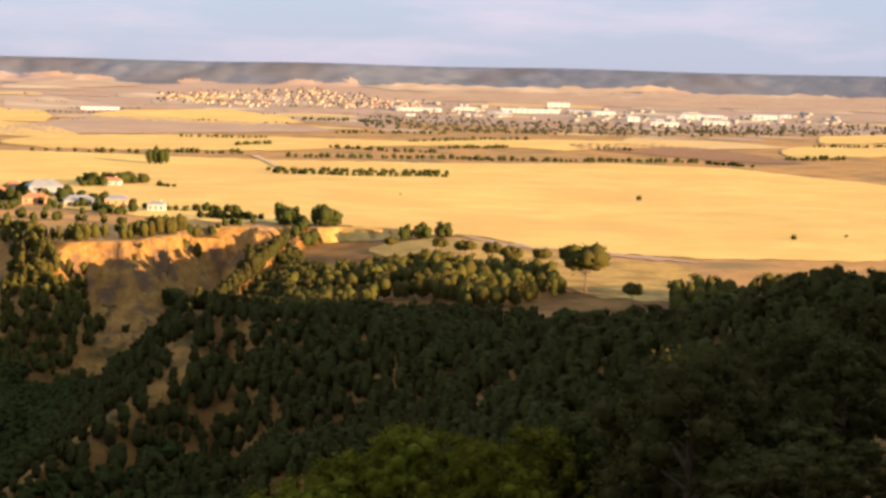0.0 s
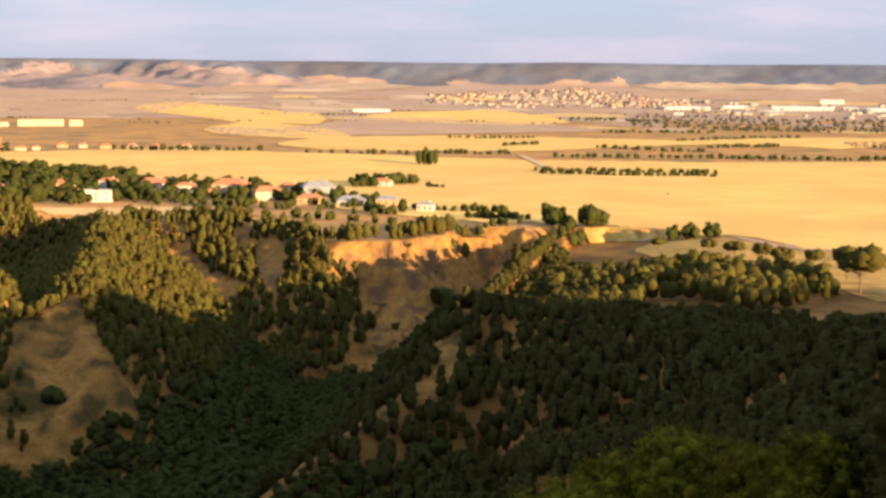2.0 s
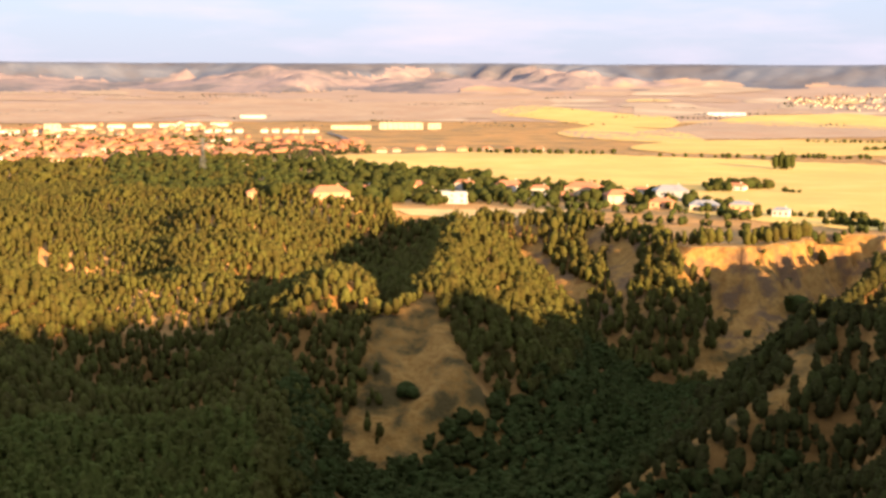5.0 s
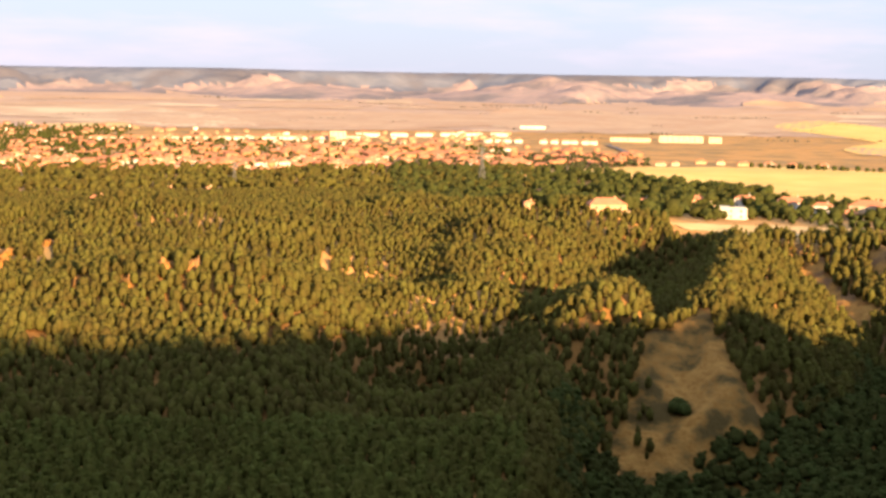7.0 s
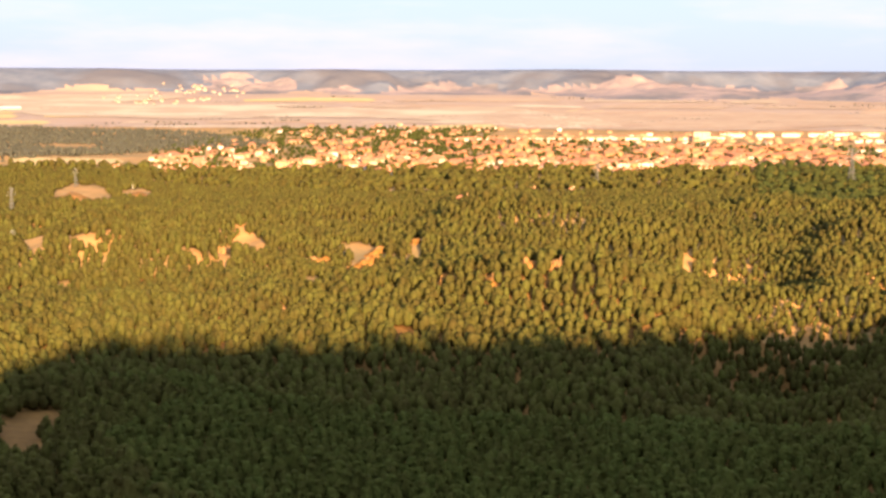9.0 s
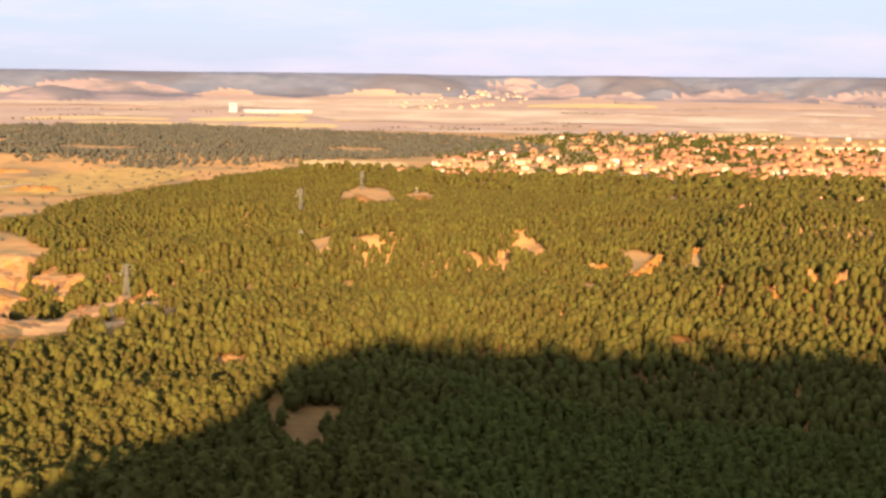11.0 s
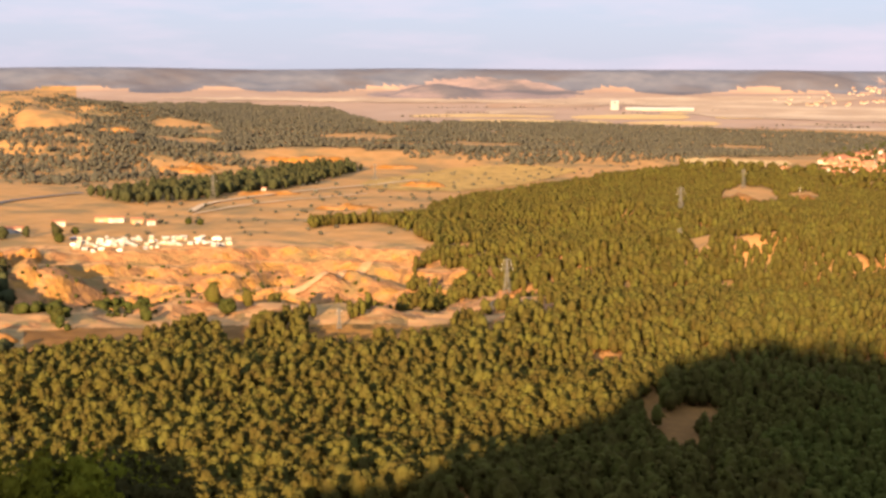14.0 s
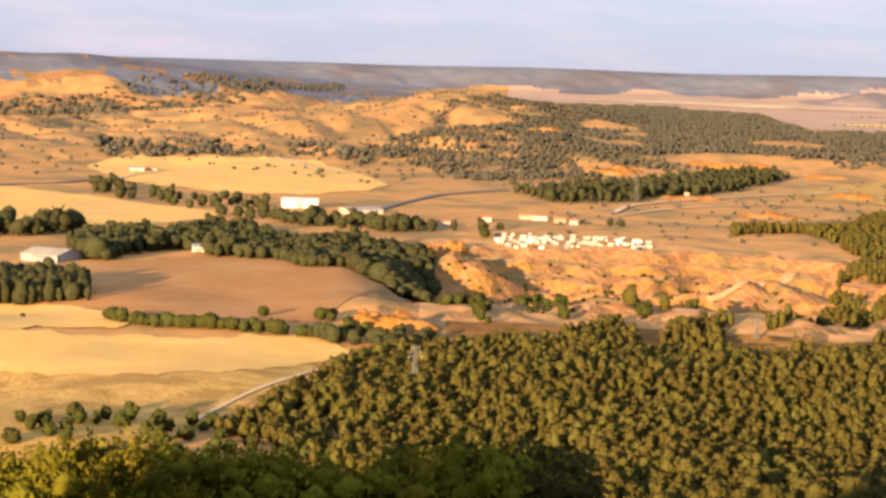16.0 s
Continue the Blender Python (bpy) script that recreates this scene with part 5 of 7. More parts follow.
stand("quarry_bushes", "broad", scatter([(39.4, 672), (38.5, 696), (37.7, 660)], [(39.4, 662), (38.5, 648), (37.7, 555)], 4.5, 4.5, 74, 0.0, 9.0),
      "row of green bushes in the quarry", "bushes", seed=74)
stand("tree_row", "broad", row_of([(-32.3, 1619), (-35.0, 1623)], 5.8, 5.9, 75, 1.5),
      "row of trees across the wheat", "tree row", seed=75)
stand("tree_row", "broad", row_of([(-36.5, 1576), (-38.4, 1590), (-41.6, 1616), (-44.5, 1616)], 6.6, 5.9, 76, 1.5),
      "row of round trees across the wheat", "tree row", seed=76)
stand("tree_row", "broad", row_of([(-38.0, 1782), (-40.4, 1737), (-42.0, 1746)], 5.8, 5.3, 77, 1.5),
      "straggling row of trees", "tree row", seed=77)
stand("tree_row", "broad", row_of([(-40.8, 2002), (-43.2, 2112), (-45.3, 2156)], 7.0, 5.3, 78, 1.5),
      "thin row of trees across the wheat", "tree row", seed=78)
stand("tree_row", "broad", row_of([(-42.0, 1838), (-44.5, 1899)], 5.3, 5.3, 79, 1.5),
      "short row of trees", "tree row", seed=79)
stand("tree_row", "broad", row_of([(-42.8, 1602), (-46.5, 1589), (-51.3, 1671)], 5.8, 5.9, 80, 1.5),
      "hedgerow of trees along a track", "tree row", seed=80)
stand("tree_row", "broad", row_of([(-51.5, 1649), (-53.3, 1609)], 5.3, 5.9, 81, 1.5),
      "end of a tree hedge", "tree row", seed=81)
stand("tree_row", "broad", row_of([(-47.7, 1929), (-48.9, 1917)], 5.3, 5.3, 82, 1.5),
      "short dark hedge", "tree row", seed=82)
stand("tree_row", "broad", row_of([(-32.7, 2063), (-35.9, 2055)], 6.2, 5.3, 83, 1.5),
      "far row of trees", "tree row", seed=83)
stand("tree_row", "broad", row_of([(-34.7, 1795), (-35.9, 1839)], 4.4, 5.3, 84, 1.5),
      "dark copse strip", "tree row", seed=84)
stand("orchard", "broad", row_of([(-35.9, 1386), (-38.8, 1370), (-42.3, 1369)], 4.0, 5.0, 85, 1.5),
      "two lines of orchard trees", "tree row", seed=85)
stand("orchard", "broad", row_of([(-35.9, 1353), (-38.8, 1323), (-42.3, 1332)], 4.0, 5.0, 86, 1.5),
      "two lines of orchard trees", "tree row", seed=86)
stand("tree_row", "broad", row_of([(-54.3, 1815), (-56.4, 1836)], 4.4, 6.6, 87, 1.5),
      "young poplars by a field", "tree row", seed=87)
stand("tree_row", "broad", row_of([(-55.2, 2208), (-57.7, 2285)], 6.2, 5.3, 88, 1.5),
      "row of small trees", "tree row", seed=88)
stand("tree_row", "broad", row_of([(-27.5, 1599), (-29.4, 1597), (-31.1, 1619)], 11.4, 5.3, 89, 1.5),
      "scattered trees in the wheat", "tree row", seed=89)
stand("grove", "broad", row_of([(-29.2, 1193), (-30.4, 1184), (-31.5, 1197)], 3.3, 9.0, 90, 4),
      "dark grove in the wheat", "grove", seed=90)
stand("grove", "broad", row_of([(-29.2, 1164), (-30.4, 1162)], 5.0, 7.0, 91, 4),
      "dark grove in the wheat", "grove", seed=91)
stand("grove", "broad", row_of([(-31.6, 1457), (-32.2, 1459)], 2.5, 17, 92, 4, wide=(0.5, 0.7)),
      "tall dense grove standing alone in the wheat", "grove", seed=92)
stand("tree_row", "broad", row_of([(-33.3, 917), (-34.3, 912), (-35.7, 908)], 2.6, 5.3, 93, 1.5),
      "row of trees by the stubble", "tree row", seed=93)
stand("grove", "broad", row_of([(-36.4, 883), (-37.6, 876), (-38.7, 873)], 1.9, 11.0, 94, 7, (0.75, 1.05)),
      "large dark trees on the canyon brink", "grove", seed=94)
stand("grove", "broad", row_of([(-36.8, 874), (-37.3, 851), (-37.0, 842)], 2.6, 8.5, 95, 5, (0.75, 1.05)),
      "shaded trees in the canyon head", "grove", seed=95)
stand("grove", "broad", row_of([(-40.7, 839), (-41.7, 835), (-42.5, 842)], 2.4, 8.0, 96, 5, (0.75, 1.05)),
      "dark rounded trees beside the fallow", "grove", seed=96)
stand("tree_row", "broad", row_of([(-32.0, 1163), (-32.5, 1148)], 3.5, 4.0, 97, 1.5),
      "small bushes in the wheat", "tree row", seed=97)
stand("woodland", "broad", row_of([(-36.9, 2781), (-38.7, 2757), (-40.4, 2737)], 4.9, 5.9, 98, 25),
      "woodland before the village", "wood", seed=98)
stand("woodland", "broad", row_of([(-38.3, 2257), (-40.4, 2303), (-42.2, 2319)], 4.9, 5.9, 99, 12),
      "tree belt before the works", "wood", seed=99)
stand("woodland", "broad", row_of([(-42.4, 2487), (-45.5, 2452), (-50.5, 2594), (-55.4, 2823)], 6.2, 5.3, 100, 35),
      "dark tree belt along the works", "wood", seed=100)
stand("woodland", "broad", row_of([(-13.5, 1441), (-16.2, 1413), (-19.6, 1296), (-21.4, 1211)], 5.0, 10.0, 101, 14),
      "trees along the edge of the wheat", "wood", seed=101)
stand("tree_row", "broad", row_of([(-20.8, 1719), (-22.9, 1665), (-26.1, 1626)], 8.8, 7.0, 102, 1.5),
      "row of trees at the far edge of the wheat", "tree row", seed=102)
stand("pine_row", "pine", row_of([(34.9, 577), (32.7, 673), (30.9, 672), (28.9, 669)], 10, 9, 103, 10),
      "scattered pines at the edge of the quarry", "tree row", seed=103)
stand("dry_bushes", "broad", scatter([(38.4, 1476), (34.5, 1510), (30.1, 1218), (26.5, 1548), (21.8, 1552), (18.4, 1589)], [(38.4, 833), (33.5, 848), (28.5, 851), (26.5, 1150), (21.8, 1379), (18.4, 1516)], 21, 2.3, 104, 0.58, 9.0, (1.2, 2.0)),
      "dry bushes dotted over tan grassland", "scrub", "oak", seed=104)
stand("rim_trees", "broad", row_of([(-29.2, 833), (-30.4, 839), (-32.1, 857), (-33.5, 854), (-35.3, 885)], 6, 5.5, 105, 4),
      "trees along the rim of the cliff", "trees", seed=105)
stand("rim_trees", "broad", row_of([(-23.9, 937), (-26.3, 913), (-28.8, 894), (-31.2, 877)], 6, 5.5, 106, 5),
      "hedge trees between wood and wheat", "trees", seed=106)
stand("rim_trees", "broad", row_of([(-31.4, 969), (-33.3, 955), (-34.9, 946)], 4, 5.0, 107, 2),
      "hedge of trees beside the wheat", "trees", seed=107)
stand("villa_trees", "broad", scatter([(-19.0, 1262), (-22.2, 1209), (-25.1, 1139), (-28.4, 1063), (-31.2, 999)], [(-19.0, 981), (-22.2, 980), (-25.1, 973), (-28.4, 940), (-31.2, 919)], 11, 5.5, 108, 0.3, 9.0),
      "leafy garden trees between the villas", "garden trees", seed=108)
stand("villa_trees", "broad", scatter([(-11.2, 1689), (-13.3, 1548), (-16.0, 1472)], [(-11.2, 1412), (-13.3, 1385), (-16.0, 1390)], 16, 7, 109, 0.3, 9.0),
      "trees among the suburb houses", "garden trees", seed=109)

def town(far, near, n, size, seed):
    """n spots for houses, set out along crooked streets over a region of the plan."""
    rnd = random.Random(seed)
    lo, hi = span(far, near)
    out = []
    while len(out) < n:
        b = rnd.uniform(lo, hi)
        r1, r0 = edges(far, near, np.array([b]))
        if r1[0] - r0[0] < 5:
            continue
        r = r0[0] + (r1[0] - r0[0]) * rnd.random()
        x, y = place(b, r)
        w = rnd.uniform(*size)
        out.append((round(x / 6) * 6, round(y / 16) * 16 + rnd.uniform(-3, 3), w, w * rnd.uniform(0.6, 0.8), rnd.uniform(2.6, 4.8), rnd.choice((0.15, 0.25, -0.2, 0.05, 1.6)) + rnd.uniform(-0.1, 0.1)))
    return out


def town_houses(far, near, n, size, seed, label, group):
    rnd = random.Random(seed)
    for x, y, w, d, h, turn in town(far, near, n, size, seed):
        house(math.degrees(math.atan2(-x, y)), math.hypot(x, y), w, d, h, math.degrees(turn), rnd.choice(("white", "cream", "cream", "ochre")), "roof", 2, 1, False, "house", label, group)


# ---- kinds of things ----
def track(name, material, line, w, label, category="track"):
    """A road or track of that width, draped over the land."""
    pts = [Vector(place(*p)) for p in line]
    fine = []
    for a, c in zip(pts[:-1], pts[1:]):
        n = max(2, int((c - a).length / 4))
        fine += [a.lerp(c, k / n) for k in range(n)]
    fine.append(pts[-1])
    for _ in range(12):
        fine = [fine[0]] + [(fine[k - 1] + fine[k] * 2 + fine[k + 1]) / 4 for k in range(1, len(fine) - 1)] + [fine[-1]]
    v, f = [], []
    for k, p in enumerate(fine):
        d = (fine[min(k + 1, len(fine) - 1)] - fine[max(k - 1, 0)]).normalized()
        side = Vector((-d.y, d.x)) * w * 0.5 * (1 + 0.2 * noise.noise((k * 0.3, w, 0)))
        for j in (-1, 0, 1):
            q = p + side * j
            v.append((q.x, q.y, 0.25 + 0.0006 * q.length))
        if k:
            i = 3 * k
            f += [(i - 3, i - 2, i + 1, i), (i - 2, i - 1, i + 2, i + 1)]
    v = np.array(v)
    v[:, 2] += ground(v[:, 0], v[:, 1])
    return tagged(new(name, mesh_of(name, v, f, M[material])), label, category, kind="structure")


def pylon(b, r, tall, label):
    """A lattice pylon: four legs, braces, three pairs of arms with insulators."""
    x, y = place(b, r)
    base = new("pylon")
    base.location = (x, y, height(x, y))
    base.rotation_euler = (0, 0, radians(b + 20))
    w0, w1, t = tall * 0.09, tall * 0.022, max(0.14, tall * 0.008)
    at = lambda k, h: (((-1, -1), (1, -1), (1, 1), (-1, 1))[k % 4][0] * (w0 + (w1 - w0) * min(1, h / 0.75)), ((-1, -1), (1, -1), (1, 1), (-1, 1))[k % 4][1] * (w0 + (w1 - w0) * min(1, h / 0.75)), h * tall)
    for k in range(4):
        bm = bmesh.new()
        bar(bm, at(k, -0.03), at(k, 0.75), t)
        bar(bm, at(k, 0.75), at(k, 1.0), t)
        part("leg", bm, M["steel"], base)
    for lo, hi in ((0.0, 0.2), (0.2, 0.37), (0.37, 0.51), (0.51, 0.63), (0.63, 0.73), (0.73, 0.82), (0.82, 0.91), (0.91, 1.0)):
        bm = bmesh.new()
        for k in range(4):
            bar(bm, at(k, lo), at(k + 1, hi), t * 0.6)
            bar(bm, at(k + 1, lo), at(k, hi), t * 0.6)
            bar(bm, at(k, hi), at(k + 1, hi), t * 0.6)
        part("brace", bm, M["steel"], base)
    for h, s in ((0.76, 0.16), (0.87, 0.13), (0.97, 0.10)):
        bm = bmesh.new()
        for e in (-1, 1):
            bar(bm, (0, -w1, h * tall), (e * s * tall, 0, h * tall), t * 0.8)
            bar(bm, (0, w1, h * tall), (e * s * tall, 0, h * tall), t * 0.8)
            bar(bm, (0, 0, (h + 0.035) * tall), (e * s * tall, 0, h * tall), t * 0.8)
        arm = part("arm", bm, M["steel"], base)
        for e in (-1, 1):
            bm = bmesh.new()
            bmesh.ops.create_cone(bm, cap_ends=True, segments=6, radius1=t * 0.7, radius2=t * 0.5, depth=tall * 0.04, matrix=Matrix.Translation((e * s * tall * 0.96, 0, (h - 0.02) * tall)))
            part("insulator", bm, M["sheet"], arm)
    return tagged(base, label, "pylon", "pylons")


def tree_meshes(name, style, clumps, lat, lon, tufts, leaf, seed, kind="pine", limbs=4):
    rnd = random.Random(seed)
    cv_, cf_ = full_crown(rnd, style, lat, lon, clumps, tufts, leaf) if style in SHAPES else crown(rnd, style, clumps, lat, lon, tufts, leaf)
    sv_, sf_ = stem(rnd, 7, 0.8, 0.024, limbs)
    # shade of each spray a little different
    tint = np.clip(0.45 + 0.3 * np.sin(cv_[:, 0] * 9 + seed) * np.cos(cv_[:, 2] * 7), 0, 1)
    return mesh_of(name + "_crown", cv_, cf_, M[kind], tint, flat=False), mesh_of(name + "_trunk", sv_, sf_, M["bark"])


def tree_thing(name, meshes, x, y, tall, wide, turn, label, category="tree", group=""):
    base = new(name)
    base.location = (x, y, height(x, y) - 0.1)
    base.scale = (wide, wide, tall)
    base.rotation_euler = (0, 0, turn)
    for pname, me in (("crown", meshes[0]), ("trunk", meshes[1])):
        new(pname, me).parent = base
    return tagged(base, label, category, group)


BIG = [tree_meshes("big_pine", "bigpine", 150, 3, 6, 15000, 0.013, 60 + k, "shaded_pine", limbs=7) for k in range(3)]
FRESH_SUNLIT = [tree_meshes("fresh_sunlit_pine", "bigpine", 150, 3, 6, 15000, 0.013, 160 + k, "fresh", limbs=7) for k in range(2)]
MID = [tree_meshes("hill_pine", "bigpine", 90, 3, 6, 7000, 0.018, 70 + k, "shaded_pine", limbs=4) for k in range(3)]
SMALL = [tree_meshes("pine", "pine", 5, 5, 7, 150, 0.075, 80 + k, limbs=2) for k in range(6)]
ROUND = [tree_meshes("round_tree", "broad", 40, 7, 10, 400, 0.05, 190 + k, "broad", limbs=4) for k in range(3)]
PARASOL = [tree_meshes("parasol_pine", "parasol", 16, 5, 10, 200, 0.05, 90 + k, limbs=5) for k in range(3)]
_near = random.Random(9)


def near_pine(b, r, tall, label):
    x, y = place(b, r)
    # Olive pines borrow the fresh needles as sunlight put into their colour.
    return tree_thing("pine_tree", _near.choice(FRESH_SUNLIT if "bright" in label or "olive" in label else BIG), x, y, tall, tall * _near.uniform(0.8, 1.0), _near.uniform(0, 6.28), label, "pine tree", "pines by the lookout")


def parasol_pine(b, r, tall, label):
    x, y = place(b, r)
    return tree_thing("umbrella_pine", _near.choice(PARASOL), x, y, tall, tall * _near.uniform(0.9, 1.1), _near.uniform(0, 6.28), label, "pine tree", "umbrella pines")


def outcrop(b, r, w, d, h, label="bare orange rock outcrop among the pines"):
    """A low lumpy bank of bare rock, steeper towards the lookout."""
    n, m = 18, 12
    cx, cy = place(b, r)
    cb, sb = math.cos(radians(b)), math.sin(radians(b))
    v, f = [], []
    for i in range(m + 1):
        for j in range(n + 1):
            p, q = 2 * j / n - 1, 2 * i / m - 1
            bump_ = max(0.0, 1 - (p * p + q * q)) ** 0.6 * (1.25 - 0.5 * q * 0.5) * (0.7 + 0.7 * noise.noise((p * 2.3 + b, q * 2.3, r * 0.01)) + 0.3 * noise.noise((p * 6.1, q * 6.1 + b, r * 0.01)))
            x, y = cx + p * w * cb - q * d * sb, cy + p * w * sb + q * d * cb
            v.append((x, y, h * max(0, bump_) - 0.3 + 0.35 * noise.noise((x * 0.5, y * 0.5, 0))))
            if i and j:
                k = i * (n + 1) + j
                f.append((k - n - 2, k - n - 1, k, k - 1))
    v = np.array(v)
    v[:, 2] += ground(v[:, 0], v[:, 1])
    return tagged(new("rock_outcrop", mesh_of("rock_outcrop", v, f, M["bare"], flat=False)), label, "rock", "rock outcrops")


def container(b, r, w, h, d, turn, paint):
    """A steel box with corner posts, ribs and a pair of doors."""
    x, y = place(b, r)
    base = new("storage_container")
    base.location = (x, y, height(x, y) + 0.05)
    base.rotation_euler = (0, 0, radians(turn))
    bm = bmesh.new()
    box(bm, -w / 2, w / 2, -d / 2, d / 2, 0, h)
    part("body", bm, M[paint], base)
    bm = bmesh.new()
    box(bm, -w / 2 - 0.06, w / 2 + 0.03, -d / 2 - 0.06, d / 2 + 0.06, h + 0.004, h + 0.12)
    part("roof", bm, M["sheet"], base)
    bm = bmesh.new()
    box(bm, w / 2 - 0.02, w / 2 + 0.06, -d / 2 + 0.2, d / 2 - 0.2, 0.15, h - 0.15)
    part("door", bm, M["slate"], base)
    return tagged(base, "white steel storage container in the works yard above the quarry", "container", "yard containers")


def shed(b, r, w, d, h, turn, wall, roof, label, group="", name="shed"):
    """A long shed with a shallow gable roof, doors and a light strip."""
    x, y = place(b, r)
    base = new(name)
    base.location = (x, y, height(x, y))
    base.rotation_euler = (0, 0, radians(turn))
    rise_ = min(2.5, d * 0.1)
    bm = bmesh.new()
    a = [bm.verts.new(p) for p in ((-w / 2, -d / 2, -1), (w / 2, -d / 2, -1), (w / 2, d / 2, -1), (-w / 2, d / 2, -1), (-w / 2, -d / 2, h), (w / 2, -d / 2, h), (w / 2, d / 2, h), (-w / 2, d / 2, h), (-w / 2, 0, h + rise_), (w / 2, 0, h + rise_))]
    for f in ((0, 1, 5, 4), (2, 3, 7, 6), (1, 2, 6, 9, 5), (3, 0, 4, 8, 7), (4, 5, 9, 8), (6, 7, 8, 9)):
        bm.faces.new([a[i] for i in f])
    part("wall", bm, M[wall], base)
    bm = bmesh.new()
    for e in (-1, 1):
        p = [bm.verts.new(q) for q in ((-w / 2 - 0.3, e * (d / 2 + 0.3), h + 0.03), (w / 2 + 0.3, e * (d / 2 + 0.3), h + 0.03), (w / 2 + 0.3, 0, h + rise_ + 0.12), (-w / 2 - 0.3, 0, h + rise_ + 0.12))]
        q = [bm.verts.new(v.co + Vector((0, 0, 0.2))) for v in p]
        bm.faces.new(p), bm.faces.new(q)
        for k in range(4):
            bm.faces.new((p[k], p[(k + 1) % 4], q[(k + 1) % 4], q[k]))
    part("roof", bm, M[roof], base)
    n = max(1, int(w / 12))
    for k in range(n):
        wx = -w / 2 + w * (k + 0.5) / n
        bm = bmesh.new()
        box(bm, wx - 1.6, wx + 1.6, -d / 2 - 0.06, -d / 2 + 0.05, 0, min(h * 0.6, 4))
        part("door", bm, M["slate"], base)
        bm = bmesh.new()
        box(bm, wx - 2.5, wx + 2.5, -d / 2 - 0.05, -d / 2 + 0.05, h * 0.72, h * 0.84)
        part("window", bm, M["dark"], base)
    return tagged(base, label, "shed", group)



# ---- villas at the edge of the wheat ----
house(-20.2, 1020, 17.4, 12.2, 5.1, -30, "white", "white", 3, 2, True, "house", "large white flat-roofed villa beside the stubble strip", "villas by the wheat")
house(-20.6, 1141, 11.4, 8.0, 4.5, -35, "white", "roof", 3, 2, False, "house", "white villa with terracotta roof in a leafy garden", "villas by the wheat")
house(-22.2, 1132, 18.1, 12.7, 4.0, -26, "white", "roof", 3, 2, False, "house", "white villa with terracotta roof in a leafy garden", "villas by the wheat")
house(-23.3, 1108, 11.8, 8.3, 3.6, -36, "white", "roof", 3, 1, False, "house", "white villa with terracotta roof in a leafy garden", "villas by the wheat")
house(-24.9, 1109, 21.3, 14.0, 4.3, -41, "cream", "roof", 3, 2, False, "house", "long cream villa with terracotta roof", "villas by the wheat")
house(-24.2, 1054, 10.5, 7.4, 3.0, -28, "ochre", "roof", 3, 1, False, "house", "low brick house with terracotta roof", "villas by the wheat")
house(-26.2, 1036, 17.7, 12.4, 4.1, -11, "cream", "roof", 3, 2, False, "house", "cream villa with steep orange roof", "villas by the wheat")
house(-27.0, 1100, 10.2, 7.1, 4.3, -16, "white", "roof", 3, 2, False, "house", "white villa with terracotta roof in a leafy garden", "villas by the wheat")
house(-28.0, 1069, 19.8, 13.9, 5.3, -18, "slate", "slate", 3, 2, False, "house", "grey hall with a rounded dark roof", "villas by the wheat")
house(-27.7, 1003, 12.9, 9.0, 2.9, -38, "ochre", "roof", 3, 1, False, "house", "low brick house with terracotta roof", "villas by the wheat")
house(-29.2, 993, 16.3, 11.4, 2.6, -28, "cream", "slate", 3, 1, False, "house", "low pale house with grey roof", "villas by the wheat")
house(-30.5, 996, 12.1, 8.4, 2.8, -38, "ochre", "slate", 3, 1, False, "house", "low brown house with grey roof", "villas by the wheat")
house(-31.9, 959, 8.9, 6.2, 3.1, -44, "white", "slate", 3, 1, False, "house", "small white house with grey roof at the field edge", "villas by the wheat")
house(-30.3, 1171, 12.5, 8.8, 2.6, -45, "white", "roof", 3, 1, False, "house", "white farmhouse under the grove in the wheat", "villas by the wheat")
house(-12.4, 1579, 24.8, 14.0, 3.9, -23, "cream", "roof", 3, 1, False, "house", "house with a wide orange roof", "villas by the wheat")
house(-12.5, 1370, 10.7, 7.5, 3.9, 3, "white", "roof", 3, 1, False, "house", "white villa with terracotta roof in a leafy garden", "villas by the wheat")
house(-15.7, 949, 19.6, 13.7, 2.7, -4, "ochre", "roof", 3, 1, False, "house", "long brick villa with orange roof", "villas by the wheat")
house(-12.9, 956, 4.8, 5.0, 3.4, -2, "ochre", "roof", 2, 2, False, "house", "small ochre house among trees", "villas by the wheat")
house(-14.2, 1138, 12.2, 8.5, 2.8, -3, "ochre", "roof", 3, 1, False, "house", "brick villa with orange roof", "villas by the wheat")
house(-12.7, 1222, 7.0, 5.0, 3.0, -24, "white", "roof", 2, 1, False, "house", "white villa with terracotta roof in a leafy garden", "villas by the wheat")
house(-13.2, 1209, 8.6, 6.0, 3.0, -20, "cream", "roof", 2, 1, False, "house", "white villa with terracotta roof in a leafy garden", "villas by the wheat")
house(-18.8, 1140, 15.4, 10.8, 3.7, -14, "ochre", "roof", 3, 1, False, "house", "brick villa with orange roof", "villas by the wheat")
house(-19.3, 1103, 7.9, 5.5, 2.6, -11, "cream", "roof", 2, 1, False, "house", "white villa with terracotta roof in a leafy garden", "villas by the wheat")
house(-17.0, 1134, 9.7, 6.8, 2.8, -4, "white", "roof", 3, 1, False, "house", "white villa with terracotta roof in a leafy garden", "villas by the wheat")
house(-20.6, 1227, 7.9, 5.5, 2.6, -7, "white", "roof", 2, 1, False, "house", "white villa with terracotta roof in a leafy garden", "villas by the wheat")
house(-15.0, 1684, 7.7, 5.4, 2.7, -3, "cream", "roof", 2, 1, False, "house", "pale house with orange roof behind the wheat", "houses behind the wheat")
house(-15.6, 1655, 11.3, 7.9, 2.7, -9, "dull", "roof", 2, 1, False, "house", "pale house with orange roof behind the wheat", "houses behind the wheat")
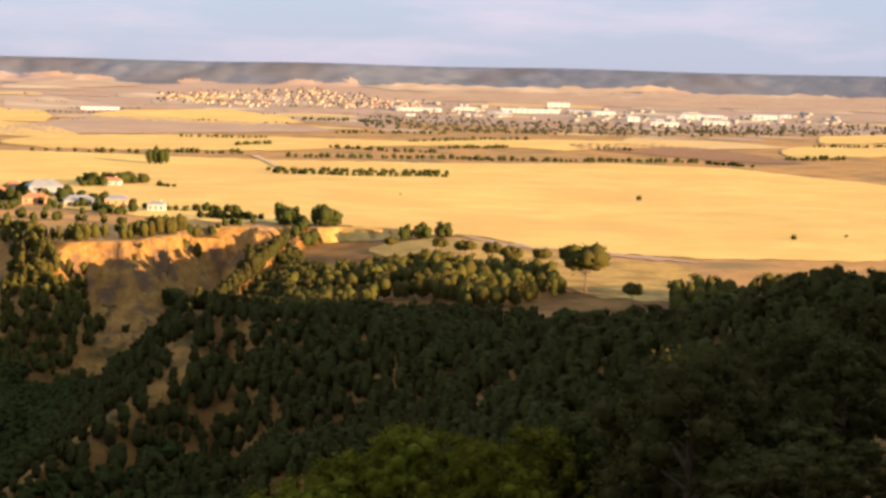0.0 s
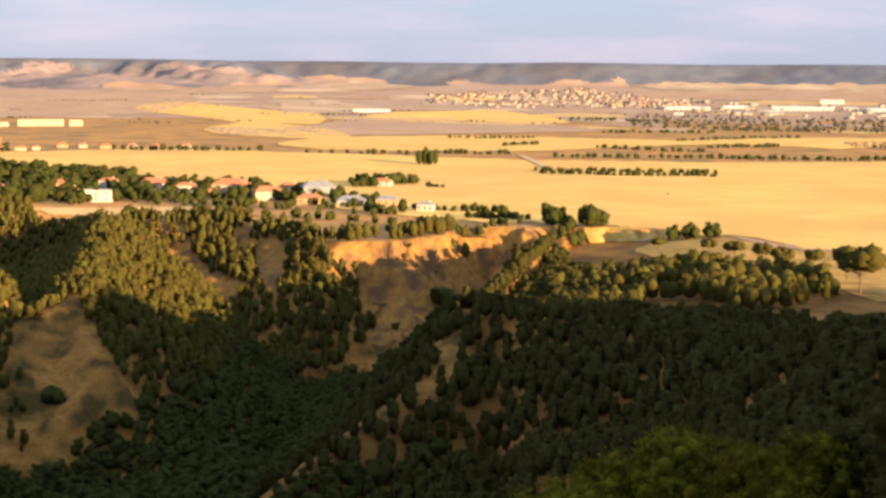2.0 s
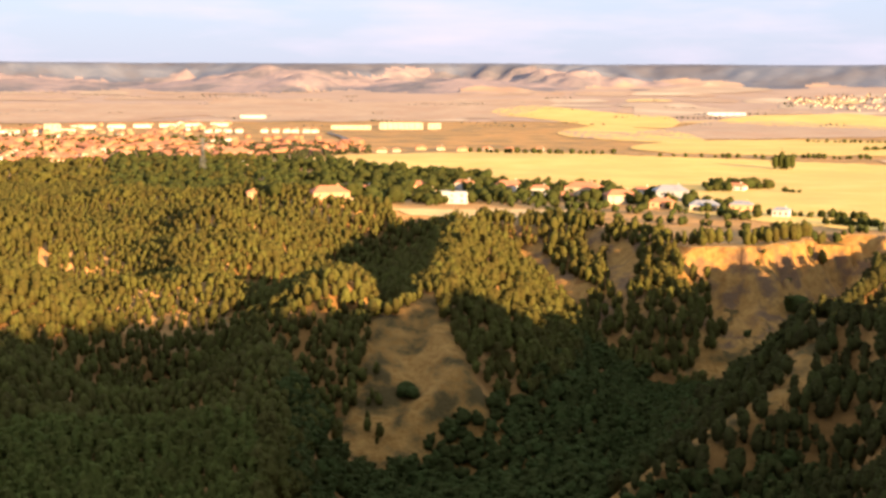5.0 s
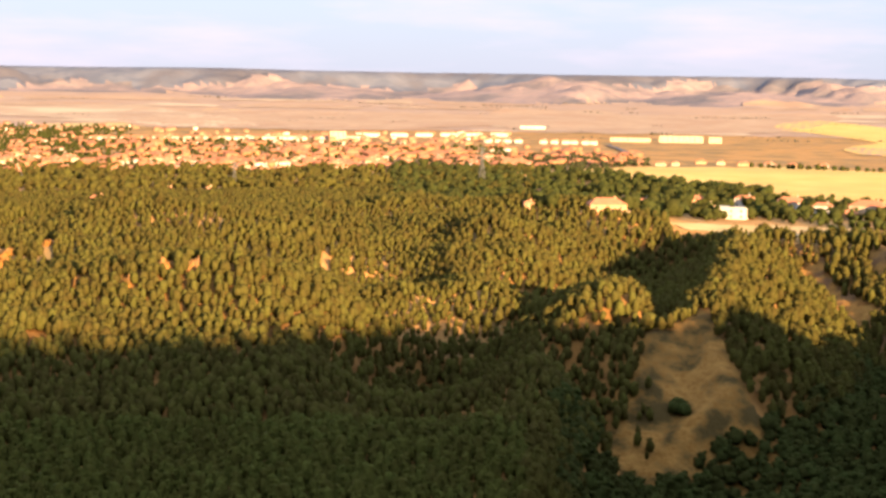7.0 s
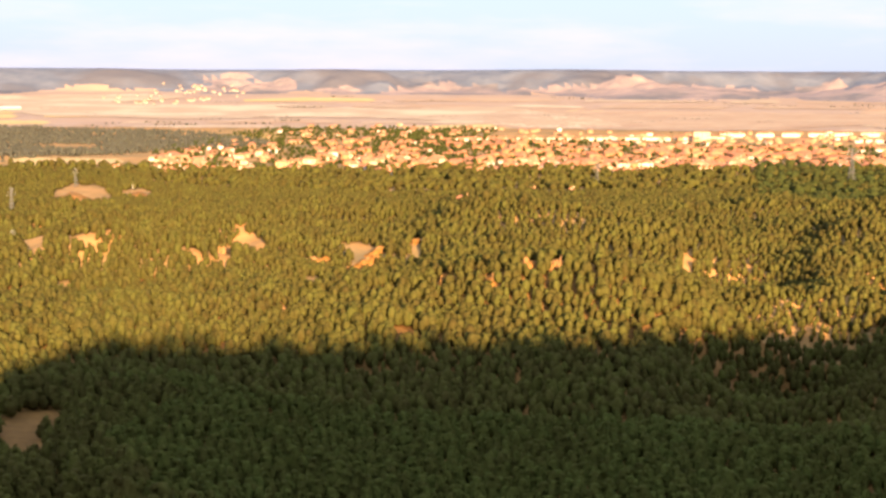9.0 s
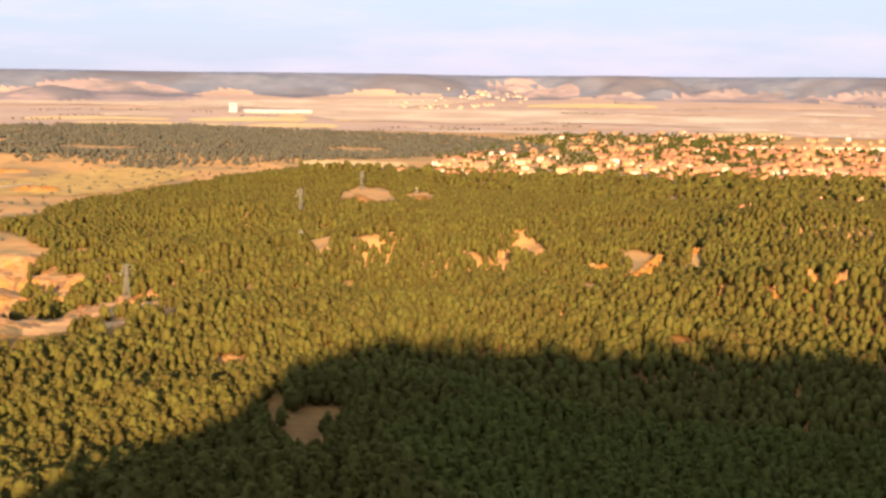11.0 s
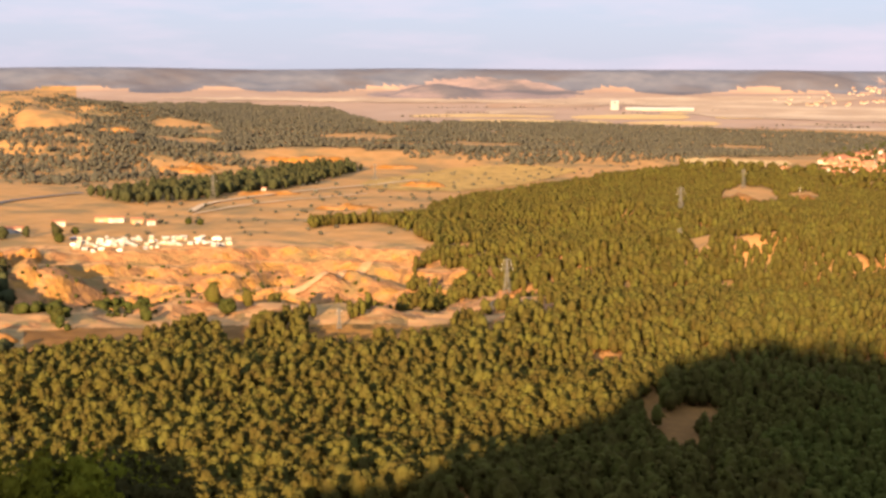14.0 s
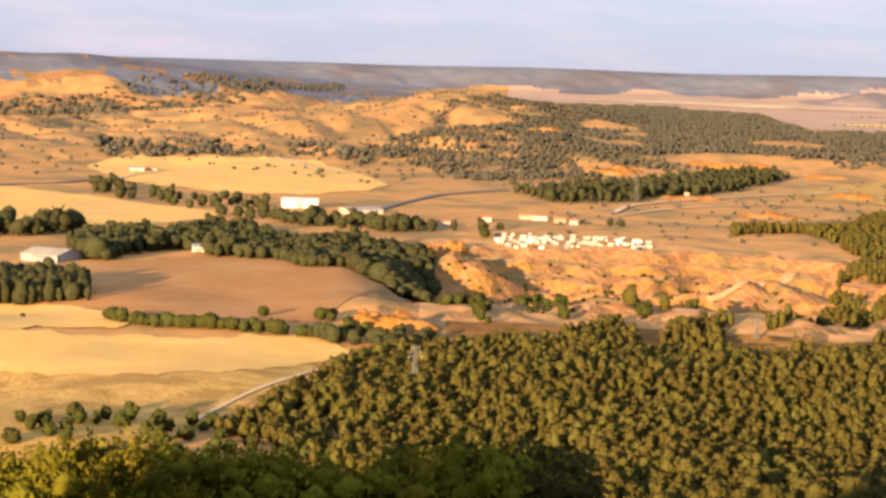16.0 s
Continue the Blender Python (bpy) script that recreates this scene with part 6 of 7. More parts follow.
house(-16.9, 1675, 10.5, 7.4, 2.7, -26, "ochre", "roof", 2, 1, False, "house", "pale house with orange roof behind the wheat", "houses behind the wheat")
house(-17.6, 1684, 10.6, 7.4, 2.7, -19, "cream", "roof", 2, 1, False, "house", "pale house with orange roof behind the wheat", "houses behind the wheat")
house(-18.1, 1704, 8.7, 6.1, 2.7, -2, "cream", "roof", 2, 1, False, "house", "pale house with orange roof behind the wheat", "houses behind the wheat")
house(-19.0, 1766, 11.1, 7.8, 2.8, -7, "ochre", "roof", 2, 1, False, "house", "pale house with orange roof behind the wheat", "houses behind the wheat")
house(-19.7, 1766, 9.1, 6.3, 2.8, -5, "cream", "roof", 2, 1, False, "house", "pale house with orange roof behind the wheat", "houses behind the wheat")
house(-20.5, 1751, 12.0, 8.4, 2.8, -13, "ochre", "roof", 2, 1, False, "house", "pale house with orange roof behind the wheat", "houses behind the wheat")
house(-21.4, 1759, 11.0, 7.7, 2.8, -9, "dull", "roof", 2, 1, False, "house", "pale house with orange roof behind the wheat", "houses behind the wheat")
house(-22.2, 1763, 9.0, 6.3, 2.8, -33, "ochre", "roof", 2, 1, False, "house", "pale house with orange roof behind the wheat", "houses behind the wheat")
house(-23.3, 1763, 10.1, 7.0, 2.8, -20, "dull", "roof", 2, 1, False, "house", "pale house with orange roof behind the wheat", "houses behind the wheat")

# ---- apartment rows behind the town ----
house(-13.4, 2255, 10.4, 8.0, 4.8, -13, "white", "roof", 3, 2, False, "terrace_block", "white terrace block in a row behind the suburb", "terrace blocks")
house(-13.8, 2263, 10.5, 8.0, 4.8, -14, "white", "roof", 3, 2, False, "terrace_block", "white terrace block in a row behind the suburb", "terrace blocks")
house(-14.2, 2267, 10.5, 8.0, 4.8, -14, "white", "roof", 3, 2, False, "terrace_block", "white terrace block in a row behind the suburb", "terrace blocks")
house(-14.5, 2267, 10.5, 8.0, 4.8, -15, "white", "roof", 3, 2, False, "terrace_block", "white terrace block in a row behind the suburb", "terrace blocks")
house(-14.9, 2267, 10.5, 8.0, 4.8, -15, "white", "roof", 3, 2, False, "terrace_block", "white terrace block in a row behind the suburb", "terrace blocks")
house(-15.2, 2267, 10.5, 8.0, 4.8, -15, "white", "roof", 3, 2, False, "terrace_block", "white terrace block in a row behind the suburb", "terrace blocks")
house(-11.4, 2263, 11.3, 8.0, 4.8, -11, "white", "roof", 3, 2, False, "terrace_block", "white terrace block in a row behind the suburb", "terrace blocks")
house(-11.8, 2263, 11.3, 8.0, 4.8, -12, "white", "roof", 3, 2, False, "terrace_block", "white terrace block in a row behind the suburb", "terrace blocks")
house(-12.1, 2255, 11.2, 8.0, 4.8, -12, "white", "roof", 3, 2, False, "terrace_block", "white terrace block in a row behind the suburb", "terrace blocks")
house(-12.5, 2251, 11.2, 8.0, 4.8, -13, "white", "roof", 3, 2, False, "terrace_block", "white terrace block in a row behind the suburb", "terrace blocks")
house(-16.5, 2373, 59.2, 10.0, 5.1, -16, "cream", "cream", 8, 2, True, "apartment_block", "long low cream apartment block", "apartment blocks")
house(-18.3, 2377, 64.4, 11.0, 9.3, -18, "cream", "cream", 8, 3, True, "apartment_block", "long sunlit cream apartment block", "apartment blocks")
house(-19.5, 2371, 18.6, 11.0, 8.4, -19, "cream", "cream", 3, 3, True, "apartment_block", "square sunlit cream apartment block", "apartment blocks")
house(-13.0, 2821, 44.2, 12.0, 6.0, -13, "white", "white", 6, 1, True, "apartment_block", "long white school building", "apartment blocks")
house(-6.0, 2235, 22.3, 12.0, 11.9, -6, "cream", "cream", 3, 3, True, "apartment_block", "square cream apartment block above the suburb", "apartment blocks")
house(2.3, 2190, 37.5, 9.0, 3.9, 2, "white", "roof", 5, 1, False, "terrace_block", "long white terrace with orange roof", "terrace blocks")
house(1.2, 2212, 37.8, 9.0, 3.9, 1, "white", "roof", 5, 1, False, "terrace_block", "long white terrace with orange roof", "terrace blocks")
house(0.1, 2219, 38.0, 9.0, 4.0, 0, "white", "roof", 5, 1, False, "terrace_block", "long white terrace with orange roof", "terrace blocks")
house(-1.0, 2225, 38.1, 9.0, 4.0, -1, "white", "roof", 5, 1, False, "terrace_block", "long white terrace with orange roof", "terrace blocks")
house(-2.2, 2221, 38.0, 9.0, 4.0, -2, "white", "roof", 5, 1, False, "terrace_block", "long white terrace with orange roof", "terrace blocks")
house(-3.3, 2229, 38.1, 9.0, 4.0, -3, "white", "roof", 5, 1, False, "terrace_block", "long white terrace with orange roof", "terrace blocks")
house(-4.4, 2233, 38.2, 9.0, 4.0, -4, "white", "roof", 5, 1, False, "terrace_block", "long white terrace with orange roof", "terrace blocks")
house(-5.5, 2255, 38.6, 9.0, 4.0, -5, "white", "roof", 5, 1, False, "terrace_block", "long white terrace with orange roof", "terrace blocks")
house(-6.6, 2283, 39.0, 9.0, 4.1, -7, "white", "roof", 5, 1, False, "terrace_block", "long white terrace with orange roof", "terrace blocks")
house(-7.2, 2388, 25.5, 8.0, 5.1, -7, "white", "roof", 4, 2, False, "terrace_block", "white terrace block in a row behind the suburb", "terrace blocks")
house(-8.2, 2409, 25.7, 8.0, 5.1, -8, "white", "roof", 4, 2, False, "terrace_block", "white terrace block in a row behind the suburb", "terrace blocks")
house(-9.1, 2422, 25.9, 8.0, 5.2, -9, "white", "roof", 4, 2, False, "terrace_block", "white terrace block in a row behind the suburb", "terrace blocks")
house(-10.0, 2443, 26.1, 8.0, 5.2, -10, "white", "roof", 4, 2, False, "terrace_block", "white terrace block in a row behind the suburb", "terrace blocks")
house(-10.9, 2473, 26.4, 8.0, 5.3, -11, "white", "roof", 4, 2, False, "terrace_block", "white terrace block in a row behind the suburb", "terrace blocks")
house(-11.8, 2498, 26.7, 8.0, 5.3, -12, "white", "roof", 4, 2, False, "terrace_block", "white terrace block in a row behind the suburb", "terrace blocks")

# ---- houses in the pines ----
house(2.5, 939, 8.0, 5.6, 2.6, 3, "ochre", "roof", 2, 1, False, "house", "small red-roofed house at the edge of the pines", "")
house(-0.0, 1203, 4.3, 5.0, 3.0, -0, "ochre", "roof", 2, 1, False, "house", "small house among pines", "")
house(-1.4, 1210, 4.3, 5.0, 3.0, -1, "cream", "roof", 2, 1, False, "house", "small house among pines", "")
house(14.4, 1259, 7.2, 4.0, 2.6, 14, "white", "white", 1, 1, True, "hut", "small white hut on the bare clearing", "")
house(10.3, 1299, 6.5, 5.0, 3.7, 10, "white", "roof", 2, 1, False, "house", "white house at the edge of the pines", "")
house(10.2, 1313, 6.6, 5.0, 3.3, 10, "white", "roof", 2, 1, False, "house", "white house at the edge of the pines", "")
house(14.9, 1468, 8.4, 5.9, 4.2, 15, "cream", "roof", 2, 1, False, "house", "pale house at the forest edge", "")

# ---- sheds and works in the valley ----
shed(47.4, 1004, 22.9, 14, 4.3, 47, "sheet", "sheet", "large bright white hall beside the road", "", "shed")
shed(45.2, 967, 24.1, 12, 2.5, 70, "cream", "slate", "long grey-roofed greenhouse beside the road", "", "shed")
shed(56.1, 710, 18.7, 20, 3.0, 21, "slate", "dull", "grey barn with a pale gable roof by the river", "", "barn")
shed(53.2, 1310, 11.2, 8, 2.5, 53, "white", "slate", "small white farm building on the rise", "", "shed")
shed(52.7, 1319, 8.5, 8, 2.5, 53, "cream", "roof", "small farm building on the rise", "", "shed")
shed(51.0, 749, 5.9, 8, 2.5, 51, "white", "slate", "low white shed by the ploughed field", "", "shed")
shed(19.3, 3482, 146.4, 26, 3.6, 19, "dull", "sheet", "very long pale works hall on the far plain", "", "works_hall")
shed(20.9, 3470, 17.3, 14, 19.8, 21, "slate", "slate", "dark square works tower on the far plain", "", "works_tower")
shed(45.0, 901, 8.4, 8, 2.5, 44, "white", "roof", "low pale building by the valley road", "valley buildings", "shed")
shed(44.4, 899, 9.6, 8, 2.5, 40, "cream", "roof", "low pale building by the valley road", "valley buildings", "shed")
shed(43.6, 896, 10.9, 8, 2.5, 35, "cream", "roof", "low pale building by the valley road", "valley buildings", "shed")
shed(42.7, 895, 12.8, 8, 2.5, 45, "white", "roof", "low pale building by the valley road", "valley buildings", "shed")
shed(42.1, 896, 6.4, 8, 2.5, 42, "white", "roof", "low pale building by the valley road", "valley buildings", "shed")
shed(40.7, 931, 7.3, 8, 2.5, 40, "white", "roof", "low ochre building above the works yard", "valley buildings", "shed")
shed(39.2, 958, 7.5, 8, 2.5, 32, "ochre", "roof", "low ochre building above the works yard", "valley buildings", "shed")
shed(38.7, 951, 8.8, 8, 2.5, 33, "white", "roof", "low ochre building above the works yard", "valley buildings", "shed")
shed(38.0, 940, 6.0, 8, 2.5, 46, "ochre", "roof", "low ochre building above the works yard", "valley buildings", "shed")
shed(37.5, 929, 4.6, 8, 2.5, 40, "white", "roof", "low ochre building above the works yard", "valley buildings", "shed")
shed(35.9, 1181, 8.4, 7, 2.5, 36, "white", "slate", "small white shed beside the gravel road", "", "shed")
shed(33.5, 1177, 3.4, 6, 2.5, 34, "white", "roof", "tiny white hut on the grass hillside", "", "shed")

# ---- yard of white containers above the quarry ----
container(38.71, 830, 2.7, 1.0, 1.6, 42, "dull")
container(39.68, 849, 1.7, 1.3, 1.6, 45, "cream")
container(39.55, 795, 1.8, 0.8, 1.6, 32, "white")
container(35.29, 799, 2.7, 1.5, 1.6, 11, "dull")
container(38.46, 840, 2.5, 1.4, 1.6, 57, "dull")
container(35.73, 839, 1.6, 1.1, 1.6, 18, "scrap")
container(36.93, 839, 2.3, 1.1, 1.6, 35, "dull")
container(35.92, 836, 1.8, 0.9, 1.6, 60, "scrap")
container(35.19, 839, 1.3, 1.3, 1.6, 40, "cream")
container(36.89, 820, 2.4, 1.0, 1.6, 14, "slate")
container(38.61, 795, 2.5, 0.9, 1.6, 24, "scrap")
container(37.97, 847, 2.0, 1.0, 1.6, 57, "cream")
container(37.49, 847, 1.7, 1.0, 1.6, 23, "cream")
container(37.93, 836, 1.9, 1.4, 1.6, 29, "white")
container(34.78, 830, 3.0, 1.3, 1.6, 49, "dull")
container(40.01, 825, 2.1, 1.5, 1.6, 44, "cream")
container(38.37, 821, 2.8, 1.2, 1.6, 54, "slate")
container(39.04, 815, 2.8, 1.0, 1.6, 34, "scrap")
container(39.82, 802, 3.1, 1.3, 1.6, 17, "slate")
container(39.52, 793, 2.5, 0.8, 1.6, 23, "dull")
container(37.67, 809, 2.0, 1.1, 1.6, 53, "cream")
container(35.16, 841, 3.0, 0.9, 1.6, 51, "scrap")
container(35.40, 818, 3.0, 0.9, 1.6, 44, "dull")
container(35.72, 819, 2.8, 1.4, 1.6, 33, "white")
container(40.04, 817, 2.2, 1.4, 1.6, 45, "cream")
container(40.01, 849, 3.0, 1.4, 1.6, 30, "dull")
container(35.68, 845, 2.3, 1.1, 1.6, 50, "dull")
container(38.08, 809, 2.9, 1.1, 1.6, 17, "slate")
container(35.84, 836, 3.2, 1.1, 1.6, 46, "scrap")
container(39.86, 803, 1.6, 1.0, 1.6, 57, "scrap")
container(39.58, 818, 1.9, 0.9, 1.6, 50, "dull")
container(37.51, 826, 2.3, 1.4, 1.6, 48, "white")
container(36.66, 841, 1.4, 1.4, 1.6, 42, "slate")
container(39.82, 829, 2.9, 1.0, 1.6, 53, "dull")
container(40.23, 851, 3.0, 1.2, 1.6, 61, "slate")
container(38.54, 813, 2.8, 1.2, 1.6, 36, "cream")
container(38.84, 819, 3.2, 1.0, 1.6, 36, "slate")
container(39.43, 813, 1.6, 1.4, 1.6, 33, "slate")
container(35.86, 812, 3.0, 0.9, 1.6, 43, "cream")
container(38.41, 833, 1.5, 1.4, 1.6, 44, "slate")
container(35.00, 810, 2.8, 1.4, 1.6, 58, "cream")
container(39.22, 791, 2.5, 1.5, 1.6, 18, "white")
container(39.28, 822, 3.0, 1.0, 1.6, 54, "dull")
container(38.55, 810, 2.0, 1.2, 1.6, 58, "dull")
container(39.01, 828, 2.7, 1.2, 1.6, 41, "scrap")
container(35.28, 833, 2.0, 1.4, 1.6, 24, "scrap")
container(36.99, 836, 3.0, 1.1, 1.6, 40, "dull")
container(38.00, 833, 1.3, 1.2, 1.6, 36, "dull")
container(35.17, 816, 1.8, 0.9, 1.6, 23, "cream")
container(36.70, 828, 2.4, 0.8, 1.6, 58, "white")
container(38.57, 796, 1.5, 1.4, 1.6, 48, "slate")
container(36.30, 833, 1.2, 1.0, 1.6, 49, "cream")
container(40.06, 828, 1.4, 0.8, 1.6, 65, "dull")
container(36.87, 817, 1.5, 0.9, 1.6, 33, "cream")
container(35.39, 811, 2.3, 1.3, 1.6, 47, "slate")
container(39.37, 823, 1.6, 1.0, 1.6, 40, "scrap")
container(39.30, 793, 1.7, 1.1, 1.6, 48, "scrap")
container(38.42, 833, 2.0, 0.8, 1.6, 57, "white")
container(38.55, 815, 1.4, 0.9, 1.6, 44, "white")
container(38.95, 820, 2.2, 1.3, 1.6, 23, "scrap")
container(34.75, 812, 3.0, 1.5, 1.6, 29, "cream")
container(35.64, 817, 1.4, 1.2, 1.6, 56, "dull")
container(35.11, 810, 2.0, 1.3, 1.6, 51, "cream")
container(38.81, 811, 2.5, 1.0, 1.6, 59, "dull")
container(35.63, 803, 1.4, 1.0, 1.6, 26, "white")
container(36.60, 810, 2.4, 1.2, 1.6, 61, "dull")
container(35.13, 835, 1.3, 1.2, 1.6, 51, "dull")
container(38.86, 837, 1.3, 1.3, 1.6, 59, "dull")
container(38.53, 823, 3.0, 1.4, 1.6, 55, "white")
container(35.58, 815, 2.4, 0.8, 1.6, 47, "white")
container(40.17, 810, 1.6, 1.0, 1.6, 52, "dull")
container(35.74, 839, 2.0, 1.2, 1.6, 12, "scrap")
container(37.51, 845, 2.2, 1.2, 1.6, 41, "dull")
container(35.88, 810, 2.1, 0.9, 1.6, 12, "scrap")
container(35.11, 833, 2.7, 1.1, 1.6, 41, "scrap")
container(38.46, 822, 1.7, 1.2, 1.6, 15, "dull")
container(36.87, 817, 2.5, 1.2, 1.6, 28, "cream")
container(36.81, 815, 3.1, 1.0, 1.6, 23, "dull")
container(37.48, 843, 1.9, 1.1, 1.6, 62, "cream")
container(39.72, 819, 1.4, 1.4, 1.6, 31, "slate")
container(37.03, 839, 2.7, 1.3, 1.6, 62, "dull")
container(36.11, 807, 2.8, 1.3, 1.6, 24, "slate")
container(38.44, 833, 3.2, 1.2, 1.6, 32, "cream")
container(39.29, 836, 3.1, 1.5, 1.6, 48, "white")
container(36.52, 838, 3.0, 1.3, 1.6, 36, "cream")
container(35.84, 833, 2.4, 1.1, 1.6, 27, "scrap")
container(36.13, 806, 2.7, 0.8, 1.6, 19, "cream")
container(38.60, 829, 2.9, 1.5, 1.6, 47, "scrap")
container(38.22, 817, 3.1, 0.9, 1.6, 31, "slate")
container(39.06, 851, 1.6, 1.4, 1.6, 51, "slate")
container(37.49, 846, 1.8, 1.3, 1.6, 32, "cream")
container(34.76, 817, 1.9, 0.8, 1.6, 45, "scrap")
container(40.07, 807, 2.7, 1.1, 1.6, 21, "dull")
container(36.94, 843, 1.4, 0.9, 1.6, 46, "white")
container(39.23, 818, 2.4, 1.2, 1.6, 50, "white")
container(38.12, 837, 2.4, 1.2, 1.6, 20, "slate")
container(38.66, 828, 1.8, 1.2, 1.6, 22, "dull")
container(35.12, 809, 2.5, 1.2, 1.6, 27, "slate")
container(38.38, 828, 2.3, 1.1, 1.6, 57, "cream")
container(37.50, 800, 1.3, 1.2, 1.6, 22, "cream")
container(39.44, 815, 2.4, 0.8, 1.6, 55, "white")
container(36.33, 846, 2.9, 0.9, 1.6, 20, "slate")
container(39.92, 820, 2.9, 0.9, 1.6, 39, "dull")
container(37.31, 800, 1.3, 0.9, 1.6, 58, "white")
container(40.22, 818, 2.9, 1.4, 1.6, 19, "scrap")
container(36.49, 807, 2.8, 0.8, 1.6, 21, "dull")
container(34.97, 810, 1.6, 1.4, 1.6, 56, "white")
container(40.18, 854, 1.8, 1.2, 1.6, 36, "white")
container(37.35, 830, 1.5, 0.9, 1.6, 47, "white")
container(36.44, 845, 2.1, 0.9, 1.6, 17, "slate")
container(38.44, 833, 1.8, 1.2, 1.6, 19, "dull")
container(36.79, 817, 1.2, 0.8, 1.6, 25, "dull")
container(37.89, 832, 1.9, 1.3, 1.6, 39, "slate")
container(37.70, 799, 2.1, 1.5, 1.6, 63, "slate")
container(37.23, 817, 2.3, 0.9, 1.6, 60, "dull")
container(37.07, 818, 2.6, 1.5, 1.6, 20, "cream")
container(38.49, 833, 1.8, 0.9, 1.6, 38, "dull")
container(38.74, 810, 1.5, 0.9, 1.6, 25, "dull")
container(36.72, 838, 2.1, 1.5, 1.6, 27, "slate")
container(40.20, 807, 1.2, 1.3, 1.6, 43, "cream")

# ---- works beyond the wheat ----
shed(-50.8, 3335, 19.0, 16, 5.2, -55, "dull", "sheet", "white works hall beyond the wheat fields", "works halls", "works_hall")
shed(-49.8, 3011, 17.2, 12, 4.1, -38, "slate", "sheet", "white works hall beyond the wheat fields", "works halls", "works_hall")
shed(-43.3, 3274, 8.2, 12, 4.7, -33, "cream", "slate", "white works hall beyond the wheat fields", "works halls", "works_hall")
shed(-44.1, 3248, 27.8, 12, 3.4, -54, "sheet", "slate", "white works hall beyond the wheat fields", "works halls", "works_hall")
shed(-51.2, 3314, 14.2, 16, 5.1, -42, "sheet", "slate", "white works hall beyond the wheat fields", "works halls", "works_hall")
shed(-53.5, 3067, 13.1, 12, 4.7, -62, "cream", "slate", "white works hall beyond the wheat fields", "works halls", "works_hall")
shed(-51.8, 3172, 27.1, 16, 3.2, -42, "dull", "slate", "white works hall beyond the wheat fields", "works halls", "works_hall")
shed(-51.8, 3094, 7.7, 16, 4.6, -43, "dull", "slate", "white works hall beyond the wheat fields", "works halls", "works_hall")
shed(-46.8, 3314, 28.3, 16, 5.1, -35, "slate", "sheet", "white works hall beyond the wheat fields", "works halls", "works_hall")
shed(-50.5, 3100, 7.7, 16, 4.4, -41, "dull", "sheet", "white works hall beyond the wheat fields", "works halls", "works_hall")
shed(-50.9, 3081, 13.2, 12, 3.0, -59, "dull", "slate", "white works hall beyond the wheat fields", "works halls", "works_hall")
shed(-53.5, 3138, 7.8, 12, 2.9, -54, "dull", "sheet", "white works hall beyond the wheat fields", "works halls", "works_hall")
shed(-44.9, 3427, 11.0, 12, 4.3, -45, "dull", "sheet", "white works hall beyond the wheat fields", "works halls", "works_hall")
shed(-43.2, 3155, 13.5, 12, 4.3, -49, "slate", "slate", "white works hall beyond the wheat fields", "works halls", "works_hall")
shed(-40.9, 3062, 17.5, 12, 2.9, -35, "sheet", "slate", "white works hall beyond the wheat fields", "works halls", "works_hall")
shed(-51.8, 3091, 9.9, 16, 4.4, -42, "cream", "slate", "white works hall beyond the wheat fields", "works halls", "works_hall")
shed(-49.5, 3214, 27.5, 16, 3.9, -56, "dull", "slate", "white works hall beyond the wheat fields", "works halls", "works_hall")
shed(-50.2, 3160, 13.5, 16, 4.8, -50, "sheet", "sheet", "white works hall beyond the wheat fields", "works halls", "works_hall")
shed(-54.0, 3211, 10.3, 12, 4.3, -53, "slate", "sheet", "white works hall beyond the wheat fields", "works halls", "works_hall")
shed(-50.5, 3169, 27.1, 16, 2.8, -60, "dull", "sheet", "white works hall beyond the wheat fields", "works halls", "works_hall")
shed(-51.0, 3427, 19.5, 12, 3.9, -40, "cream", "slate", "white works hall beyond the wheat fields", "works halls", "works_hall")
shed(-46.7, 3350, 10.7, 12, 3.8, -41, "dull", "sheet", "white works hall beyond the wheat fields", "works halls", "works_hall")
shed(-44.3, 3113, 26.6, 16, 3.9, -33, "dull", "slate", "white works hall beyond the wheat fields", "works halls", "works_hall")
shed(-53.1, 3274, 14.0, 16, 3.3, -48, "cream", "slate", "white works hall beyond the wheat fields", "works halls", "works_hall")
shed(-44.3, 3202, 27.4, 16, 2.9, -40, "slate", "sheet", "white works hall beyond the wheat fields", "works halls", "works_hall")
shed(-44.5, 3268, 10.5, 16, 3.4, -50, "dull", "slate", "white works hall beyond the wheat fields", "works halls", "works_hall")
shed(-49.6, 3202, 27.4, 12, 3.3, -54, "slate", "slate", "white works hall beyond the wheat fields", "works halls", "works_hall")
shed(-54.3, 3452, 19.7, 16, 4.1, -56, "dull", "slate", "white works hall beyond the wheat fields", "works halls", "works_hall")
shed(-43.8, 3242, 13.9, 16, 4.7, -47, "slate", "slate", "white works hall beyond the wheat fields", "works halls", "works_hall")
shed(-53.3, 3214, 27.5, 12, 4.4, -49, "sheet", "slate", "white works hall beyond the wheat fields", "works halls", "works_hall")
for b, r, w, h in ((-41.2, 3240, 90, 7), (-42.9, 3310, 50, 7), (-45.2, 3300, 120, 9), (-46.2, 3570, 50, 12), (-47.8, 3295, 50, 7), (-48.9, 3010, 22, 10), (-50.0, 2870, 50, 9), (-51.3, 3200, 85, 10), (-51.8, 2970, 48, 8), (-53.5, 3230, 48, 14), (-54.2, 3365, 24, 8), (-29.9, 3025, 70, 5)):
    shed(b, r, w, 18, h * 0.7, b + 6, "sheet", "sheet", "long white works hall beyond the wheat fields", "works halls", "works_hall")

